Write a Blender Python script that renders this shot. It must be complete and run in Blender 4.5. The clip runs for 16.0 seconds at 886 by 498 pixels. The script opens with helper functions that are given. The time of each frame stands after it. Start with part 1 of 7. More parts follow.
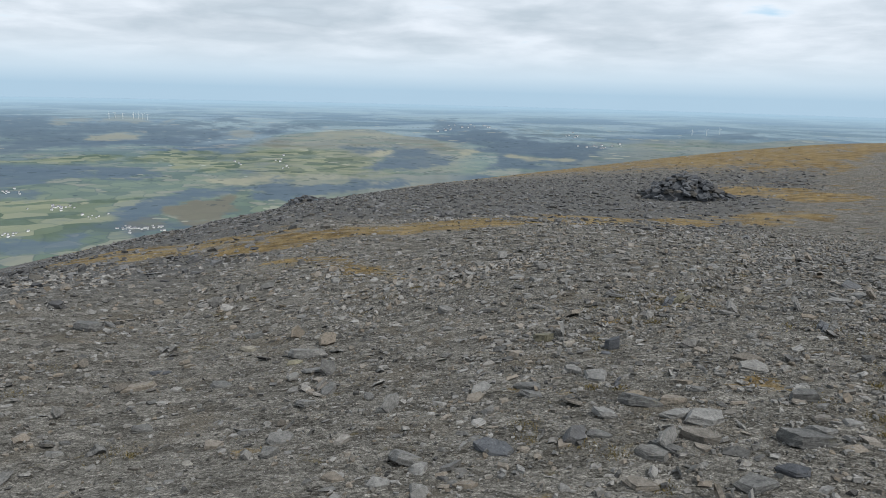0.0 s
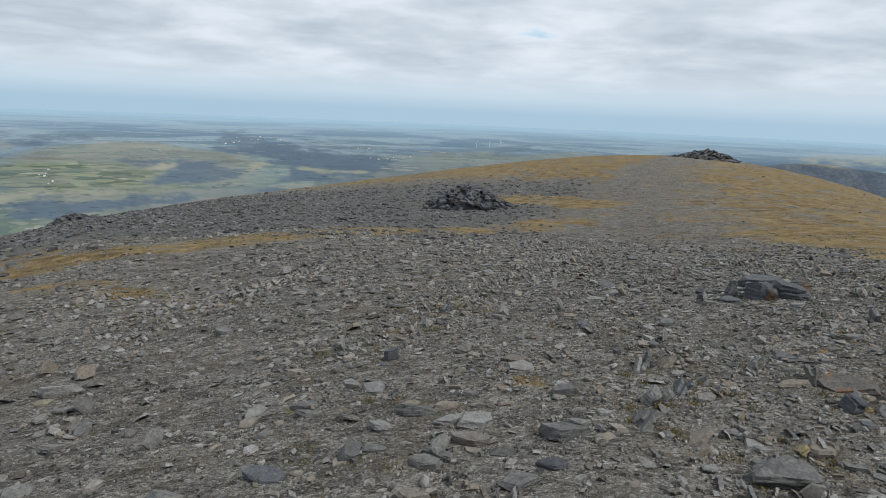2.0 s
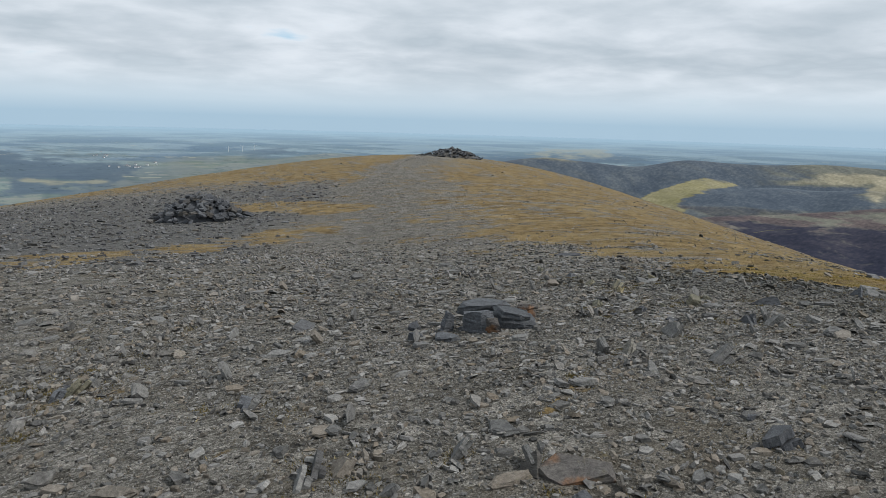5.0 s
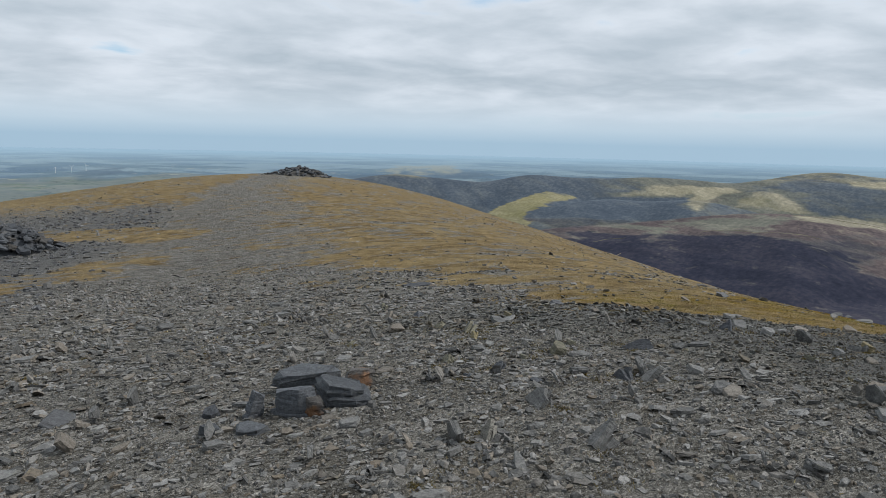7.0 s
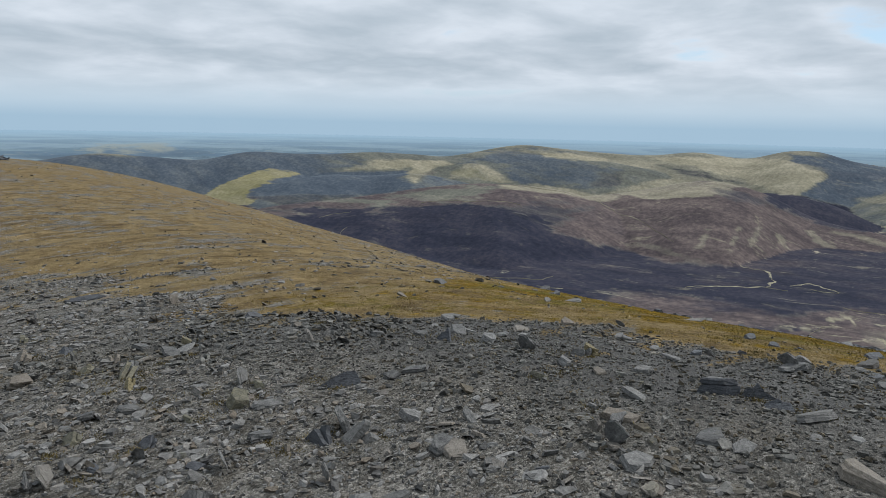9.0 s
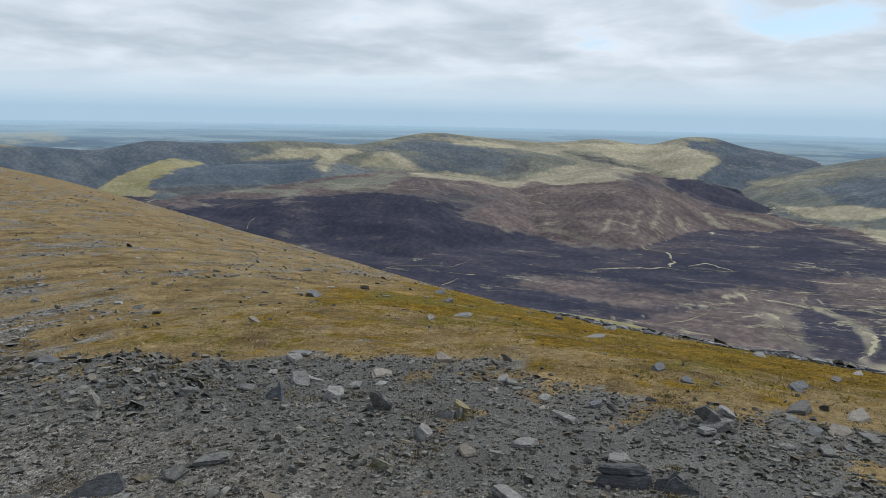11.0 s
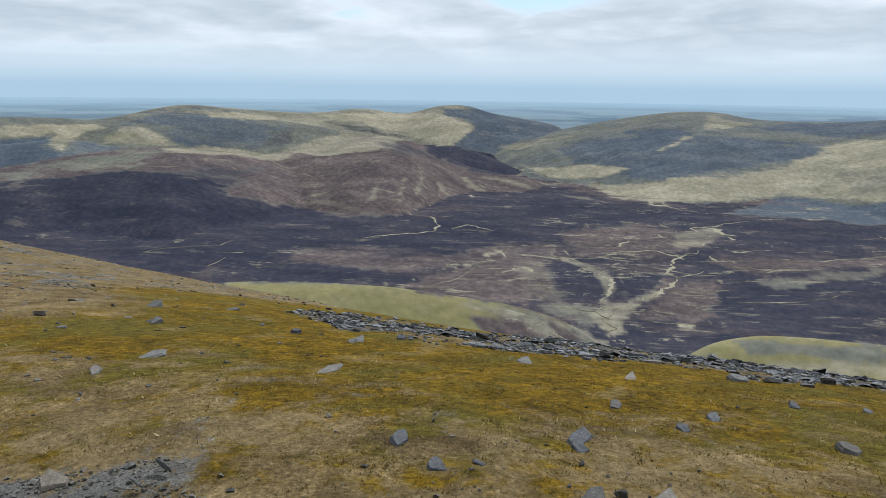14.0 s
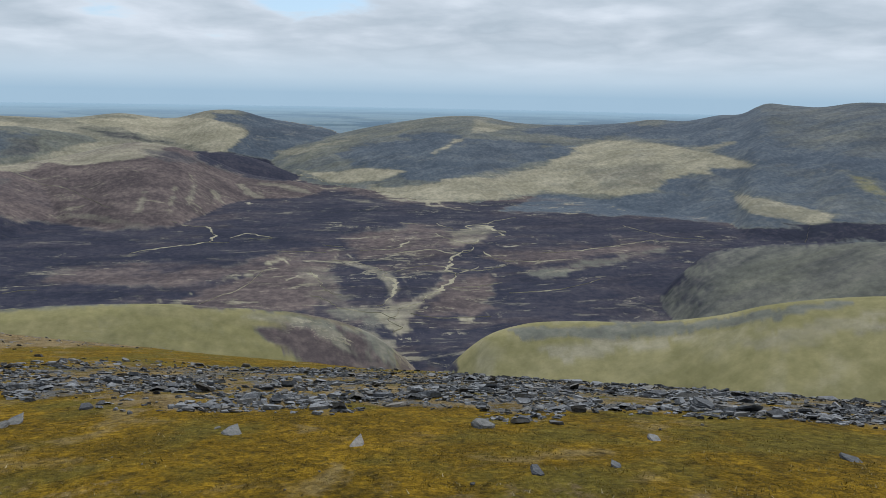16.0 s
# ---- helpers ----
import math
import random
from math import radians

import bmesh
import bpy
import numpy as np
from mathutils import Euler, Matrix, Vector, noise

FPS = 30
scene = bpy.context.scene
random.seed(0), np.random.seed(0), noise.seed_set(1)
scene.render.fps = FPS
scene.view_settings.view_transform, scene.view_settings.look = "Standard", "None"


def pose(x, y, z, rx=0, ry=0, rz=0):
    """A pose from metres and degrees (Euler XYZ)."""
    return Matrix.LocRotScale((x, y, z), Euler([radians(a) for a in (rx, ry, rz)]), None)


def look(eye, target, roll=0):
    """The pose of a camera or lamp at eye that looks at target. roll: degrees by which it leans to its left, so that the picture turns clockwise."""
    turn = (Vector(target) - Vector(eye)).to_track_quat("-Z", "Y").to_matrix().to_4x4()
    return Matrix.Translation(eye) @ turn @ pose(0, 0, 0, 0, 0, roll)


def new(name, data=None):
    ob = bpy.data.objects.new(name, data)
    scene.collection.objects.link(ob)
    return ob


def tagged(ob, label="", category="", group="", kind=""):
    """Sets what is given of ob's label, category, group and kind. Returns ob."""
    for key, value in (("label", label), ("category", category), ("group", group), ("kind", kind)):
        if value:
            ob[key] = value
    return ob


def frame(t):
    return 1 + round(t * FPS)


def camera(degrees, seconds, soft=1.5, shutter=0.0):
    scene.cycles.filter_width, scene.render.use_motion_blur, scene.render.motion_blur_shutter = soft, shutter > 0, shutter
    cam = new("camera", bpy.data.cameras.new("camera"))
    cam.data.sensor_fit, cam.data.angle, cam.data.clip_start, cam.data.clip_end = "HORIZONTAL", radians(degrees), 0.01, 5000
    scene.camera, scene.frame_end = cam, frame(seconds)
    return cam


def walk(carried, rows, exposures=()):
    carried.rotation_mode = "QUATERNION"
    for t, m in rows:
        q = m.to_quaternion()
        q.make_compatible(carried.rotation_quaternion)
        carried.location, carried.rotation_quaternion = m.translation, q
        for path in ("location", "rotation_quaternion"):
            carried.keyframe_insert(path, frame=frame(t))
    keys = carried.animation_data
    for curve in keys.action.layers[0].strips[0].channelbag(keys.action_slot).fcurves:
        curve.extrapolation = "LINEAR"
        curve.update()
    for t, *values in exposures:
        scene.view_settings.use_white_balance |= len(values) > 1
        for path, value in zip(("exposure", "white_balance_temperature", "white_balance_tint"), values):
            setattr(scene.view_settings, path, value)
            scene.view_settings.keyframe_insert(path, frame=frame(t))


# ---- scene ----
import itertools

# camera: fitted path, one row a time: seconds, eye x y z, yaw to the left of +y, pitch, roll
cam = camera(62.45, 16.0, soft=0.5)
PATH = [
    (0.0, 0.001, -0.0, 1.701, 10.04, -12.16, 1.41), (0.5, 0.043, 0.017, 1.704, 5.23, -11.69, 2.1),
    (1.0, 0.095, 0.008, 1.727, 2.15, -10.88, 2.39), (1.5, 0.116, 0.004, 1.731, -2.54, -10.41, 2.37),
    (2.0, 0.157, 0.091, 1.703, -6.1, -10.7, 2.35), (2.5, 0.317, 0.251, 1.708, -9.07, -10.92, 2.4),
    (3.0, 0.473, 0.439, 1.709, -13.5, -11.13, 1.97), (3.5, 0.621, 0.724, 1.72, -18.01, -10.51, 1.83),
    (4.0, 0.833, 1.005, 1.722, -20.0, -10.88, 1.61), (4.2, 0.937, 1.111, 1.71, -20.46, -10.78, 1.64),
    (6.3, 1.833, 2.348, 1.697, -31.91, -8.98, 1.36), (6.5, 1.929, 2.43, 1.725, -32.23, -8.99, 1.42),
    (7.0, 2.122, 2.649, 1.721, -36.3, -8.34, 1.33), (7.5, 2.379, 2.889, 1.736, -41.59, -8.74, 0.55),
    (8.0, 2.712, 3.016, 1.739, -44.78, -9.92, 0.43), (8.5, 2.987, 3.141, 1.732, -49.98, -10.01, 1.14),
    (9.0, 3.36, 3.411, 1.765, -57.72, -9.73, 1.24), (9.5, 3.693, 3.49, 1.767, -61.1, -9.99, 1.43),
    (9.7, 3.859, 3.512, 1.766, -61.79, -9.92, 1.67), (11.8, 5.284, 3.878, 1.8, -70.2, -11.88, -0.17),
    (12.0, 5.429, 3.938, 1.777, -72.58, -12.24, -0.42), (12.5, 5.74, 4.056, 1.791, -76.98, -13.03, -0.81),
    (13.0, 6.002, 4.027, 1.777, -78.72, -12.56, -0.87), (13.5, 6.425, 3.906, 1.778, -78.76, -12.8, -0.55),
    (14.0, 6.72, 3.801, 1.757, -82.95, -12.5, 0.72), (14.5, 7.081, 3.697, 1.782, -86.89, -11.92, 1.34),
    (15.0, 7.383, 3.536, 1.776, -89.48, -11.5, 1.22), (15.5, 7.719, 3.315, 1.805, -93.94, -11.25, 1.11),
    (16.0, 8.038, 3.173, 1.74, -100.19, -11.89, 1.13),
]


def carried_pose(x, y, z, yaw, pitch, roll):
    yw, pt = radians(yaw), radians(pitch)
    ahead = Vector((-math.sin(yw) * math.cos(pt), math.cos(yw) * math.cos(pt), math.sin(pt)))
    eye = Vector((x, y, z))
    return look(eye, eye + ahead, roll)


walk(cam, [(row[0], carried_pose(*row[1:])) for row in PATH],
     exposures=[(0.0, 0.17, 6150, 10), (1.0, 0.13, 6150, 10), (1.75, 0.05, 6150, 10), (2.5, 0.12, 6150, 10), (3.5, 0.15, 6150, 10), (5.0, 0.03, 6200, 10), (7.0, -0.04, 6100, 10), (7.5, -0.13, 6050, 10), (8.0, -0.12, 6050, 10), (8.5, 0.13, 6100, 10), (9.0, -0.06, 6050, 10), (10.5, 0.06, 6050, 10), (12.5, 0.12, 6100, 10), (13.0, 0.19, 6050, 10), (13.5, 0.04, 6050, 10), (14.0, 0.16, 6000, 10), (14.5, 0.00, 5950, 10), (15.0, -0.05, 5950, 10), (16.0, -0.06, 5950, 10)])

# ---- world and sun ----
SUN_BEARING, SUN_HEIGHT = 118.0, 52.0   # degrees clockwise from +y, degrees up

world = bpy.data.worlds.new("world")
scene.world = world
world.use_nodes = True


class Nodes:
    """A thin helper to build node trees."""

    def __init__(self, tree):
        self.tree = tree
        tree.nodes.clear()

    def add(self, kind, **values):
        n = self.tree.nodes.new(kind)
        for key, value in values.items():
            n.inputs[key].default_value = value
        return n

    def link(self, a, b):
        self.tree.links.new(a, b)

    def math(self, op, a, b=None, clamp=False):
        n = self.tree.nodes.new("ShaderNodeMath")
        n.operation, n.use_clamp = op, clamp
        for k, v in enumerate((a, b)):
            if v is None:
                continue
            if isinstance(v, (int, float)):
                n.inputs[k].default_value = v
            else:
                self.link(v, n.inputs[k])
        return n.outputs[0]

    def mix(self, fac, a, b, blend="MIX"):
        n = self.tree.nodes.new("ShaderNodeMix")
        n.data_type, n.blend_type = "RGBA", blend
        n.clamp_factor = True
        for k, v in ((0, fac), (6, a), (7, b)):
            if isinstance(v, (int, float)):
                n.inputs[k].default_value = v
            elif isinstance(v, tuple):
                n.inputs[k].default_value = (*v, 1) if len(v) == 3 else v
            else:
                self.link(v, n.inputs[k])
        return n.outputs[2]

    def noise(self, vec, scale, detail=4, rough=0.55, distort=0.0):
        n = self.tree.nodes.new("ShaderNodeTexNoise")
        n.inputs["Scale"].default_value, n.inputs["Detail"].default_value = scale, detail
        n.inputs["Roughness"].default_value, n.inputs["Distortion"].default_value = rough, distort
        if vec is not None:
            self.link(vec, n.inputs["Vector"])
        return n.outputs["Fac"]

    def voronoi(self, vec, scale, feature="F1", out="Distance", rand=1.0):
        n = self.tree.nodes.new("ShaderNodeTexVoronoi")
        n.feature = feature
        n.inputs["Scale"].default_value = scale
        n.inputs["Randomness"].default_value = rand
        if vec is not None:
            self.link(vec, n.inputs["Vector"])
        return n.outputs[out]

    def ramp(self, fac, stops):
        n = self.tree.nodes.new("ShaderNodeValToRGB")
        el = n.color_ramp.elements
        while len(el) < len(stops):
            el.new(0.5)
        for e, (p, col) in zip(el, stops):
            e.position, e.color = p, (*col, 1)
        self.link(fac, n.inputs[0])
        return n.outputs[0]

    def smooth(self, fac, lo, hi):
        n = self.tree.nodes.new("ShaderNodeMapRange")
        n.interpolation_type = "SMOOTHSTEP"
        n.inputs[1].default_value, n.inputs[2].default_value = lo, hi
        self.link(fac, n.inputs[0])
        return n.outputs[0]

    def attr(self, name):
        n = self.tree.nodes.new("ShaderNodeAttribute")
        n.attribute_name = name
        return n.outputs["Fac"]


def build_world():
    w = Nodes(world.node_tree)
    sky = w.add("ShaderNodeTexSky")
    sky.sky_type, sky.sun_disc = "NISHITA", False
    sky.sun_elevation, sky.sun_rotation = radians(SUN_HEIGHT), radians(SUN_BEARING)
    sky.altitude, sky.air_density, sky.dust_density = 900.0, 1.0, 1.5
    co = w.add("ShaderNodeTexCoord").outputs["Generated"]
    sep = w.add("ShaderNodeSeparateXYZ")
    w.link(co, sep.inputs[0])
    up = w.math("MAXIMUM", sep.outputs[2], 0.0)
    deep = w.math("ADD", up, 0.15)
    flat = w.add("ShaderNodeCombineXYZ")
    w.link(w.math("DIVIDE", sep.outputs[0], deep), flat.inputs[0])
    w.link(w.math("DIVIDE", sep.outputs[1], deep), flat.inputs[1])
    vec = flat.outputs[0]
    big = w.noise(vec, 0.62, 6, 0.5, 0.2)
    mid = w.noise(vec, 1.7, 7, 0.52, 0.2)
    # one rent in the cloud, over the east
    aim = w.add("ShaderNodeVectorMath")
    aim.operation = "DOT_PRODUCT"
    w.link(co, aim.inputs[0])
    gb, ge = radians(91), radians(10)
    aim.inputs[1].default_value = (math.sin(gb) * math.cos(ge), math.cos(gb) * math.cos(ge), math.sin(ge))
    rent = w.math("MULTIPLY", w.smooth(aim.outputs["Value"], 0.989, 0.9999), 0.11)
    cover = w.smooth(w.math("SUBTRACT", w.math("ADD", big, w.math("MULTIPLY", w.math("SUBTRACT", mid, 0.5), 0.6)), rent), 0.27, 0.38)
    body = w.math("ADD", w.math("MULTIPLY", big, 0.5), w.math("MULTIPLY", mid, 0.5))
    cloud = w.ramp(body, [(0.33, (0.86, 0.885, 0.90)), (0.43, (0.73, 0.77, 0.80)), (0.50, (0.61, 0.66, 0.695)), (0.58, (0.50, 0.56, 0.60)), (0.70, (0.62, 0.68, 0.72))])
    air = w.mix(1.0, sky.outputs[0], (0.12, 0.12, 0.12), "MULTIPLY")
    air = w.mix(0.55, air, (0.56, 0.74, 0.86))
    seen = w.mix(cover, air, cloud)
    # the pale band of moist air low over the horizon
    low = w.math("SUBTRACT", 1.0, w.smooth(up, 0.012, 0.085))
    band = w.ramp(up, [(0.0, (0.40, 0.54, 0.64)), (0.02, (0.55, 0.655, 0.72)), (0.05, (0.66, 0.73, 0.77)), (0.12, (0.69, 0.74, 0.78))])
    seen = w.mix(w.math("MULTIPLY", low, 0.97), seen, band)
    back = w.add("ShaderNodeBackground", Strength=1.0)
    w.link(seen, back.inputs[0])
    out = w.add("ShaderNodeOutputWorld")
    w.link(back.outputs[0], out.inputs[0])


build_world()
lamp = bpy.data.lights.new("sun", "SUN")
lamp.energy, lamp.angle, lamp.color = 2.6, radians(1.5), (1.0, 0.95, 0.87)
sun = new("sun", lamp)
sb, sh = radians(SUN_BEARING), radians(SUN_HEIGHT)
sun.matrix_world = look(Vector((math.sin(sb) * math.cos(sh), math.cos(sb) * math.cos(sh), math.sin(sh))) * 100, (0, 0, 0))

# ---- the lie of the land ----
CX, CY = 5.0, 3.0        # middle of the summit plateau that the walk crosses
EYE = 1.7
# swell of the summit: smooth series in bearing and distance
SWELL = [
    0.1572, 0.8943, 0.2285, 0.4042, -4.7704, -3.3507, -0.3571, 1.3456, 0.5889, -0.5675, -2.5672, 0.7394,
    0.7847, -0.6748, -2.5249, 3.4567, 3.2911, -0.9905, -0.2752, -0.3314, 0.0912, 1.9443, 0.1763, -0.3353,
    0.1495, 0.447, -0.8413, -0.5439, 0.2666, 0.0404, 0.0148, 0.1234, -0.2905, -0.1544, 0.0353, -0.0242,
]


def lattice(ix, iy, seed):
    h = (ix.astype(np.int64) * 374761393 + iy.astype(np.int64) * 668265263 + seed * 974634777) & 0x7FFFFFFF
    h = ((h ^ (h >> 13)) * 1274126177) & 0x7FFFFFFF
    return ((h ^ (h >> 16)) & 0xFFFF) / 65535.0


def value_noise(x, y, seed=0):
    ix, iy = np.floor(x), np.floor(y)
    fx, fy = x - ix, y - iy
    fx, fy = fx * fx * (3 - 2 * fx), fy * fy * (3 - 2 * fy)
    a, b = lattice(ix, iy, seed), lattice(ix + 1, iy, seed)
    c, d = lattice(ix, iy + 1, seed), lattice(ix + 1, iy + 1, seed)
    return (a * (1 - fx) + b * fx) * (1 - fy) + (c * (1 - fx) + d * fx) * fy


def fbm(x, y, octaves=4, seed=0, gain=0.5):
    """Fractal noise about 0, within about -0.5 and 0.5."""
    total, amp, norm = 0.0, 1.0, 0.0
    for k in range(octaves):
        total = total + amp * (value_noise(x * 2**k + 17.3 * k, y * 2**k - 9.1 * k, seed + k) - 0.5)
        norm, amp = norm + amp, amp * gain
    return total / norm


def smoothstep(v, lo, hi):
    s = np.clip((v - lo) / (hi - lo), 0, 1)
    return s * s * (3 - 2 * s)


def summit(x, y):
    """Height of the summit ground, without its small unevenness."""
    dx, dy = x - CX, y - CY
    r = np.hypot(dx, dy)
    ph, u, w = np.arctan2(dy, dx), np.arcsinh(r / 12), r * r / (r + 6.0) / 10
    z = SWELL[0] + SWELL[1] * dx / 10 + SWELL[2] * dy / 10
    k = 3
    for m in range(3):
        for n in range(6):
            fall = (r / (r + 4)) ** n
            z = z + SWELL[k] * w * u**m * np.cos(n * ph) * fall
            k += 1
            if n:
                z = z + SWELL[k] * w * u**m * np.sin(n * ph) * fall
                k += 1
    return z


def ground_z(x, y):
    """Height of the summit ground with its unevenness."""
    x, y = np.asarray(x, float), np.asarray(y, float)
    r = np.hypot(x - CX, y - CY)
    # the shoulder that carries the ground out to the west before it falls away
    b0, r0 = np.degrees(np.arctan2(x, y)), np.hypot(x, y)
    shoulder = np.interp(b0, [-125, -90, -60, -42, -36, -30, -24, -13], [0, 1.5, 1.8, 1.45, 1.0, 0.55, 0.33, 0]) * np.interp(r0, [4, 7, 10, 15, 22, 30, 40, 60, 90, 130], [0, 0.3, 0.8, 1.15, 1.5, 1.75, 1.55, -0.5, -1.6, -1.6])
    rough = shoulder + 0.10 * fbm(x / 1.6, y / 1.6, 4, 3) + 0.25 * fbm(x / 9, y / 9, 3, 8) * np.clip(r / 15, 0, 1)
    return summit(x, y) + rough * np.clip(1.3 - r / 120, 0, 1)


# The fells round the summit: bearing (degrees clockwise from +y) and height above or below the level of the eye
# (degrees) along each crest, placed to fit the camera's view; the crest's distance, front and back slopes are chosen to
# suit.
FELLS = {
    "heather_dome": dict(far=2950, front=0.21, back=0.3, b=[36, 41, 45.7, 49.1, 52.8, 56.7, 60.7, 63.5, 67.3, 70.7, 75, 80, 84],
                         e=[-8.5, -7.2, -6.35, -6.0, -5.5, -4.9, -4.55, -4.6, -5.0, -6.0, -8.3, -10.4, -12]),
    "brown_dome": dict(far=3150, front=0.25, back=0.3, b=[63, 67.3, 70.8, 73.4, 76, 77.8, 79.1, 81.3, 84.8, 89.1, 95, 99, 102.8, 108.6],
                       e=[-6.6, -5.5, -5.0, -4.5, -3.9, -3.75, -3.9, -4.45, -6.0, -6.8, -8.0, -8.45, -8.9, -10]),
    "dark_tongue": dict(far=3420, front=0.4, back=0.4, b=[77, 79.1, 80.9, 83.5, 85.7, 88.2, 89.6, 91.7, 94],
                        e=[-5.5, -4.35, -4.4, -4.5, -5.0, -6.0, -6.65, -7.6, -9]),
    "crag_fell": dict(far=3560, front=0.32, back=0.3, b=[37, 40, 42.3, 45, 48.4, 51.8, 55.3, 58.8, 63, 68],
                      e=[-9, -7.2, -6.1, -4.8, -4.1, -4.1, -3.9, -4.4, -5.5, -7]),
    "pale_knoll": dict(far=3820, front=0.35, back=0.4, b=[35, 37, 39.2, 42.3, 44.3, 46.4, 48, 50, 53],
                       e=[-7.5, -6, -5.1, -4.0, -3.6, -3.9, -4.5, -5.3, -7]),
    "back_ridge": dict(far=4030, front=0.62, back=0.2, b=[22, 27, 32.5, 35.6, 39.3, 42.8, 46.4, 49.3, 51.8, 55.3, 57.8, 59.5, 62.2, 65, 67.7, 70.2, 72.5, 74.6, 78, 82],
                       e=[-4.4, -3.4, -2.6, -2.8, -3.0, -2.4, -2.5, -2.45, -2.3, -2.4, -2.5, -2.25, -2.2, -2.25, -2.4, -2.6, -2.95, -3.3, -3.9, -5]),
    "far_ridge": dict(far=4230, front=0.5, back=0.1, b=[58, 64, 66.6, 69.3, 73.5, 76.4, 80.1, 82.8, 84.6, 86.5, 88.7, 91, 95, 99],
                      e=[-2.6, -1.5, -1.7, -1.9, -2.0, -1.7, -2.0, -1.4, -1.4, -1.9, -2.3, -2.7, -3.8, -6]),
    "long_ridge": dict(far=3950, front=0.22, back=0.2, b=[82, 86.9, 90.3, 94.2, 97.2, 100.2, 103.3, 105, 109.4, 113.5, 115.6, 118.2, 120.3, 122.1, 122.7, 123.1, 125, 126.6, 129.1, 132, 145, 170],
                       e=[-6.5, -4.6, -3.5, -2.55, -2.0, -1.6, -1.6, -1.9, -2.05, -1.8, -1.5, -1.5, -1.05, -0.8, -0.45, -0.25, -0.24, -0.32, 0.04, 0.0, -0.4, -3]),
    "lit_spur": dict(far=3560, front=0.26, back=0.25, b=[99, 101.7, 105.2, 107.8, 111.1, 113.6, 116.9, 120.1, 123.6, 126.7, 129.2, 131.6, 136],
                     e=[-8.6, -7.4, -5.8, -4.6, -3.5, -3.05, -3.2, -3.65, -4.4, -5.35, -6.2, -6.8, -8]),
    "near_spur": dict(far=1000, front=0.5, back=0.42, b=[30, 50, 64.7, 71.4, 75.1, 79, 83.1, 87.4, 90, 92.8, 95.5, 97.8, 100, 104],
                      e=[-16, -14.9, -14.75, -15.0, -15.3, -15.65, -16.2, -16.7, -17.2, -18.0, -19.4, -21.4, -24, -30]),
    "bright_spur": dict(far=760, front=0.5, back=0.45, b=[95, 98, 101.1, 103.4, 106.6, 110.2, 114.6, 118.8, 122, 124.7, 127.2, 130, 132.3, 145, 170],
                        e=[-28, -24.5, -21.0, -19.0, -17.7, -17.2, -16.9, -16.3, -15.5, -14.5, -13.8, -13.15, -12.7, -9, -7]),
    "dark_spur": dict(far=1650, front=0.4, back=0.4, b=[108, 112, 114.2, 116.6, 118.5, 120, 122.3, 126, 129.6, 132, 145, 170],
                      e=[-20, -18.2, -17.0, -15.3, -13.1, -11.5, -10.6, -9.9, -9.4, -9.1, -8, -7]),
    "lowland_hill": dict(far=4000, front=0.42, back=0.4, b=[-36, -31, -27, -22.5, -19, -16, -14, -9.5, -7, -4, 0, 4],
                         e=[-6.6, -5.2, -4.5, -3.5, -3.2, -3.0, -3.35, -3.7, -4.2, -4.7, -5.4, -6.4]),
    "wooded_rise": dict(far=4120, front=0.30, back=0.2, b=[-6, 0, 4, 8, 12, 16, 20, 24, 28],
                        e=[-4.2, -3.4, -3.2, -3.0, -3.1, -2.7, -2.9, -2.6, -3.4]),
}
NAMES = list(FELLS)


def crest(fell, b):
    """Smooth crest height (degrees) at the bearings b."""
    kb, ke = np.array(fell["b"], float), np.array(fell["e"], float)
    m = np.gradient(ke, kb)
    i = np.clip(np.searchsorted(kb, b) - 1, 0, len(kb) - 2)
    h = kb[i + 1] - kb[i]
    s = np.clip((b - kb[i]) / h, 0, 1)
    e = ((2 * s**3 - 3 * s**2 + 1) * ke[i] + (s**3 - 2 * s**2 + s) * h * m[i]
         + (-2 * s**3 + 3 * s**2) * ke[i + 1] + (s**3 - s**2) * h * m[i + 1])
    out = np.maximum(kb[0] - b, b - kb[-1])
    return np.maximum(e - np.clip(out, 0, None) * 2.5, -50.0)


RIM = 4780.0


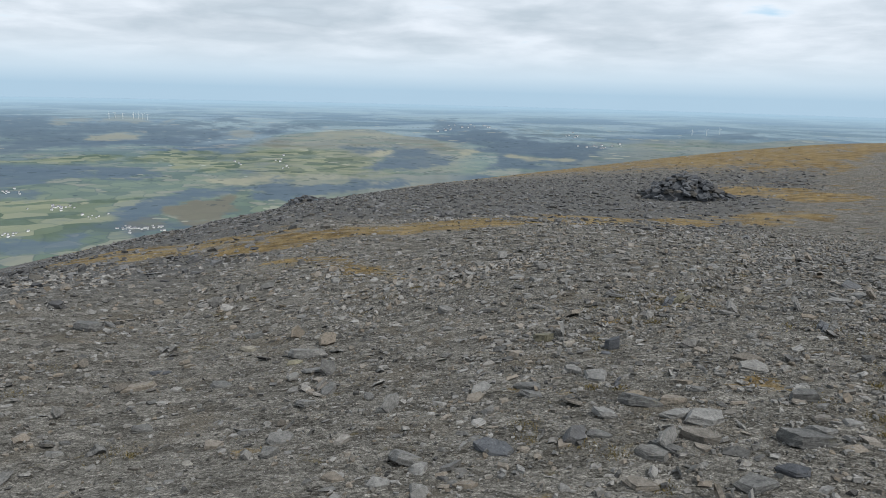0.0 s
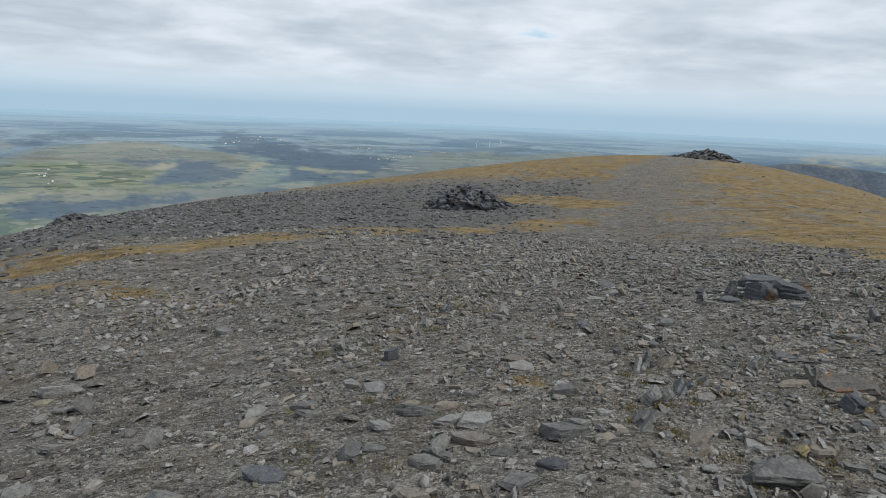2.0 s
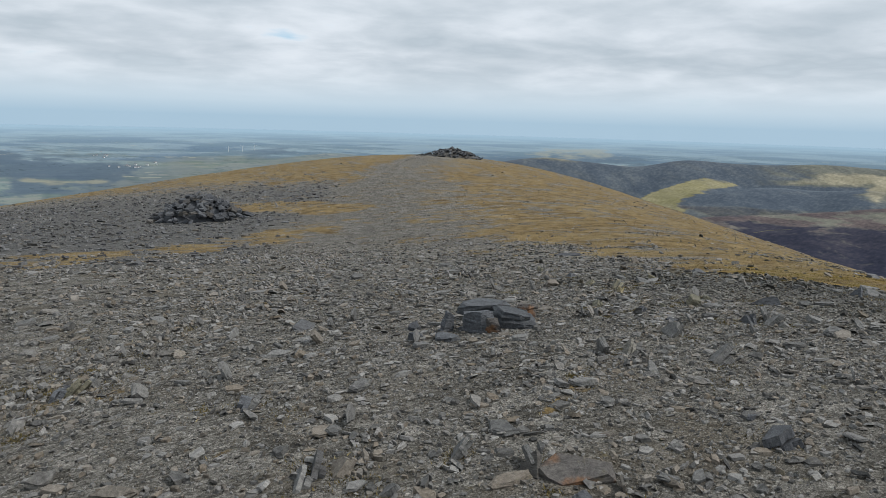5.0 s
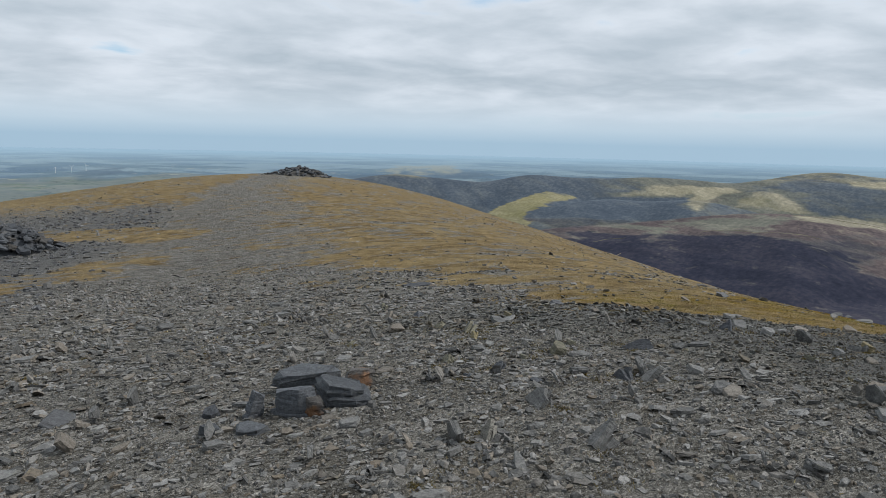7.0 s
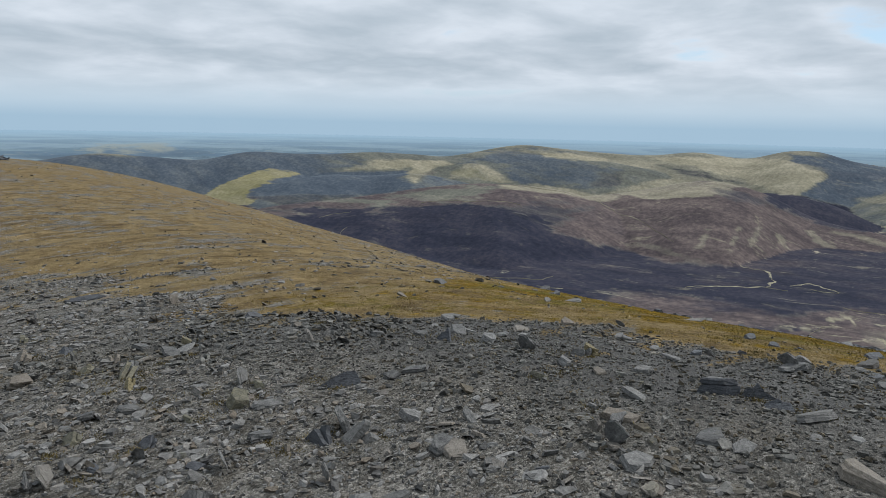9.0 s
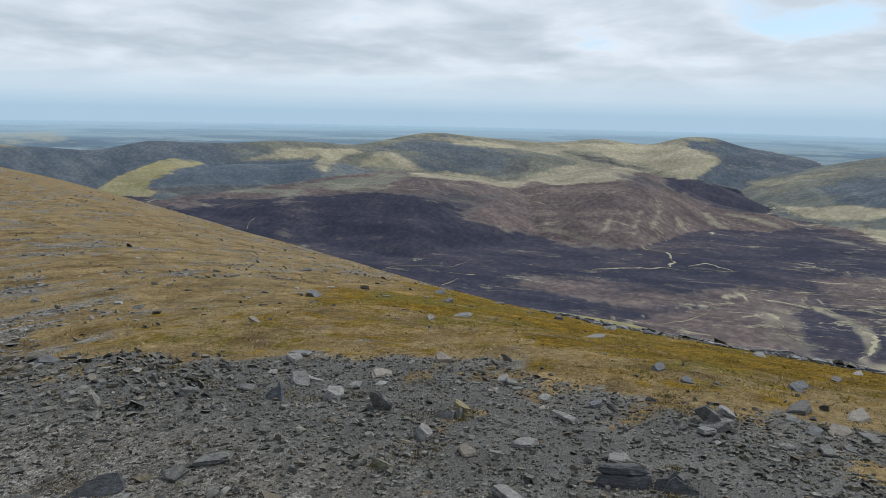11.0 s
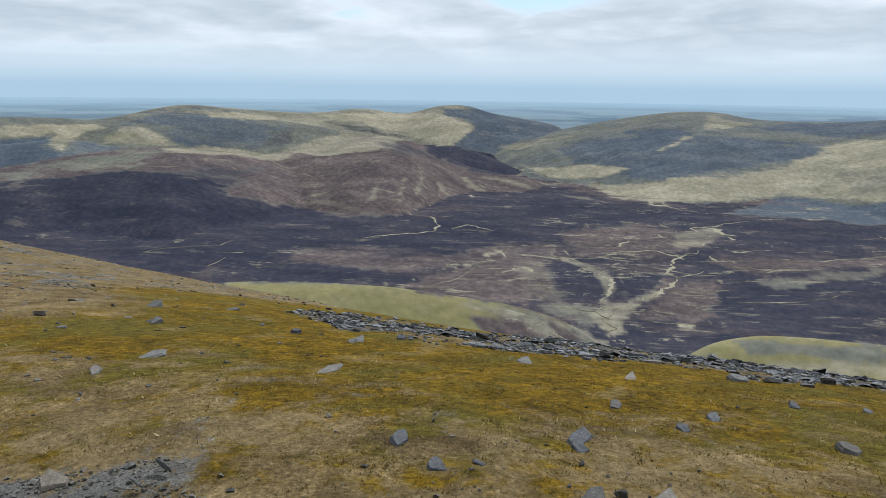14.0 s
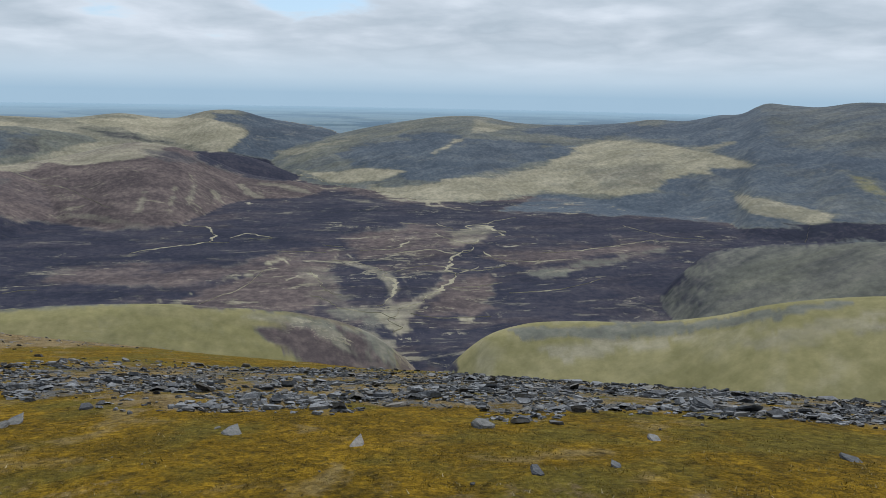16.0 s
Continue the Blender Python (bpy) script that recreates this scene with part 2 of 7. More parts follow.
def country(b, r):
    """Height of the country round the summit and which fell it belongs to (-1: valley floor, -2: lowland)."""
    x, y = r * np.sin(np.radians(b)), r * np.cos(np.radians(b))
    # lowland to the north-west, far below: squeezed inside the rim, shaped to keep its angles in the camera's view
    s = np.clip((RIM - r) / 2180.0, 0, 1.3)
    low = EYE + r * np.tan(np.radians(-1.02 - 16.0 * s**1.6))
    # moorland basin to the east
    basin = -428 + 30 * fbm(x / 420, y / 420, 4, 21) + 0.02 * np.clip(r - 1400, 0, None)
    east = smoothstep(b, 24, 40) * (1 - smoothstep(r, 3900, 4450))
    z = low * (1 - east) + np.maximum(basin, np.where(r > 3900, low, -1e4)) * east
    which = np.where(east > 0.5, -1, -2)
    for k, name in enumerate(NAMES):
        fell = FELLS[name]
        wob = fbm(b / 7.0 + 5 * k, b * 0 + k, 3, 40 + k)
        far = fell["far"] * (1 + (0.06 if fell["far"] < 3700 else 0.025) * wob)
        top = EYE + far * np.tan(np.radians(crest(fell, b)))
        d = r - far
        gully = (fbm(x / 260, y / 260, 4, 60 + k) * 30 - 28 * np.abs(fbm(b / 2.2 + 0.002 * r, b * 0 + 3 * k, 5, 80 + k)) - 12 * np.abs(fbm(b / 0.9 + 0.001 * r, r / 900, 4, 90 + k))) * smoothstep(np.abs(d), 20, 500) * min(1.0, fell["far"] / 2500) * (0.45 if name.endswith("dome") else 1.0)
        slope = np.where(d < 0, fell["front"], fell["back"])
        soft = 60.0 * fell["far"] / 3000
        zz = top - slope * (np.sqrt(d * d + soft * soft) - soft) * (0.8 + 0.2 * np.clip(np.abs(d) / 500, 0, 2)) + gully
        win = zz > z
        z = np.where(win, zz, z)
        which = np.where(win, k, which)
    return z, which


def land(x, y):
    """Height of the whole ground sheet, and the fell each point belongs to (-3: the summit itself)."""
    r = np.hypot(x - CX, y - CY)
    b = np.degrees(np.arctan2(x - CX, y - CY))
    b = np.where(b < -120, b + 360, b)
    zs = ground_z(x, y)
    edge = ground_z(CX + (x - CX) / np.maximum(r, 1) * 110, CY + (y - CY) / np.maximum(r, 1) * 110)
    steep = edge - 0.62 * (r - 110)
    zs = np.where(r > 110, steep, zs)
    zc, which = country(b, r)
    own = (r < 120) | (zs > zc)
    z = np.where(own, zs, np.maximum(zc, zs))
    return z, np.where(own, -3, which)

# ---- materials ----
STRIKE = radians(68)      # the slate's cleavage stands on edge along this line


def material(name):
    m = bpy.data.materials.new(name)
    m.use_nodes = True
    n = Nodes(m.node_tree)
    bsdf = n.add("ShaderNodeBsdfPrincipled")
    out = n.add("ShaderNodeOutputMaterial")
    n.link(bsdf.outputs[0], out.inputs[0])
    return m, n, bsdf


def bump(n, height, bsdf, strength, distance, below=None):
    b = n.add("ShaderNodeBump", Strength=strength, Distance=distance)
    n.link(height, b.inputs["Height"])
    if below is not None:
        n.link(below, b.inputs["Normal"])
    n.link(b.outputs[0], bsdf.inputs["Normal"])
    return b.outputs[0]


def ground_material():
    m, n, bsdf = material("scree_turf_and_moor")
    co = n.add("ShaderNodeTexCoord").outputs["Object"]
    # slate gravel: flat chips at two sizes, with worn earth and painted shade between
    warp = n.add("ShaderNodeMapping")
    warp.inputs["Scale"].default_value = (0.8, 1.25, 1.0)
    warp.inputs["Rotation"].default_value = (0, 0, STRIKE)
    jag = n.add("ShaderNodeTexNoise")
    jag.inputs["Scale"].default_value, jag.inputs["Detail"].default_value = 30.0, 4.0
    n.link(co, jag.inputs["Vector"])
    jagged = n.add("ShaderNodeVectorMath")
    jagged.operation = "MULTIPLY_ADD"
    n.link(jag.outputs["Color"], jagged.inputs[0])
    jagged.inputs[1].default_value = (0.05, 0.05, 0.05)
    n.link(co, jagged.inputs[2])
    n.link(jagged.outputs[0], warp.inputs[0])
    chip = n.voronoi(warp.outputs[0], 34, "F1", "Color")
    chip_edge = n.voronoi(warp.outputs[0], 34, "DISTANCE_TO_EDGE", "Distance")
    small = n.voronoi(warp.outputs[0], 95, "F1", "Color")
    small_edge = n.voronoi(warp.outputs[0], 95, "DISTANCE_TO_EDGE", "Distance")
    bw = n.add("ShaderNodeRGBToBW")
    n.link(chip, bw.inputs[0])
    bw2 = n.add("ShaderNodeRGBToBW")
    n.link(small, bw2.inputs[0])
    bw3 = n.add("ShaderNodeRGBToBW")
    n.link(n.voronoi(warp.outputs[0], 6.5, "F1", "Color"), bw3.inputs[0])
    tone = n.math("ADD", n.math("MULTIPLY", bw.outputs[0], 0.40), n.math("MULTIPLY", bw2.outputs[0], 0.27))
    tone = n.math("ADD", tone, n.math("MULTIPLY", bw3.outputs[0], 0.33))
    gravel = n.ramp(tone, [(0.22, (0.054, 0.050, 0.043)), (0.42, (0.158, 0.150, 0.135)), (0.58, (0.250, 0.238, 0.216)), (0.78, (0.41, 0.39, 0.355))])
    earth = n.noise(co, 1.3, 5, 0.6)
    gravel = n.mix(n.math("MULTIPLY", n.smooth(earth, 0.52, 0.68), 0.55), gravel, (0.17, 0.145, 0.11))
    # the shade in the gaps between chips is put into the colour
    seam = n.math("MULTIPLY", n.smooth(chip_edge, 0.0, 0.10), n.smooth(small_edge, 0.0, 0.12))
    gravel = n.mix(n.math("MULTIPLY", n.math("SUBTRACT", 1.0, seam), 0.35), gravel, (0.055, 0.049, 0.041))
    # random speckle, strong enough to stand for shade in small crevices
    gritty = n.ramp(n.noise(co, 60, 7, 0.8), [(0.32, (0.25, 0.24, 0.22)), (0.46, (0.75, 0.74, 0.72)), (0.58, (1.15, 1.14, 1.12)), (0.70, (1.7, 1.68, 1.64))])
    gravel = n.mix(1.0, gravel, gritty, "MULTIPLY")
    lichen = n.noise(co, 5.5, 4, 0.7)
    gravel = n.mix(n.math("MULTIPLY", n.smooth(lichen, 0.62, 0.74), 0.5), gravel, (0.17, 0.135, 0.06))
    col = n.mix(n.attr("block"), gravel, n.mix(n.noise(co, 3.0, 4, 0.6), (0.046, 0.045, 0.045), (0.19, 0.187, 0.182)))
    # wind-bleached turf and moss
    blade = n.noise(co, 38, 4, 0.7)
    tuft = n.noise(co, 2.2, 5, 0.65)
    patch = n.noise(co, 0.35, 4, 0.6)
    gold = n.ramp(n.math("ADD", n.math("MULTIPLY", blade, 0.55), n.math("MULTIPLY", tuft, 0.45)),
                  [(0.30, (0.048, 0.034, 0.015)), (0.46, (0.152, 0.108, 0.050)), (0.58, (0.272, 0.200, 0.100)), (0.72, (0.45, 0.35, 0.20))])
    gold = n.mix(n.smooth(patch, 0.45, 0.68), gold, n.mix(blade, (0.095, 0.068, 0.032), (0.36, 0.275, 0.145)))
    strands = n.ramp(n.noise(co, 17, 7, 0.75), [(0.30, (0.40, 0.39, 0.36)), (0.45, (0.85, 0.84, 0.82)), (0.57, (1.1, 1.1, 1.1)), (0.70, (1.55, 1.55, 1.55))])
    gold = n.mix(1.0, gold, strands, "MULTIPLY")
    tufted = n.ramp(n.noise(co, 1.5, 6, 0.7, 0.4), [(0.34, (0.50, 0.47, 0.42)), (0.47, (0.90, 0.89, 0.87)), (0.58, (1.08, 1.08, 1.06)), (0.70, (1.35, 1.33, 1.28))])
    gold = n.mix(1.0, gold, tufted, "MULTIPLY")
    terrace = n.add("ShaderNodeMapping")
    terrace.inputs["Rotation"].default_value = (0, 0, radians(-35))
    terrace.inputs["Scale"].default_value = (0.55, 1.9, 1.0)
    n.link(co, terrace.inputs[0])
    worn = n.noise(terrace.outputs[0], 1.0, 7, 0.68, 0.3)
    shown = n.smooth(n.math("ADD", n.attr("turf"), n.math("MULTIPLY", n.math("ADD", n.math("SUBTRACT", worn, 0.5), n.math("MULTIPLY", n.math("SUBTRACT", n.noise(co, 9, 7, 0.78), 0.5), 0.45)), 3.4)), 0.38, 0.66)
    shown = n.math("MULTIPLY", shown, n.smooth(n.attr("turf"), 0.04, 0.2))
    col = n.mix(shown, col, gold)
    moss = n.ramp(n.math("ADD", n.math("MULTIPLY", blade, 0.5), n.math("MULTIPLY", tuft, 0.5)),
                  [(0.30, (0.038, 0.027, 0.004)), (0.45, (0.130, 0.083, 0.006)), (0.57, (0.242, 0.146, 0.008)), (0.72, (0.36, 0.225, 0.020))])
    green = n.noise(co, 0.8, 4, 0.6)
    clod = n.noise(co, 9.0, 5, 0.65)
    moss = n.mix(n.math("MULTIPLY", n.smooth(clod, 0.50, 0.66), 0.6), moss, (0.046, 0.036, 0.009))
    moss = n.mix(n.math("MULTIPLY", n.smooth(green, 0.45, 0.62), 0.85), moss, n.mix(blade, (0.066, 0.056, 0.009), (0.180, 0.145, 0.026)))
    moss = n.mix(n.smooth(n.noise(co, 1.1, 5, 0.62, 0.4), 0.57, 0.68), moss, n.mix(blade, (0.105, 0.073, 0.024), (0.31, 0.225, 0.085)))
    tussock = n.ramp(n.noise(co, 11, 8, 0.74, 0.6), [(0.32, (0.22, 0.22, 0.20)), (0.45, (0.68, 0.68, 0.66)), (0.56, (1.05, 1.05, 1.03)), (0.68, (1.6, 1.6, 1.6))])
    moss = n.mix(1.0, moss, tussock, "MULTIPLY")
    ragged = n.smooth(n.math("ADD", n.attr("moss"), n.math("MULTIPLY", n.math("SUBTRACT", n.noise(co, 2.4, 9, 0.76, 0.3), 0.5), 2.0)), 0.36, 0.66)
    col = n.mix(n.math("MULTIPLY", ragged, n.smooth(n.attr("moss"), 0.03, 0.15)), col, moss)
    # moor and fell covers in patches of tens of metres, with sunlight, cloud shade and haze painted in
    rake = n.add("ShaderNodeMapping")
    rake.inputs["Rotation"].default_value = (0, 0, radians(25))
    rake.inputs["Scale"].default_value = (1.0, 0.35, 1.0)
    n.link(co, rake.inputs[0])
    wide = n.noise(rake.outputs[0], 0.012, 7, 0.6, 0.3)
    fine = n.noise(co, 0.06, 6, 0.65)
    grain = n.noise(rake.outputs[0], 0.5, 6, 0.7)
    both = n.math("ADD", n.math("ADD", n.math("MULTIPLY", wide, 0.45), n.math("MULTIPLY", fine, 0.45)), n.math("MULTIPLY", grain, 0.1))
    both = n.math("ADD", n.math("MULTIPLY", n.math("SUBTRACT", both, 0.5), 1.45), 0.5)
    # dark, for heather and for moor painted as under cloud
    heather = n.ramp(both, [(0.30, (0.016, 0.019, 0.032)), (0.48, (0.028, 0.030, 0.048)), (0.68, (0.056, 0.053, 0.068))])
    rust = n.ramp(both, [(0.30, (0.050, 0.041, 0.046)), (0.48, (0.090, 0.072, 0.072)), (0.68, (0.178, 0.142, 0.128))])
    olive = n.ramp(both, [(0.30, (0.088, 0.091, 0.078)), (0.48, (0.138, 0.140, 0.116)), (0.68, (0.215, 0.210, 0.168))])
    # pale, for dry grass and for slopes painted as sunlit
    straw_and_sun = n.ramp(both, [(0.30, (0.20, 0.184, 0.128)), (0.48, (0.285, 0.260, 0.186)), (0.68, (0.43, 0.385, 0.285))])
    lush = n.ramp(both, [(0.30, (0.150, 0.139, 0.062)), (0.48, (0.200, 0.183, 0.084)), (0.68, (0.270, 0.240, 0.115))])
    # blue-grey that puts distance haze and cloud shade into the fells' colour
    hazy_shade = n.ramp(both, [(0.30, (0.048, 0.062, 0.084)), (0.48, (0.074, 0.092, 0.116)), (0.68, (0.124, 0.142, 0.160))])
    torn = n.add("ShaderNodeMapping")
    torn.inputs["Scale"].default_value = (1.2, 0.38, 1.0)
    torn.inputs["Rotation"].default_value = (0, 0, radians(40))
    n.link(co, torn.inputs[0])
    for k, (name, c) in enumerate((("olive", olive), ("lush", lush), ("rust", rust), ("heather", heather), ("hazy_shade", hazy_shade), ("straw_and_sun", straw_and_sun))):
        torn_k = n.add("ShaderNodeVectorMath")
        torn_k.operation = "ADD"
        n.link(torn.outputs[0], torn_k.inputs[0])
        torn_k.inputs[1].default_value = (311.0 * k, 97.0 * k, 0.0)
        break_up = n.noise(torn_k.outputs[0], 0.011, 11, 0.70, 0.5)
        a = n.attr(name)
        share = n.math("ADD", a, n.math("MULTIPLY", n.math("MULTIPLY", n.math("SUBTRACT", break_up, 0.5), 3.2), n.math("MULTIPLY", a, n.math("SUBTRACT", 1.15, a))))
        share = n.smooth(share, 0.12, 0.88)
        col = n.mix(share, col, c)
    # pale grass in wandering flushes through the heather
    drawn = n.add("ShaderNodeMapping")
    drawn.inputs["Rotation"].default_value = (0, 0, radians(12))
    drawn.inputs["Scale"].default_value = (1.2, 0.42, 1.0)
    n.link(co, drawn.inputs[0])
    flush = n.noise(drawn.outputs[0], 0.017, 9, 0.72, 0.8)
    col = n.mix(n.math("MULTIPLY", n.smooth(flush, 0.57, 0.64), n.math("MULTIPLY", n.attr("flush"), 0.8)), col, straw_and_sun)
    braid = n.math("ABSOLUTE", n.math("SUBTRACT", n.noise(drawn.outputs[0], 0.0085, 8, 0.62, 0.6), 0.5))
    wide_at = n.math("MULTIPLY", n.smooth(n.noise(co, 0.02, 5, 0.6), 0.40, 0.75), 0.024)
    braid = n.math("MULTIPLY", n.math("LESS_THAN", braid, wide_at), n.smooth(n.math("ADD", n.attr("braid"), n.math("MULTIPLY", n.math("SUBTRACT", n.noise(co, 0.006, 4, 0.6), 0.5), 1.6)), 0.35, 0.65))
    col = n.mix(n.math("MULTIPLY", braid, 0.75), col, straw_and_sun)
    burnt = n.noise(drawn.outputs[0], 0.0075, 6, 0.6, 0.5)
    col = n.mix(n.math("MULTIPLY", n.smooth(burnt, 0.50, 0.60), n.math("MULTIPLY", n.attr("flush"), 0.35)), col, rust)
    n.link(col, bsdf.inputs["Base Color"])
    bsdf.inputs["Roughness"].default_value = 0.95
    bsdf.inputs["Specular IOR Level"].default_value = 0.08
    rel = n.math("ADD", n.math("MULTIPLY", n.smooth(chip_edge, 0.0, 0.16), n.math("ADD", bw.outputs[0], 0.5)),
                 n.math("MULTIPLY", n.smooth(small_edge, 0.0, 0.2), 0.4))
    soft = n.math("MAXIMUM", n.attr("turf"), n.attr("moss"))
    rel = n.math("ADD", n.math("MULTIPLY", rel, n.math("SUBTRACT", 1.0, soft)), n.math("MULTIPLY", n.math("ADD", n.math("MULTIPLY", n.noise(co, 11, 8, 0.74, 0.6), 3.5), n.math("ADD", blade, tuft)), soft))
    first = bump(n, rel, bsdf, 0.7, 0.022)
    bump(n, both, bsdf, 0.2, 3.0, first)
    return m


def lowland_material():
    """Farmland and woods far below, with haze and cloud shade painted in: a plain backdrop of distance, in plan
    kilometres worked out from the view angle.
    """
    m, n, bsdf = material("far_lowland")
    uv = n.add("ShaderNodeUVMap")
    uv.uv_map = "plan_km"
    sep = n.add("ShaderNodeSeparateXYZ")
    n.link(uv.outputs[0], sep.inputs[0])
    vec = uv.outputs[0]
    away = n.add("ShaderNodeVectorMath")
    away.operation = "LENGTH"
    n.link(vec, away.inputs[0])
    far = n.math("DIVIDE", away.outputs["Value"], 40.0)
    drift = n.add("ShaderNodeTexNoise")
    drift.inputs["Scale"].default_value, drift.inputs["Detail"].default_value = 1.3, 3.0
    n.link(vec, drift.inputs["Vector"])
    bent = n.add("ShaderNodeVectorMath")
    bent.operation = "MULTIPLY_ADD"
    n.link(drift.outputs["Color"], bent.inputs[0])
    bent.inputs[1].default_value = (0.5, 0.5, 0.0)
    n.link(vec, bent.inputs[2])
    fields = n.add("ShaderNodeRGBToBW")
    n.link(n.voronoi(bent.outputs[0], 6.0, "F1", "Color"), fields.inputs[0])
    hedge = n.voronoi(bent.outputs[0], 6.0, "DISTANCE_TO_EDGE", "Distance")
    col = n.ramp(fields.outputs[0], [(0.15, (0.070, 0.092, 0.048)), (0.4, (0.105, 0.135, 0.066)), (0.6, (0.150, 0.170, 0.085)), (0.8, (0.21, 0.20, 0.13)), (0.95, (0.125, 0.155, 0.075))])
    col = n.mix(n.math("MULTIPLY", n.math("SUBTRACT", 1.0, n.smooth(hedge, 0.0, 0.05)), 0.7), col, (0.045, 0.06, 0.04))
    # large dark blue patches: woods, and cloud shadows painted along with them
    wood_and_shadow = n.noise(vec, 0.32, 8, 0.62, 0.7)
    col = n.mix(n.math("MULTIPLY", n.smooth(wood_and_shadow, 0.48, 0.55), 0.88), col, n.mix(n.noise(vec, 8, 3), (0.028, 0.042, 0.066), (0.060, 0.078, 0.100)))
    moor = n.noise(vec, 0.9, 5, 0.6)
    col = n.mix(n.math("MULTIPLY", n.smooth(moor, 0.60, 0.68), 0.8), col, (0.26, 0.22, 0.15))
    hill = n.mix(n.noise(vec, 2.2, 7, 0.66), (0.11, 0.12, 0.075), (0.33, 0.285, 0.19))
    hill = n.mix(n.smooth(n.noise(vec, 1.6, 6, 0.62, 0.5), 0.5, 0.6), hill, (0.11, 0.13, 0.062))
    specks = n.voronoi(vec, 5.0, "F1", "Distance")
    towns = n.noise(vec, 0.35, 3)
    speck = n.math("MULTIPLY", n.math("LESS_THAN", specks, 0.13), n.smooth(towns, 0.52, 0.6))
    col = n.mix(speck, col, (0.6, 0.6, 0.58))
    # haze put into the colour, bluer with distance
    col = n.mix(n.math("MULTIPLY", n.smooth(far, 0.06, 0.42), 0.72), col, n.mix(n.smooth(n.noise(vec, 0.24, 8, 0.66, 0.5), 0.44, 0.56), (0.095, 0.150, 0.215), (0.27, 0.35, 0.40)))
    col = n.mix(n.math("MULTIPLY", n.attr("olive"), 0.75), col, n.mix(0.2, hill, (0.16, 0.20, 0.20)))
    # an even bluish haze painted over the whole lowland
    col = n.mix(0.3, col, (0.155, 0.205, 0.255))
    # traced covers: fields painted sunlit, and ground painted dark as under cloud
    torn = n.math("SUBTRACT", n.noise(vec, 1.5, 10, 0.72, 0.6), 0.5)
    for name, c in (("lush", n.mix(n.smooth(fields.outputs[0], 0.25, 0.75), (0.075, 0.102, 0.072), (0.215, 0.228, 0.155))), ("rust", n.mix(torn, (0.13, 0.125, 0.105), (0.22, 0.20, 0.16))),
                    ("straw_and_sun", (0.26, 0.255, 0.20)), ("hazy_shade", n.mix(n.noise(vec, 5, 5, 0.6), (0.066, 0.094, 0.130), (0.112, 0.146, 0.180)))):
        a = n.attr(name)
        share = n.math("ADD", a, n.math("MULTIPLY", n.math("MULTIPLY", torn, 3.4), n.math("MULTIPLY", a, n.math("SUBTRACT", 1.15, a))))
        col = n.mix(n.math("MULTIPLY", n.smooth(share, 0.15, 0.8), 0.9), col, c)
    copse = n.math("LESS_THAN", n.voronoi(bent.outputs[0], 9.0, "F1", "Distance"), n.math("MULTIPLY", n.smooth(n.noise(vec, 1.1, 4), 0.42, 0.62), 0.30))
    col = n.mix(n.math("MULTIPLY", copse, 0.55), col, (0.045, 0.065, 0.075))
    tilled = n.math("LESS_THAN", n.voronoi(bent.outputs[0], 3.1, "F1", "Distance"), n.math("MULTIPLY", n.smooth(n.noise(vec, 0.8, 4, 0.6, 0.3), 0.50, 0.66), 0.34))
    col = n.mix(n.math("MULTIPLY", tilled, 0.5), col, (0.33, 0.325, 0.27))
    # the farthest ground fades to painted haze
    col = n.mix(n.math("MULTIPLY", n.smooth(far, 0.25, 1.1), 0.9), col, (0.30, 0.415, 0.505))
    n.link(col, bsdf.inputs["Base Color"])
    bsdf.inputs["Roughness"].default_value = 1.0
    bsdf.inputs["Specular IOR Level"].default_value = 0.0
    return m


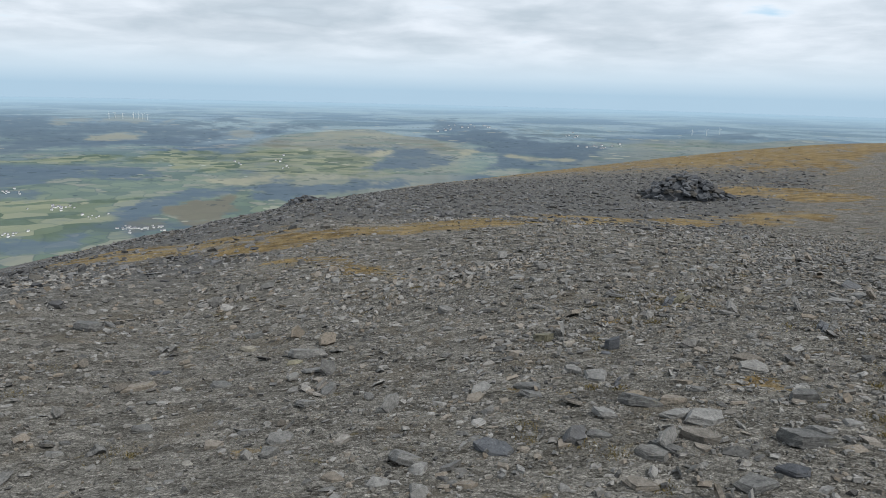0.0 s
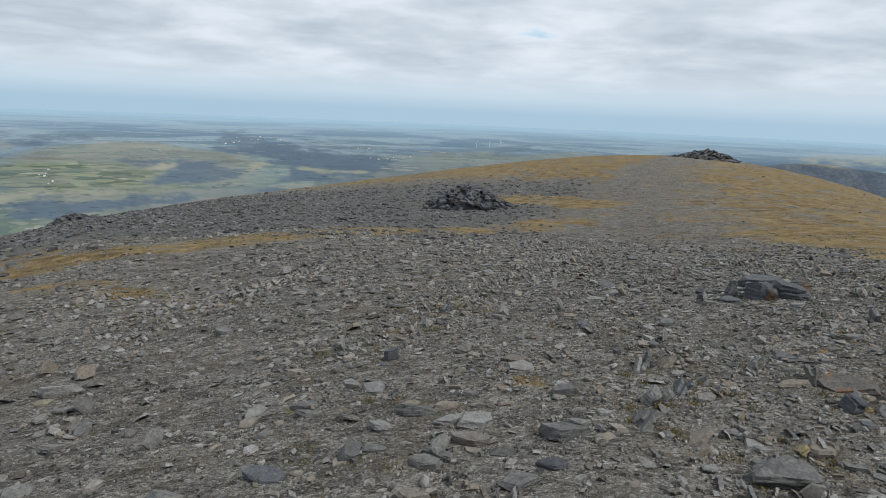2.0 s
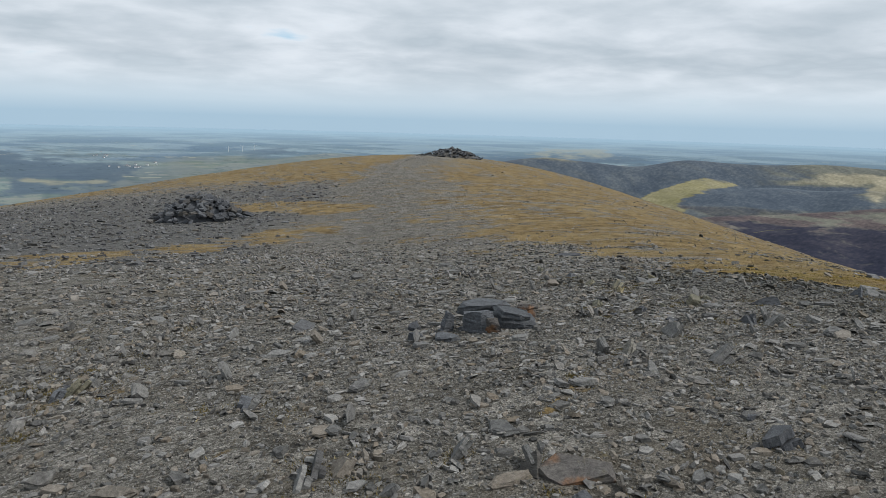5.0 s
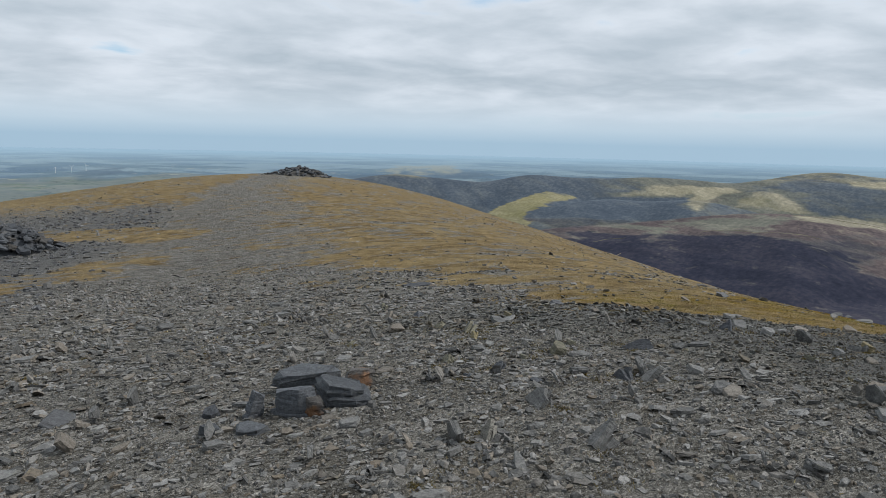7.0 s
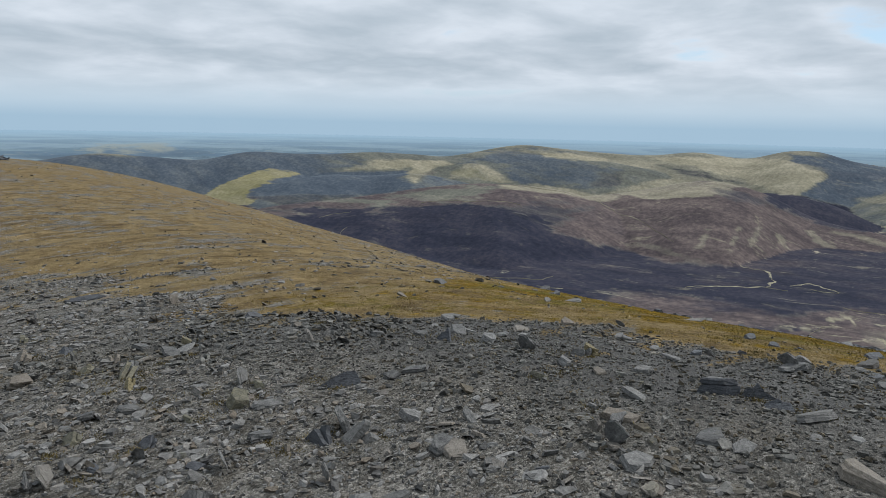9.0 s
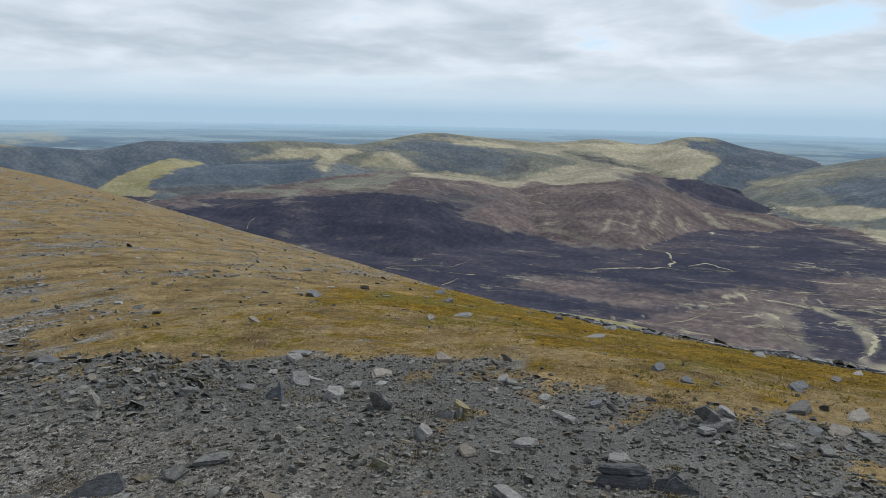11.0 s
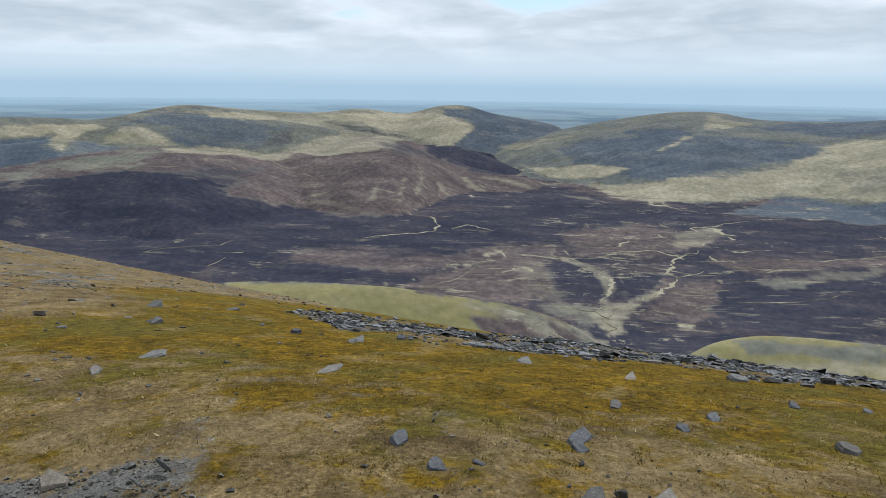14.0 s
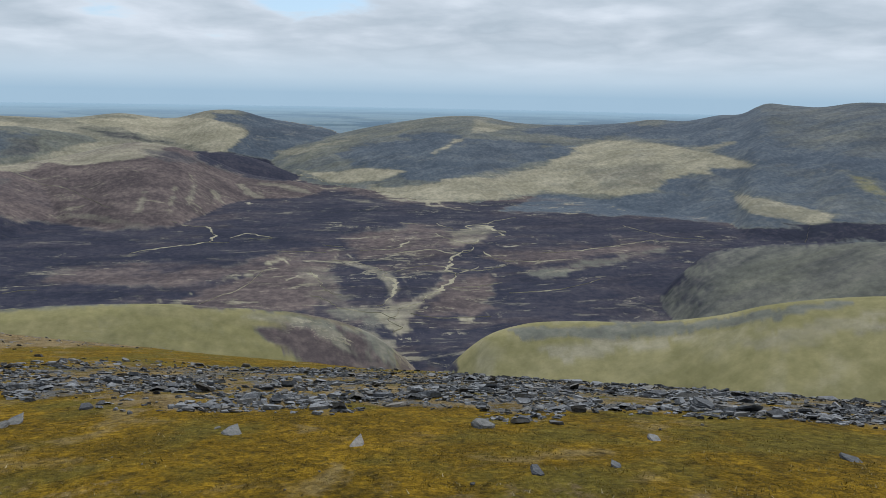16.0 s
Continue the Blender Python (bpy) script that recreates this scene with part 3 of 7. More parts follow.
def slate_material(name, dark, light, stain, island=False, lichen=0.25, patchy=False):
    m, n, bsdf = material(name)
    co = n.add("ShaderNodeTexCoord").outputs["Object"]
    if island:
        rnd = n.add("ShaderNodeNewGeometry").outputs["Random Per Island"]
    else:
        rnd = n.add("ShaderNodeObjectInfo").outputs["Random"]
    lay = n.add("ShaderNodeMapping")
    lay.inputs["Scale"].default_value = (2.2, 2.2, 2.2) if island else (1.6, 1.6, 11)
    n.link(co, lay.inputs[0])
    grain = n.noise(lay.outputs[0], 5.0, 8, 0.72, 0.8)
    tone = n.math("ADD", n.math("MULTIPLY", grain, 0.64 if island else 0.78), n.math("MULTIPLY", rnd, 0.36 if island else 0.22))
    col = n.ramp(tone, [(0.30, dark), (0.50, tuple(0.5 * (a + b) for a, b in zip(dark, light))), (0.70, light)])
    warm = n.math("MULTIPLY", n.smooth(n.math("FRACT", n.math("MULTIPLY", rnd, 7.31)), 0.62, 0.95), 0.6)
    if patchy:
        warm = n.smooth(n.noise(co, 4.0, 4, 0.6), 0.48, 0.60)
    col = n.mix(warm, col, stain)
    spots = n.noise(co, 14, 5, 0.7)
    col = n.mix(n.math("MULTIPLY", n.smooth(spots, 0.58, 0.72), lichen), col, (0.20, 0.175, 0.085))
    pale = n.noise(co, 33, 4, 0.7)
    col = n.mix(n.math("MULTIPLY", n.smooth(pale, 0.60, 0.75), 0.35), col, (0.24, 0.24, 0.235))
    # speckled tone; its darks paint the shade of fine crevices
    pitted = n.ramp(n.noise(co, 48, 7, 0.78), [(0.30, (0.30, 0.30, 0.30)), (0.45, (0.80, 0.80, 0.80)), (0.58, (1.1, 1.1, 1.1)), (0.72, (1.6, 1.6, 1.58))])
    col = n.mix(1.0, col, pitted, "MULTIPLY")
    n.link(col, bsdf.inputs["Base Color"])
    bsdf.inputs["Roughness"].default_value = 0.72
    bsdf.inputs["Specular IOR Level"].default_value = 0.35
    bump(n, n.math("ADD", grain, n.math("MULTIPLY", spots, 0.5)), bsdf, 0.9, 0.016)
    return m


def plain_material(name, color, rough=0.8, vary=0.15):
    m, n, bsdf = material(name)
    co = n.add("ShaderNodeTexCoord").outputs["Object"]
    k = n.noise(co, 2.0, 5, 0.6)
    n.link(n.mix(k, tuple(c * (1 - vary) for c in color), tuple(min(1, c * (1 + vary)) for c in color)), bsdf.inputs["Base Color"])
    bsdf.inputs["Roughness"].default_value = rough
    return m


def grass_material(name, tones):
    m, n, bsdf = material(name)
    rnd = n.add("ShaderNodeNewGeometry").outputs["Random Per Island"]
    n.link(n.ramp(rnd, tones), bsdf.inputs["Base Color"])
    bsdf.inputs["Roughness"].default_value = 0.85
    bsdf.inputs["Specular IOR Level"].default_value = 0.2
    return m


MAT_GROUND = ground_material()
MAT_LOW = lowland_material()
MAT_SLATE = slate_material("grey_slate", (0.060, 0.059, 0.057), (0.245, 0.238, 0.224), (0.20, 0.16, 0.115))
MAT_CHIPS = slate_material("slate_chips", (0.050, 0.048, 0.045), (0.285, 0.274, 0.256), (0.20, 0.155, 0.105), island=True, lichen=0.35)
MAT_DARKER_CHIPS = slate_material("darker_slate_chips", (0.032, 0.031, 0.028), (0.200, 0.192, 0.172), (0.12, 0.088, 0.045), island=True, lichen=0.5)
MAT_DARK = slate_material("dark_slate", (0.030, 0.032, 0.037), (0.125, 0.130, 0.140), (0.09, 0.075, 0.055), lichen=0.12)
MAT_DARK_CHIPS = slate_material("dark_slate_chips", (0.036, 0.036, 0.038), (0.190, 0.188, 0.188), (0.10, 0.085, 0.06), island=True, lichen=0.15)
MAT_SCREE = slate_material("blue_scree", (0.034, 0.036, 0.041), (0.24, 0.243, 0.252), (0.14, 0.12, 0.09), island=True, lichen=0.2)
MAT_RUST = slate_material("iron_stained_slate", (0.055, 0.050, 0.048), (0.15, 0.135, 0.12), (0.16, 0.082, 0.04), patchy=True)
MAT_BLUE = slate_material("blue_slate", (0.036, 0.039, 0.044), (0.115, 0.120, 0.128), (0.12, 0.11, 0.10), lichen=0.15)
MAT_PALE = slate_material("pale_stone", (0.11, 0.108, 0.102), (0.25, 0.245, 0.235), (0.30, 0.26, 0.18))
MAT_LICHEN = slate_material("lichened_slate", (0.09, 0.085, 0.06), (0.22, 0.20, 0.14), (0.26, 0.20, 0.08), lichen=0.8)
MAT_BECK = plain_material("pale_strip", (0.29, 0.262, 0.178), 0.95, 0.4)
MAT_WHITE = plain_material("white_paint", (0.78, 0.78, 0.76), 0.5, 0.05)
MAT_ROOF = plain_material("slate_roof", (0.16, 0.16, 0.18), 0.7)
MAT_GRASS = grass_material("bleached_grass", [(0.0, (0.10, 0.085, 0.03)), (0.35, (0.24, 0.185, 0.07)), (0.7, (0.34, 0.27, 0.13)), (1.0, (0.44, 0.38, 0.22))])
MAT_TUFT = grass_material("tufts", [(0.0, (0.045, 0.038, 0.012)), (0.5, (0.115, 0.088, 0.028)), (1.0, (0.22, 0.17, 0.075))])
MAT_MOSS = grass_material("golden_moss", [(0.0, (0.070, 0.052, 0.010)), (0.35, (0.125, 0.088, 0.014)), (0.7, (0.19, 0.130, 0.022)), (1.0, (0.30, 0.225, 0.075))])


# ---- what covers the summit ----
def ribbon(x, y, line):
    """Distance from a broken line of (x, y) points."""
    best = np.full(np.shape(x), 1e9)
    for (ax, ay), (bx, by) in zip(line[:-1], line[1:]):
        ux, uy = bx - ax, by - ay
        s = np.clip(((x - ax) * ux + (y - ay) * uy) / (ux * ux + uy * uy), 0, 1)
        best = np.minimum(best, np.hypot(x - ax - s * ux, y - ay - s * uy))
    return best


TRACK_Y, TRACK_X = [-5, 8, 14, 23, 36, 52, 75, 110], [2.0, 4.0, 6.0, 9.0, 14.0, 20.0, 33.0, 50.0]


def rows(x, y):
    """Where the slate stands on edge: broken rows along its strike."""
    u, v = x * math.cos(STRIKE) + y * math.sin(STRIKE), y * math.cos(STRIKE) - x * math.sin(STRIKE)
    return 0.75 * fbm(u / 1.5, v / 0.5, 4, 301) + 0.45 * fbm(x / 2.6, y / 2.6, 3, 302)


def covers(x, y):
    """Shares of turf, moss and dark blocks on the summit ground."""
    x, y = np.asarray(x, float), np.asarray(y, float)
    n1, n2, n3 = fbm(x / 2.2, y / 2.2, 5, 101), fbm(x / 7, y / 7, 4, 102), fbm(x / 0.7, y / 0.7, 4, 103)
    track = np.interp(y, TRACK_Y, TRACK_X)
    # turf east of the gravel, cut by the scree strip on the brink
    rim = np.interp(y, [-4, -1, 2, 3.4, 4.1, 4.7, 5.5, 6.2, 7.2, 8, 10, 11.6, 14, 16, 18], [7.6, 8.0, 8.8, 9.1, 9.2, 9.4, 9.6, 9.4, 9.0, 9.0, 8.9, 9.4, 9.5, 9.6, 10.2])
    edge = np.where(y < 15, rim, np.maximum(rim, track + 2.6))
    reach = np.clip((y - 9) / 12, 0, 1)
    broad = smoothstep(-y, -5.0, -3.2)
    east = smoothstep(x - edge + (1.5 + 2.4 * reach + 1.2 * broad) * n1 + 1.2 * n3, -0.55 - 1.9 * reach - 0.6 * broad, 0.45 + 4.0 * reach + 0.5 * broad)
    brink = np.interp(y, [-12, -3, -1.3, 0.3, 1.4, 3.4, 4.9, 6.0, 7.2, 9], [10.5, 12.0, 12.7, 13.7, 14.0, 14.3, 14.4, 15.2, 17.0, 21.0])
    strip = smoothstep(x - brink + 1.9 * n1 + 1.5 * n3, -0.2, 0.6) * (1 - smoothstep(x, 20.5, 23.0)) * smoothstep(-y, -8.5, -6.8)
    # golden bands to the north
    band = 1 - smoothstep(ribbon(x, y, [(-11, 15.6), (-7, 14.4), (-5, 14.1), (-2.4, 15.6), (-0.6, 18.8), (1.6, 20.6), (4.6, 22.6), (7.2, 25.6)]) + 2.4 * n1 + 2.0 * n3, 0.9, 2.0)
    knee = 1 - smoothstep(ribbon(x, y, [(-4.4, 11.2), (-2.4, 9.4)]) + 1.5 * n1 + 1.5 * n3, 0.0, 0.6)
    patch = 1 - smoothstep(ribbon(x, y, [(7.0, 37.0), (8.6, 34.4), (9.6, 32.0)]) + 2.5 * n1 + 1.5 * n3, 1.2, 2.4)
    brow = smoothstep(y + 0.45 * x + 8 * n2, 46, 62) * smoothstep(track - x + 3 * n1, 1.0, 3.5)
    band, patch, knee = 0.74 * band, 0.78 * patch, 0.6 * knee
    turf = np.maximum.reduce([east * (1 - 0.55 * strip), band, knee, patch, brow])
    turf = turf * (1 - 0.65 * smoothstep(fbm(x / 1.1, y / 1.1, 4, 104), 0.06, 0.2) * smoothstep(y, 8, 12))
    thin = smoothstep(0.5 * n1 + fbm(x / 0.45, y / 0.45, 4, 105) + 0.5 * rows(x, y), 0.14, 0.27) * (1 - smoothstep(np.hypot(x - 6, y - 6), 5, 12))
    moss = east * (1 - 0.55 * strip) * smoothstep(-y - 6 * n2, -13, -8) * (0.45 + 0.55 * smoothstep(x + 0.35 * (3.5 - y) + 4 * n1 + 3 * n2, 9.6, 12.6))
    # the field of dark blocks round the cairn
    field = smoothstep(track - 2.5 - x + 3 * n2, 0.0, 2.0) * smoothstep(y + 0.25 * x + 3 * n2, 15.5, 18.0) * (1 - smoothstep(y, 40, 60))
    west = smoothstep(-x - 0.2 * y + 2 * n2, 2.0, 5.0)
    block = np.maximum(0.8 * field * (1 - turf), 0.8 * west * (1 - turf) * smoothstep(np.hypot(x, y), 9, 14))
    turf = np.where(turf > np.maximum(band, patch) + 0.01, turf * (1 - 0.24 * smoothstep(y, 8, 13)), turf)
    thin = np.clip(thin + 0.9 * smoothstep(x + 2 * n1, 6.6, 8.6) * smoothstep(fbm(x / 0.5, y / 0.5, 4, 106) + 0.4 * n1, -0.05, 0.12), 0, 1)
    # the last block term darkens the ground east of about x = 6.4
    return np.clip(turf + 0.34 * thin, 0, 1), np.clip(moss, 0, 1), np.clip(block + 0.35 * strip + 0.75 * (1 - turf) * smoothstep(x + 2 * n1, 6.4, 8.0) * smoothstep(-y, -10.5, -8.5), 0, 1), strip


# ---- the ground: one sheet to the horizon ----
# patches of cover; many paint sunlit ground and cloud shadow into the colour
COVER_AND_LIGHT = []


def paint_patch(cover, share, soft, *outline):
    """A patch of one cover, for plants, sunlight or cloud shade, inside an outline of (bearing, height) corners in
    degrees, traced in the camera's view, with a border that wide.
    """
    COVER_AND_LIGHT.append((cover, share, soft, outline))


# the lowland in the west and north: sunlit and cloud-shaded ground painted on
paint_patch("hazy_shade", 0.7, 0.45, (-41.1, -2.4), (-32.4, -2.6), (-26.6, -2.4), (-20.0, -2.9), (-23.4, -3.5), (-29.5, -4.5), (-41.3, -4.7))
paint_patch("straw_and_sun", 0.6, 0.22, (-35.80, -3.64), (-32.49, -3.56), (-32.89, -3.92), (-36.18, -3.95))
paint_patch("straw_and_sun", 0.5, 0.18, (-37.98, -2.44), (-29.36, -2.33), (-30.54, -2.67), (-37.83, -2.71))
paint_patch("straw_and_sun", 0.5, 0.36, (-26.6, -3.0), (-23.8, -2.8), (-24.6, -3.8), (-26.6, -3.8))
paint_patch("hazy_shade", 0.88, 0.27, (-43.3, -5.6), (-41.4, -5.5), (-33.4, -5.7), (-31.7, -6.4), (-33.8, -6.8), (-37.4, -6.4), (-41.5, -6.9), (-43.5, -7.0))
paint_patch("lush", 0.59, 0.45, (-42.7, -5.3), (-40.7, -5.3), (-37.3, -4.8), (-32.5, -4.6), (-25.9, -4.5), (-21.7, -4.0), (-17.4, -4.4), (-11.3, -5.3), (-11.3, -6.0), (-20.0, -6.9), (-26.8, -6.6), (-30.7, -6.0), (-33.0, -5.6))
paint_patch("straw_and_sun", 0.7, 0.18, (-29.57, -6.81), (-24.69, -6.61), (-17.42, -6.72), (-20.03, -7.13), (-26.77, -7.18))
paint_patch("hazy_shade", 0.88, 0.27, (-25.1, -7.8), (-23.4, -7.0), (-17.4, -7.0), (-12.1, -6.9), (-13.9, -7.5), (-20.0, -8.3), (-25.2, -8.9))
paint_patch("hazy_shade", 0.85, 0.27, (-36.2, -9.1), (-32.8, -8.1), (-29.6, -7.4), (-26.0, -7.8), (-29.7, -9.1), (-33.2, -9.7))
paint_patch("rust", 0.85, 0.36, (-31.1, -9.0), (-29.2, -8.2), (-26.4, -8.2), (-26.0, -9.3), (-28.1, -10.3), (-30.9, -10.0))
paint_patch("lush", 0.55, 0.45, (-43.5, -7.6), (-38.9, -7.8), (-33.1, -7.8), (-30.8, -7.5), (-34.7, -8.9), (-34.8, -10.4), (-42.0, -11.8), (-44.0, -12.0))
paint_patch("hazy_shade", 0.65, 0.22, (-41.54, -6.92), (-38.88, -7.23), (-39.62, -7.85), (-42.89, -7.61))
paint_patch("hazy_shade", 0.65, 0.27, (-42.8, -10.4), (-39.2, -10.9), (-36.7, -10.6), (-37.8, -11.4), (-42.0, -11.5))
paint_patch("rust", 0.59, 0.27, (-34.0, -9.8), (-30.9, -9.1), (-30.9, -10.2), (-33.3, -10.4))
paint_patch("rust", 0.47, 0.18, (-25.03, -4.32), (-22.10, -3.54), (-19.98, -3.30), (-17.41, -3.00), (-15.68, -3.01), (-13.93, -3.54), (-11.30, -3.70), (-8.21, -4.23), (-6.00, -4.60), (-8.63, -5.03), (-13.92, -4.36), (-18.28, -4.43), (-22.54, -4.56))
paint_patch("hazy_shade", 0.75, 0.36, (-17.9, -4.4), (-13.9, -4.2), (-8.2, -4.6), (-9.5, -5.9), (-15.7, -6.1), (-14.8, -4.9))
paint_patch("straw_and_sun", 0.45, 0.36, (-22.5, -3.7), (-17.4, -3.0), (-13.9, -3.5), (-15.7, -4.0), (-21.7, -4.2))
paint_patch("straw_and_sun", 0.8, 0.22, (-15.89, -4.96), (-14.36, -4.28), (-14.36, -4.63), (-15.23, -5.25))
paint_patch("straw_and_sun", 0.75, 0.36, (-9.1, -4.2), (-6.9, -4.5), (-8.6, -5.3), (-10.2, -4.8))
paint_patch("hazy_shade", 0.79, 0.36, (-10.9, -2.2), (-5.2, -2.7), (0.8, -3.4), (3.4, -4.3), (-0.7, -5.3), (-6.8, -5.8), (-6.0, -4.7), (-9.5, -3.7), (-11.3, -3.1))
paint_patch("lush", 0.39, 0.36, (-7.0, -2.5), (-0.9, -3.1), (3.4, -3.3), (9.4, -3.3), (6.7, -3.9), (2.6, -3.8), (-2.6, -3.4))
paint_patch("straw_and_sun", 0.7, 0.18, (-5.34, -4.71), (-2.50, -4.79), (-0.34, -4.93), (-3.79, -5.14))
paint_patch("straw_and_sun", 0.7, 0.14, (-10.97, -2.91), (-8.25, -2.89), (-9.12, -3.13), (-10.88, -3.13))
paint_patch("hazy_shade", 0.65, 0.27, (9.7, -2.6), (12.4, -2.3), (14.3, -2.6), (11.3, -3.3), (9.4, -3.3))
paint_patch("straw_and_sun", 0.8, 0.27, (31.0, -2.4), (34.2, -2.0), (36.6, -1.9), (37.8, -2.4), (33.9, -2.8))
paint_patch("hazy_shade", 0.75, 0.54, (28.0, -2.8), (33.5, -2.9), (37.9, -2.6), (40.2, -2.9), (34.8, -3.6))
paint_patch("lush", 0.33, 0.27, (7.2, -2.9), (13.2, -2.8), (16.7, -3.0), (9.7, -3.9), (6.3, -3.7))
# the ridges behind the moor: sunlit patches and shaded flanks painted on
paint_patch("straw_and_sun", 0.9, 0.12, (49.74, -3.77), (51.69, -2.96), (53.88, -2.71), (57.83, -2.76), (58.28, -3.14), (56.97, -3.52), (55.44, -4.69), (54.24, -4.10), (54.98, -3.60), (51.69, -3.66))
paint_patch("lush", 0.35, 0.15, (49.7, -3.8), (51.7, -2.9), (52.1, -3.5), (51.3, -3.8))
paint_patch("rust", 0.4, 0.1, (54.77, -3.92), (57.40, -3.29), (57.85, -3.50), (55.88, -4.51))
paint_patch("straw_and_sun", 0.75, 0.12, (59.60, -2.94), (61.01, -3.08), (63.26, -4.51), (60.96, -4.35), (57.65, -4.30), (58.64, -3.49))
paint_patch("lush", 0.4, 0.15, (57.9, -4.2), (58.5, -3.5), (60.0, -3.3), (61.0, -4.3))
paint_patch("hazy_shade", 0.95, 0.12, (42.29, -5.61), (44.39, -4.64), (46.51, -4.07), (49.52, -3.86), (54.77, -3.65), (54.11, -4.23), (55.44, -4.78), (53.90, -5.33), (49.51, -5.91), (45.21, -6.35))
paint_patch("heather", 0.6, 0.12, (42.70, -5.83), (46.07, -5.62), (51.26, -5.59), (49.51, -6.17), (45.20, -6.48))
paint_patch("hazy_shade", 0.7, 0.3, (38.7, -3.7), (42.4, -2.8), (44.4, -2.5), (49.5, -2.6), (51.3, -3.0), (49.5, -3.6), (46.5, -3.8), (42.7, -3.8), (39.9, -4.5))
paint_patch("hazy_shade", 0.7, 0.3, (58.3, -2.8), (61.3, -2.0), (67.0, -2.1), (71.3, -3.1), (70.5, -4.4), (66.2, -4.5), (63.6, -4.5), (61.4, -3.1))
paint_patch("heather", 0.5, 0.15, (69.5, -3.4), (71.5, -3.3), (70.9, -4.4), (69.4, -4.3))
paint_patch("straw_and_sun", 0.9, 0.08, (64.95, -2.04), (67.47, -2.14), (71.09, -2.51), (69.15, -2.64), (65.77, -2.31))
paint_patch("straw_and_sun", 0.95, 0.12, (73.05, -2.07), (76.96, -1.92), (81.30, -2.01), (83.46, -2.25), (85.53, -2.78), (84.86, -3.62), (83.71, -4.39), (82.40, -4.55), (80.52, -3.93), (77.82, -3.13), (74.34, -2.48))
paint_patch("heather", 0.6, 0.1, (73.47, -2.59), (76.95, -3.07), (80.09, -3.80), (79.12, -3.96), (76.07, -3.40))
paint_patch("hazy_shade", 1, 0.12, (82.81, -1.61), (86.88, -2.28), (88.99, -2.71), (91.10, -3.51), (88.20, -4.19), (86.08, -4.61), (84.36, -4.78), (83.79, -4.26), (85.11, -3.41), (85.70, -2.78), (83.46, -2.21))
paint_patch("straw_and_sun", 0.6, 0.1, (70.78, -4.86), (72.99, -4.13), (75.19, -3.65), (77.81, -3.60), (80.44, -3.98), (78.68, -4.52), (76.03, -5.14), (73.39, -5.35))
# the domes of heather, their lower sides darkened as cloud shade
paint_patch("heather", 1, 0.35, (39.4, -7.4), (45.6, -6.9), (47.7, -6.4), (50.9, -6.5), (54.2, -6.5), (56.5, -6.3), (60.5, -6.2), (63.8, -6.7), (66.3, -7.8), (69.8, -8.7), (73.3, -9.1), (77.3, -10.0), (80.0, -10.4), (76.8, -11.6), (70.5, -12.8), (65.1, -13.9), (59.9, -13.9), (52.1, -11.9), (45.4, -9.2), (39.3, -8.4))
paint_patch("heather", 0.6, 0.25, (61.3, -6.3), (65.6, -5.7), (69.0, -6.2), (67.2, -7.4), (63.8, -7.0))
paint_patch("olive", 0.8, 0.2, (47.7, -6.2), (52.0, -5.8), (55.9, -5.1), (59.8, -4.7), (61.9, -4.8), (60.6, -5.7), (56.5, -6.1), (52.7, -6.4))
paint_patch("straw_and_sun", 0.6, 0.1, (61.89, -4.51), (65.63, -4.68), (69.46, -5.17), (71.65, -5.05), (69.88, -5.57), (66.46, -5.13), (62.28, -4.78))
paint_patch("straw_and_sun", 0.4, 0.08, (56.57, -5.78), (60.58, -5.51), (62.22, -5.66), (59.75, -5.85), (56.94, -6.04))
paint_patch("rust", 1, 0.15, (67.2, -7.3), (70.7, -7.8), (74.2, -8.5), (77.8, -9.5), (80.9, -10.4), (77.7, -10.8), (73.3, -9.6), (68.9, -8.6))
paint_patch("straw_and_sun", 0.35, 0.06, (71.10, -8.04), (74.18, -8.69), (78.19, -9.73), (77.74, -9.99), (73.28, -9.02))
paint_patch("heather", 1, 0.1, (80.96, -4.41), (83.92, -4.56), (86.52, -5.17), (88.94, -6.27), (87.85, -6.58), (84.82, -6.16), (82.19, -5.29))
paint_patch("heather", 0.95, 0.3, (81.3, -10.8), (83.1, -9.6), (85.7, -8.5), (89.2, -7.9), (93.4, -8.2), (97.0, -8.5), (100.2, -9.2), (97.1, -10.2), (91.0, -11.0), (84.9, -11.1))
paint_patch("heather", 0.5, 0.15, (77.8, -4.2), (80.4, -4.5), (82.2, -5.2), (79.6, -5.2))
paint_patch("straw_and_sun", 0.4, 0.08, (85.91, -6.85), (88.28, -6.83), (91.71, -7.98), (95.02, -8.40), (89.16, -7.68))
paint_patch("straw_and_sun", 0.45, 0.05, (79.73, -6.84), (80.13, -6.84), (79.63, -9.03), (78.92, -9.03))
paint_patch("straw_and_sun", 0.45, 0.05, (81.14, -6.50), (81.54, -6.50), (81.10, -8.38), (80.39, -8.38))
paint_patch("straw_and_sun", 0.45, 0.05, (82.25, -7.07), (82.64, -7.07), (83.62, -8.38), (82.92, -8.38))
paint_patch("straw_and_sun", 0.45, 0.05, (77.60, -7.25), (78.00, -7.26), (77.62, -8.79), (76.91, -8.78))
paint_patch("straw_and_sun", 0.45, 0.05, (84.22, -6.85), (84.61, -6.85), (86.24, -7.93), (85.55, -7.94))
# the moor: its darkest patches paint cloud shade over heather
paint_patch("heather", 0.9, 0.15, (93.0, -8.7), (99.0, -8.5), (108.7, -9.2), (112.8, -9.3), (113.0, -10.7), (108.8, -10.7), (104.7, -10.3), (101.0, -10.4), (97.1, -9.8))
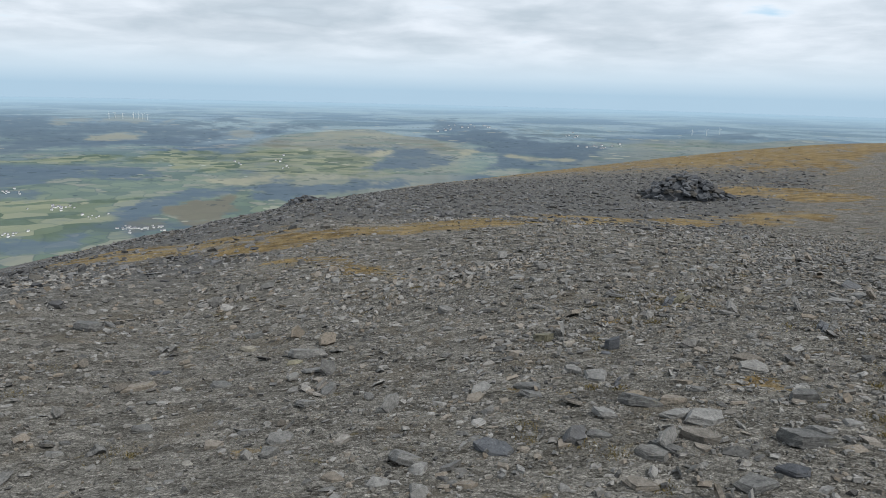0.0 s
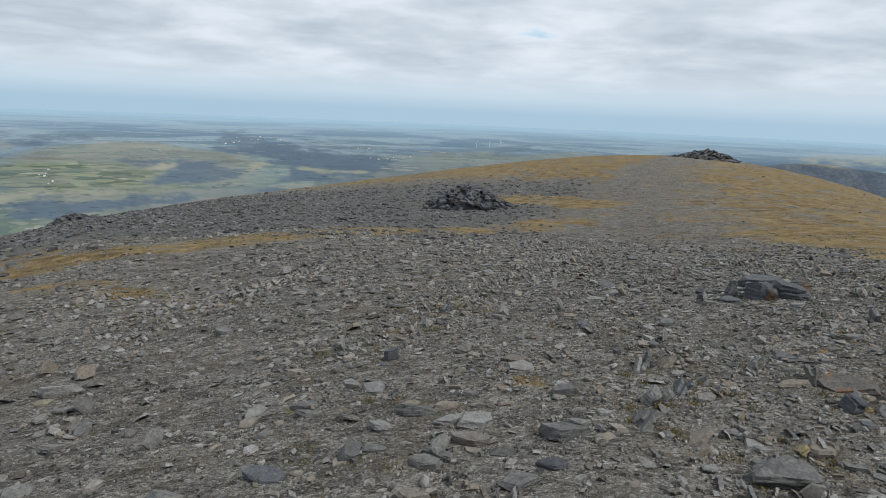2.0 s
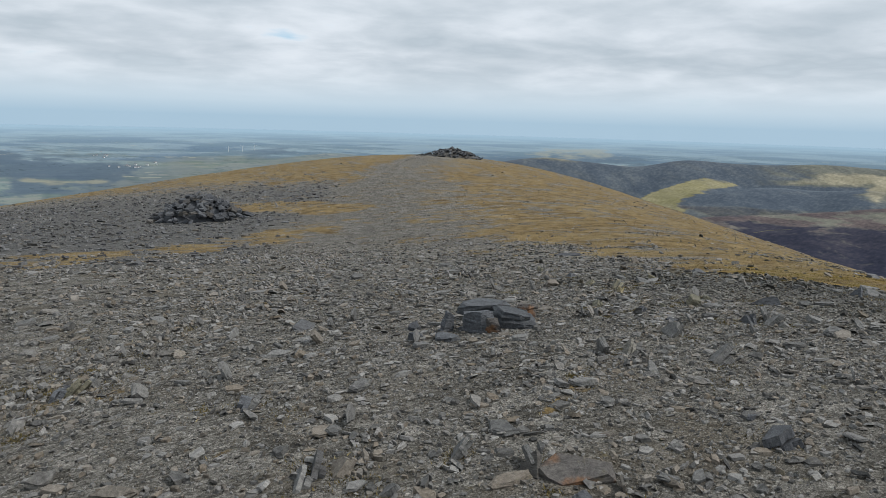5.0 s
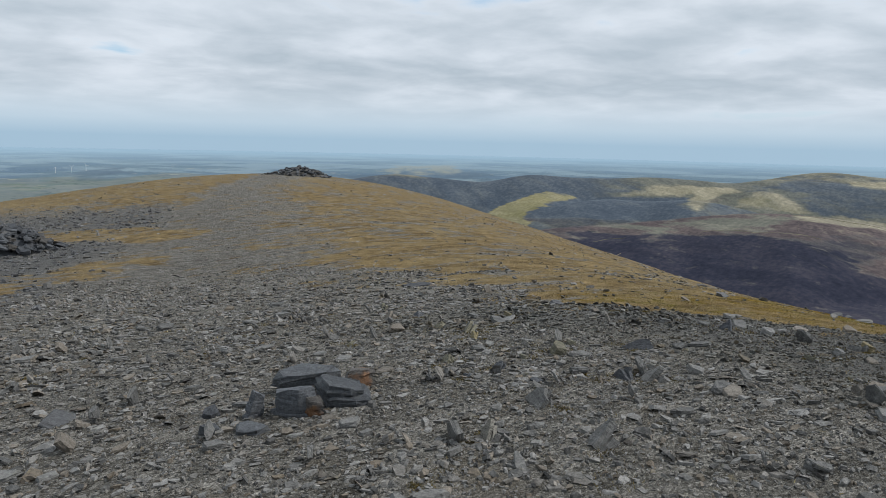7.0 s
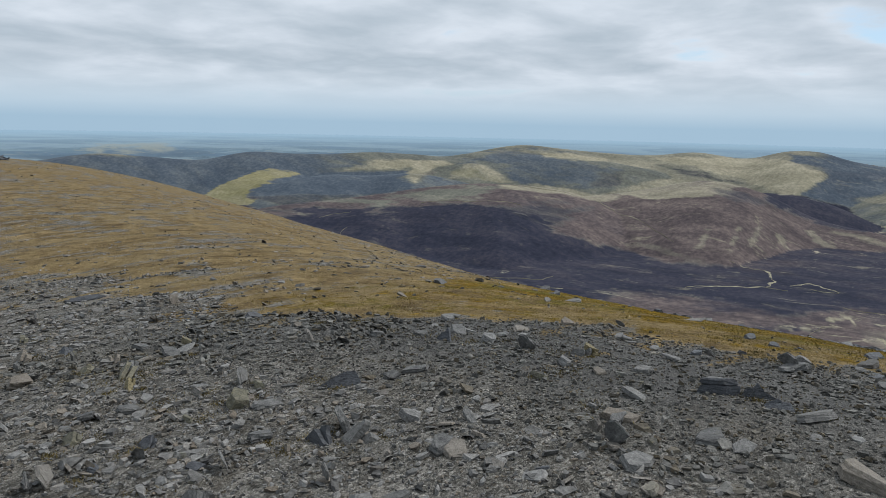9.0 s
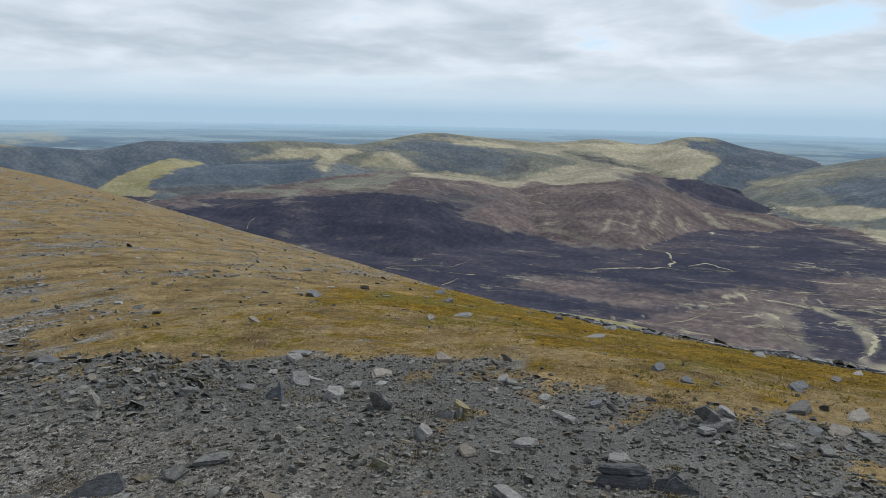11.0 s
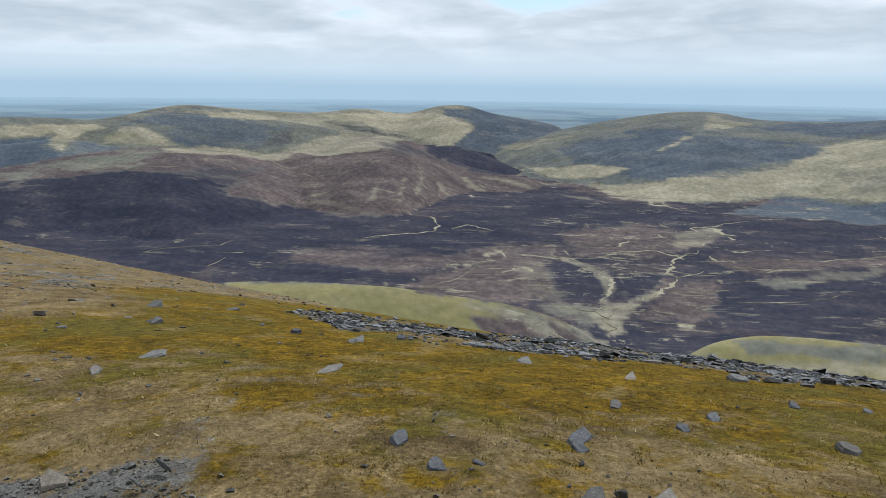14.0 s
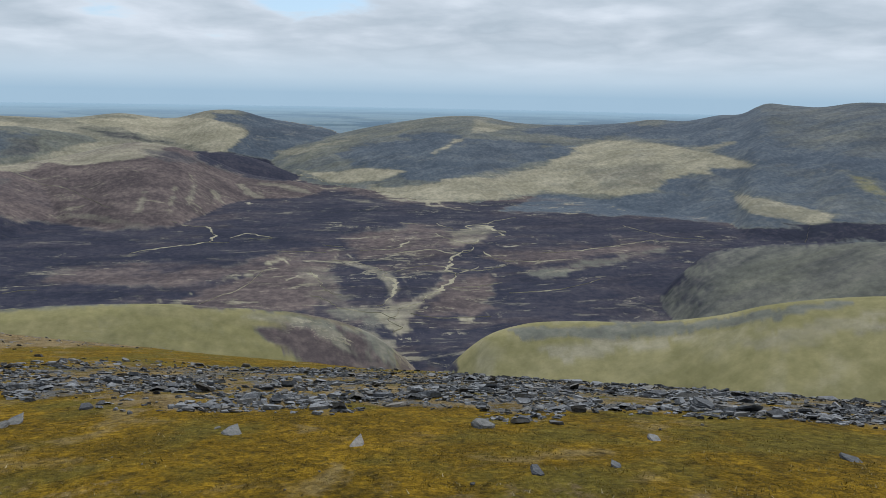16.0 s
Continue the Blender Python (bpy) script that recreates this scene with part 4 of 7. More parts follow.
paint_patch("heather", 1, 0.12, (121.87, -9.04), (131.68, -7.87), (135.77, -7.35), (135.95, -8.64), (131.84, -9.08), (126.06, -9.88), (121.55, -10.65), (119.13, -10.44), (114.12, -10.16), (105.33, -9.36), (109.72, -8.84), (118.17, -8.66))
paint_patch("heather", 0.9, 0.2, (65.3, -8.9), (71.8, -9.8), (79.3, -10.0), (86.7, -10.3), (90.2, -11.4), (83.2, -12.9), (75.3, -12.4), (65.1, -11.5))
paint_patch("rust", 0.6, 0.2, (71.7, -12.2), (79.1, -13.2), (86.6, -13.1), (93.7, -12.6), (90.1, -13.7), (84.5, -13.8), (79.1, -14.6), (70.9, -13.2))
paint_patch("heather", 0.95, 0.2, (65.0, -12.6), (75.2, -14.1), (80.3, -14.2), (79.0, -15.4), (72.1, -15.0), (64.7, -14.8))
paint_patch("rust", 1, 0.2, (84.5, -13.8), (89.2, -13.4), (90.5, -14.9), (90.1, -16.6), (86.5, -16.6), (81.0, -16.0), (79.0, -15.3))
paint_patch("heather", 1, 0.12, (91.45, -13.28), (94.14, -13.22), (96.63, -14.10), (97.42, -15.07), (94.59, -16.39), (91.88, -15.61))
paint_patch("heather", 0.95, 0.12, (97.31, -13.66), (100.50, -13.61), (99.61, -14.95), (97.56, -15.86))
paint_patch("rust", 0.6, 0.2, (91.9, -11.0), (99.1, -10.1), (102.7, -11.3), (100.9, -12.3), (93.7, -12.8))
paint_patch("rust", 0.85, 0.25, (101.0, -14.5), (103.7, -14.0), (106.0, -15.2), (102.9, -17.0), (98.7, -16.8))
paint_patch("heather", 1, 0.2, (104.6, -14.4), (110.0, -13.0), (114.3, -12.4), (118.4, -11.2), (120.2, -11.3), (118.8, -13.1), (116.4, -15.6), (112.4, -16.9), (107.9, -16.9), (103.8, -15.8))
paint_patch("rust", 0.6, 0.2, (103.2, -12.2), (109.9, -11.5), (117.5, -10.6), (114.2, -11.7), (107.7, -12.9))
paint_patch("olive", 0.7, 0.12, (106.84, -13.40), (112.52, -11.99), (117.54, -10.99), (113.42, -12.50), (108.22, -13.99))
paint_patch("heather", 0.9, 0.15, (93.7, -17.2), (96.4, -18.1), (96.2, -21.1), (93.7, -19.3))
paint_patch("heather", 0.9, 0.15, (97.8, -17.6), (102.5, -18.4), (101.1, -21.1), (98.3, -20.7))
paint_patch("olive", 0.6, 0.15, (90.1, -16.2), (93.7, -16.5), (96.4, -17.2), (94.6, -18.1), (91.4, -17.3))
paint_patch("straw_and_sun", 0.3, 0.3, (88.71, -13.41), (91.08, -13.14), (92.26, -15.45), (95.73, -16.79), (93.42, -17.17), (89.45, -15.98))
paint_patch("straw_and_sun", 0.6, 0.18, (94.88, -16.77), (97.53, -15.97), (99.85, -14.77), (101.16, -14.16), (99.53, -15.71), (97.60, -16.92), (97.32, -18.82), (95.98, -18.78))
paint_patch("straw_and_sun", 0.4, 0.2, (100.22, -11.95), (102.65, -11.52), (104.72, -10.25), (102.87, -9.82), (100.50, -10.70))
paint_patch("straw_and_sun", 0.45, 0.12, (91.49, -12.70), (93.20, -12.88), (95.96, -13.91), (96.73, -15.03), (95.69, -16.28), (96.01, -14.66), (94.07, -13.51))
# the long ridge: sunlit and shaded slopes put into the covers
paint_patch("lush", 0.22, 0.2, (86.5, -4.5), (89.9, -3.6), (94.3, -2.8), (97.8, -2.4), (97.6, -2.8), (94.3, -3.6), (91.6, -4.5), (89.1, -5.3), (87.4, -5.1))
paint_patch("straw_and_sun", 0.4, 0.15, (86.9, -4.5), (89.9, -3.8), (94.3, -2.9), (94.7, -3.2), (90.7, -4.2), (88.2, -5.0))
paint_patch("hazy_shade", 0.85, 0.2, (91.6, -4.6), (94.3, -3.7), (98.6, -2.8), (102.3, -3.0), (108.0, -3.5), (112.2, -3.7), (112.3, -4.7), (108.2, -4.8), (104.3, -5.8), (100.0, -6.7), (97.3, -6.5), (96.5, -5.9), (92.8, -5.7))
paint_patch("straw_and_sun", 0.75, 0.12, (88.67, -5.76), (90.79, -6.00), (94.06, -5.66), (97.05, -5.77), (94.92, -6.56), (91.66, -6.83))
paint_patch("straw_and_sun", 0.75, 0.15, (94.5, -7.2), (98.1, -7.0), (102.5, -6.1), (106.0, -5.6), (108.2, -5.2), (108.4, -6.9), (105.5, -7.7), (102.0, -8.3), (98.6, -8.3), (96.2, -8.0))
paint_patch("straw_and_sun", 0.5, 0.12, (102.18, -1.76), (104.30, -1.99), (105.86, -2.29), (103.68, -2.80), (102.26, -2.77))
paint_patch("straw_and_sun", 0.6, 0.08, (99.00, -4.43), (100.50, -3.53), (101.93, -3.08), (100.72, -3.92), (99.39, -4.58))
paint_patch("straw_and_sun", 0.7, 0.2, (111.1, -3.5), (114.0, -3.0), (119.3, -3.6), (123.1, -4.5), (117.9, -5.6), (119.8, -6.3), (113.9, -7.2), (107.9, -7.0), (104.4, -7.1), (107.8, -5.0))
paint_patch("rust", 0.35, 0.15, (111.2, -5.3), (117.0, -4.7), (116.3, -6.4), (112.2, -6.8))
paint_patch("hazy_shade", 0.9, 0.12, (116.18, -6.92), (117.53, -5.83), (120.49, -5.55), (121.97, -6.81), (122.11, -7.54), (121.56, -8.66), (114.02, -8.75), (104.42, -8.82), (107.90, -7.47), (113.08, -7.50))
paint_patch("straw_and_sun", 0.6, 0.15, (121.7, -6.4), (125.8, -7.1), (129.0, -7.5), (127.3, -8.3), (123.2, -8.0))
paint_patch("lush", 0.6, 0.15, (128.1, -4.2), (130.4, -5.0), (132.5, -6.1), (132.6, -6.9), (129.8, -5.7))
paint_patch("hazy_shade", 0.85, 0.12, (120.04, -4.87), (124.78, -4.81), (127.24, -5.91), (125.70, -6.62), (122.29, -6.14))
paint_patch("hazy_shade", 0.9, 0.2, (118.2, -1.4), (122.8, -0.2), (130.7, 0.1), (136.2, -0.1), (136.9, -4.9), (132.4, -5.3), (127.9, -4.3), (124.8, -4.7), (120.1, -3.5), (113.6, -2.8), (105.1, -3.0), (107.6, -2.0))
paint_patch("heather", 0.35, 0.3, (122.5, -0.2), (130.7, 0.1), (136.2, -0.1), (136.8, -3.9), (128.9, -3.7), (123.4, -2.4))
paint_patch("straw_and_sun", 0.5, 0.08, (118.93, -3.44), (121.58, -2.76), (121.97, -2.90), (119.73, -3.65))
# the spurs below the summit
paint_patch("straw_and_sun", 0.45, 0.2, (87.40, -16.81), (93.67, -18.04), (96.44, -19.02), (96.22, -21.18), (93.66, -20.64), (90.03, -18.81))
paint_patch("heather", 0.6, 0.5, (113.7, -17.2), (116.6, -15.3), (118.5, -12.9), (120.0, -11.2), (122.3, -10.7), (122.0, -11.5), (120.6, -13.4), (118.8, -15.4), (115.9, -16.9))
paint_patch("lush", 0.9, 0.2, (64.7, -14.8), (71.4, -15.0), (79.0, -15.7), (83.9, -16.4), (86.5, -18.6), (90.0, -21.4), (67.4, -20.4))
paint_patch("straw_and_sun", 0.35, 0.12, (82.26, -16.19), (88.28, -16.72), (93.67, -18.04), (90.04, -17.95), (84.78, -16.94))
paint_patch("rust", 0.9, 0.25, (86.0, -18.0), (90.0, -17.5), (93.7, -18.5), (96.0, -21.1), (90.0, -21.4), (88.2, -20.0))
paint_patch("straw_and_sun", 0.5, 0.08, (88.28, -17.02), (91.84, -18.44), (93.66, -20.64), (91.38, -19.29))
# the shaded strip below the bright spur's crest, painted as olive cover
paint_patch("olive", 0.9, 0.12, (105.67, -17.85), (110.19, -17.24), (118.83, -16.37), (122.80, -15.31), (126.52, -14.01), (130.07, -13.41), (127.32, -14.54), (122.89, -16.13), (116.82, -17.69), (110.25, -18.31), (106.63, -18.76))
paint_patch("straw_and_sun", 0.45, 0.2, (107.1, -19.0), (114.7, -18.1), (121.0, -17.0), (118.2, -18.3), (110.4, -20.2))
paint_patch("straw_and_sun", 0.4, 0.2, (122.2, -17.2), (127.4, -15.2), (132.4, -13.5), (132.6, -14.8), (126.2, -17.4))


def inside(b, e, outline):
    """How far (b, e) lies within an outline, in degrees of height; bearings count less, as the country lies flat."""
    px, py = np.array(outline).T
    px, x = px * 0.45, b * 0.45
    near, odd = np.full(len(b), 1e9), np.zeros(len(b), bool)
    for k in range(len(px)):
        ax, ay, bx, by = px[k - 1], py[k - 1], px[k], py[k]
        ux, uy = bx - ax, by - ay
        s = np.clip(((x - ax) * ux + (e - ay) * uy) / (ux * ux + uy * uy + 1e-9), 0, 1)
        near = np.minimum(near, np.hypot(x - ax - s * ux, e - ay - s * uy))
        odd ^= ((ay > e) != (by > e)) & (x < ax + (e - ay) * ux / (uy if abs(uy) > 1e-9 else 1e-9))
    return np.where(odd, near, -near)


def build_ground():
    rings = np.r_[np.geomspace(0.35, 40, 200), np.geomspace(40, 600, 70)[1:], np.geomspace(600, 2400, 110)[1:],
                  np.linspace(2400, RIM, 240)[1:]]
    bear = np.radians(np.r_[np.arange(-120, -45, 0.6), np.arange(-45, 134, 0.2), np.arange(134, 240, 2.0)])
    nb, nr = len(bear), len(rings)
    rr, bb = np.meshgrid(rings, bear, indexing="ij")
    x, y = CX + rr * np.sin(bb), CY + rr * np.cos(bb)
    z, which = land(x, y)
    co = np.stack([x, y, z], -1).reshape(-1, 3)
    co = np.r_[co, [[CX, CY, float(land(np.array([CX]), np.array([CY]))[0][0])]]]
    i, j = np.meshgrid(np.arange(nr - 1), np.arange(nb), indexing="ij")
    k = (j + 1) % nb
    quads = np.stack([i * nb + j, i * nb + k, (i + 1) * nb + k, (i + 1) * nb + j], -1).reshape(-1, 4)[:, ::-1]
    cap = np.stack([np.full(nb, len(co) - 1), (np.arange(nb) + 1) % nb, np.arange(nb)], -1)[:, ::-1]
    me = bpy.data.meshes.new("ground")
    me.vertices.add(len(co))
    me.vertices.foreach_set("co", co.astype(np.float32).ravel())
    loops = np.r_[quads.ravel(), cap.ravel()]
    me.loops.add(len(loops))
    me.loops.foreach_set("vertex_index", loops.astype(np.int32))
    starts = np.r_[np.arange(len(quads)) * 4, len(quads) * 4 + np.arange(len(cap)) * 3]
    me.polygons.add(len(starts))
    me.polygons.foreach_set("loop_start", starts.astype(np.int32))
    me.update(calc_edges=True)
    me.shade_smooth()
    # what covers each place: plants, with sunlight, cloud shade and haze in the same weights
    b, w, r = np.degrees(bb).ravel(), which.ravel(), rr.ravel()
    X, Y, Z = x.ravel(), y.ravel(), z.ravel()
    turf, moss, block, strip = covers(X, Y)
    near = (w == -3) & (r < 220)
    turf, moss, block = turf * near, moss * near, block * near
    n1, n2, n3 = fbm(X / 420, Y / 420, 5, 201), fbm(X / 130, Y / 130, 5, 202), fbm(X / 900, Y / 900, 4, 203)
    # long flat streaks, as growth follows the lie of the moor
    s1 = fbm(b / 1.7, r / 60, 5, 204)
    s2 = fbm(b / 5.0, r / 240, 5, 205)
    weight = {k: np.zeros(len(X)) for k in ("olive", "lush", "rust", "heather", "hazy_shade", "straw_and_sun", "flush", "braid")}

    up = np.degrees(np.arctan2(Z - EYE, r))

    def on(name):
        return w == NAMES.index(name)

    # base covers; the blue-grey share paints haze and shade fell by fell
    far_summit = (w == -3) & ~near
    weight["olive"][far_summit] = 1
    e = on("heather_dome")
    weight["rust"][e] = 1
    weight["heather"][e] = 0.30
    weight["straw_and_sun"][e] = 0.3 * smoothstep(s1[e] + 0.5 * s2[e], 0.24, 0.34)
    e = on("brown_dome")
    weight["rust"][e] = 1
    weight["heather"][e] = 0.12
    weight["straw_and_sun"][e] = 0.25 * smoothstep(s1[e], 0.16, 0.3) * smoothstep(r[e], 2900, 3100)
    e = on("dark_tongue")
    weight["rust"][e] = 1
    weight["heather"][e] = 0.8
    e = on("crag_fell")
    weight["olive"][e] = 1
    weight["hazy_shade"][e] = 0.62
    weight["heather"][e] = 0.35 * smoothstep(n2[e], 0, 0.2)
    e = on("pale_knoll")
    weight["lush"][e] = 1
    weight["straw_and_sun"][e] = 0.45
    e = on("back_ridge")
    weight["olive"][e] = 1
    weight["hazy_shade"][e] = 0.28 + 0.5 * smoothstep(-b[e] + 8 * s2[e], -52, -46)
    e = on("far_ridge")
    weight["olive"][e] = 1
    weight["straw_and_sun"][e] = 0.45 * (1 - smoothstep(b[e], 83, 86))
    weight["hazy_shade"][e] = 0.9 * smoothstep(b[e], 83.5, 86)
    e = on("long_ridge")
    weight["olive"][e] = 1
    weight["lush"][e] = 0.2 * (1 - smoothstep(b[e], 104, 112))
    weight["hazy_shade"][e] = 0.45 + 0.25 * smoothstep(b[e], 112, 124)
    weight["straw_and_sun"][e] = 0.25 * smoothstep(s2[e] + 0.7 * n1[e], 0.06, 0.16)
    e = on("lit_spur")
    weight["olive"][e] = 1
    weight["hazy_shade"][e] = 0.25
    weight["straw_and_sun"][e] = 0.25 * smoothstep(s2[e] + 0.7 * n1[e], 0.06, 0.16)
    e = on("near_spur")
    weight["olive"][e] = 1
    weight["lush"][e] = 0.8
    weight["rust"][e] = 0.7 * smoothstep(b[e] + 10 * s2[e] + 14 * n2[e], 84, 91)
    weight["straw_and_sun"][e] = 0.3 * smoothstep(s1[e], 0.08, 0.25) * smoothstep(b[e], 78, 86)
    e = on("bright_spur")
    weight["lush"][e] = 1
    weight["straw_and_sun"][e] = 0.2 + 0.2 * smoothstep(s1[e] + n2[e], 0.0, 0.25)
    e = on("dark_spur")
    weight["olive"][e] = 1
    weight["lush"][e] = 0.2
    weight["heather"][e] = 0.4
    e = on("lowland_hill") | on("wooded_rise")
    plain = EYE + r[e] * np.tan(np.radians(-1.02 - 16.0 * np.clip((RIM - r[e]) / 2180.0, 0, 1.3) ** 1.6))
    weight["olive"][e] = smoothstep(Z[e] - plain + 40 * n2[e], 5, 60)
    weight["hazy_shade"][on("wooded_rise")] = 0.4
    e = w == -1
    weight["rust"][e] = 1
    weight["heather"][e] = 0.78 - 0.45 * smoothstep(s2[e] + 0.3 * n1[e], 0.02, 0.22)
    vein = 1 - smoothstep(np.abs(fbm(X[e] / 260, Y[e] / 150, 4, 206)), 0.006, 0.03)
    weight["straw_and_sun"][e] = 0.75 * np.maximum(vein * smoothstep(n1[e], -0.1, 0.15), smoothstep(s1[e] + 0.3 * n2[e], 0.24, 0.34))
    weight["flush"][w == -1] = 1.0
    for name, share in (("heather_dome", 0.35), ("brown_dome", 0.5), ("long_ridge", 0.15), ("near_spur", 0.3), ("far_ridge", 0.3)):
        weight["flush"][on(name)] = share
    e = w == -1
    weight["braid"][e] = 0.28 + 0.72 * np.exp(-((b[e] - 97.5) / 6.0) ** 2 - ((up[e] + 14.5) / 4.0) ** 2)
    weight["braid"][on("near_spur")] = 0.75 * smoothstep(b[on("near_spur")], 84, 91)
    # lighter and darker patches: plants together with painted sunlight and cloud shade
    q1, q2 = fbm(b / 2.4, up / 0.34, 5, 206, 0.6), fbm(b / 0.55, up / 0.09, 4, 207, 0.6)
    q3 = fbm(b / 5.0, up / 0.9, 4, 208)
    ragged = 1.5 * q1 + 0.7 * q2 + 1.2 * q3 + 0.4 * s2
    for cover, share, soft, outline in COVER_AND_LIGHT:
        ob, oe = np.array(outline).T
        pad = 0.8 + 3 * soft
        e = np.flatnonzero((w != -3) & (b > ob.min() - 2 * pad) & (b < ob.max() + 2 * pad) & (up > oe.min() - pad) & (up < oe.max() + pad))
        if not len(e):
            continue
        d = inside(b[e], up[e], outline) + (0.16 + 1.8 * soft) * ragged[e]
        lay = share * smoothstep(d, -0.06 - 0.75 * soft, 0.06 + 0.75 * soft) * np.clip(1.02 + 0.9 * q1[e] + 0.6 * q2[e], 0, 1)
        for other in ("rust", "heather", "hazy_shade", "straw_and_sun", "lush"):
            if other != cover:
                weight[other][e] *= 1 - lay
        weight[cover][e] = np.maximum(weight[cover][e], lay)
        if cover == "heather":
            weight["flush"][e] *= 1 - 0.6 * lay
    for name, values in (("turf", turf), ("moss", moss), ("block", block), *weight.items()):
        a = me.attributes.new(name, "FLOAT", "POINT")
        a.data.foreach_set("value", np.r_[values, values[:1]].astype(np.float32))
    # plan of the lowland worked out from its view angle, kilometres
    drop = np.maximum(np.tan(np.radians(1.0)) * 0.98, (EYE - Z) / r)
    away_km = np.minimum(0.80 / drop, 46.0)
    uv = np.stack([away_km * np.sin(np.radians(b)), away_km * np.cos(np.radians(b))], -1)
    uv = np.r_[uv, [[0, 0]]]
    layer = me.uv_layers.new(name="plan_km")
    layer.data.foreach_set("uv", uv[loops].astype(np.float32).ravel())
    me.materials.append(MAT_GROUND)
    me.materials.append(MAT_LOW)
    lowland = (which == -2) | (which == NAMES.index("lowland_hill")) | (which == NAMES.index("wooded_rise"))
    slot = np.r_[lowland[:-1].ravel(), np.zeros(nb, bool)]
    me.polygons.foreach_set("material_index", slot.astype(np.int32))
    ob = new("ground", me)
    tagged(ob, "grey slate scree and golden turf on a summit, moorland fells beyond", "ground", kind="structure")
    return ob


ground = build_ground()


# ---- stones ----
def part(name, me, mat, parent=None, label="", m=None):
    ob = new(name, me)
    if mat and not me.materials:
        me.materials.append(mat)
    if parent:
        ob.parent = parent
    if m is not None:
        ob.matrix_basis = m
    if label:
        tagged(ob, label)
    return ob


def slate_mesh(name, seed, long=1.0, wide=0.6, thick=0.25, mat=None, most=4):
    """A split slate block: one to three leaves along its cleavage, each with an angular broken plan and uneven faces."""
    rng = random.Random(seed)
    leaves = max(1, min(most, 3, round(thick / rng.uniform(0.04, 0.08))))
    cuts = [-0.5] + sorted(rng.uniform(-0.3, 0.3) for _ in range(leaves - 1)) + [0.5]
    corners = rng.choice((5, 5, 6, 7))
    start = rng.uniform(0, 2 * math.pi)
    plan = []
    for k in range(corners):
        a = start + (k + rng.uniform(-0.36, 0.36)) / corners * 2 * math.pi
        q = rng.uniform(0.40, 0.60)
        plan.append((math.cos(a) * q, math.sin(a) * q))
    slope = (rng.uniform(-0.28, 0.28), rng.uniform(-0.28, 0.28))
    grow_in = rng.uniform(0.02, 0.16)
    bm = bmesh.new()
    for j in range(leaves):
        inset = 1 - grow_in * j
        ox, oy = rng.uniform(-0.06, 0.06), rng.uniform(-0.06, 0.06)
        points = []
        for x, y in plan:
            q = inset * rng.uniform(0.86, 1.06)
            bite = rng.uniform(0.78, 1.0)
            lift = (x * slope[0] + y * slope[1]) * (1.0 if j == leaves - 1 else 0.3)
            points.append(bm.verts.new(((x * q + ox) * long, (y * q + oy) * wide, (cuts[j] - 0.02 + rng.uniform(-0.03, 0.03)) * thick)))
            points.append(bm.verts.new(((x * q * 1.04 + ox) * long, (y * q * 1.04 + oy) * wide, (0.55 * cuts[j] + 0.45 * cuts[j + 1] + rng.uniform(-0.06, 0.06)) * thick)))
            points.append(bm.verts.new(((x * q * bite + ox) * long, (y * q * bite + oy) * wide, (cuts[j + 1] + lift + rng.uniform(-0.12, 0.04)) * thick)))
        hull = bmesh.ops.convex_hull(bm, input=points)
        bmesh.ops.delete(bm, geom=list({g for g in hull["geom_interior"] + hull["geom_unused"] if isinstance(g, bmesh.types.BMVert)}), context="VERTS")
    bmesh.ops.subdivide_edges(bm, edges=bm.edges, cuts=1, use_grid_fill=True)
    for v in bm.verts:
        v.co += Vector((rng.gauss(0, 0.014) * long, rng.gauss(0, 0.016) * wide, rng.gauss(0, 0.028) * thick))
    bmesh.ops.recalc_face_normals(bm, faces=bm.faces)
    me = bpy.data.meshes.new(name)
    bm.to_mesh(me)
    bm.free()
    me.shade_flat()
    if mat:
        me.materials.append(mat)
    return me


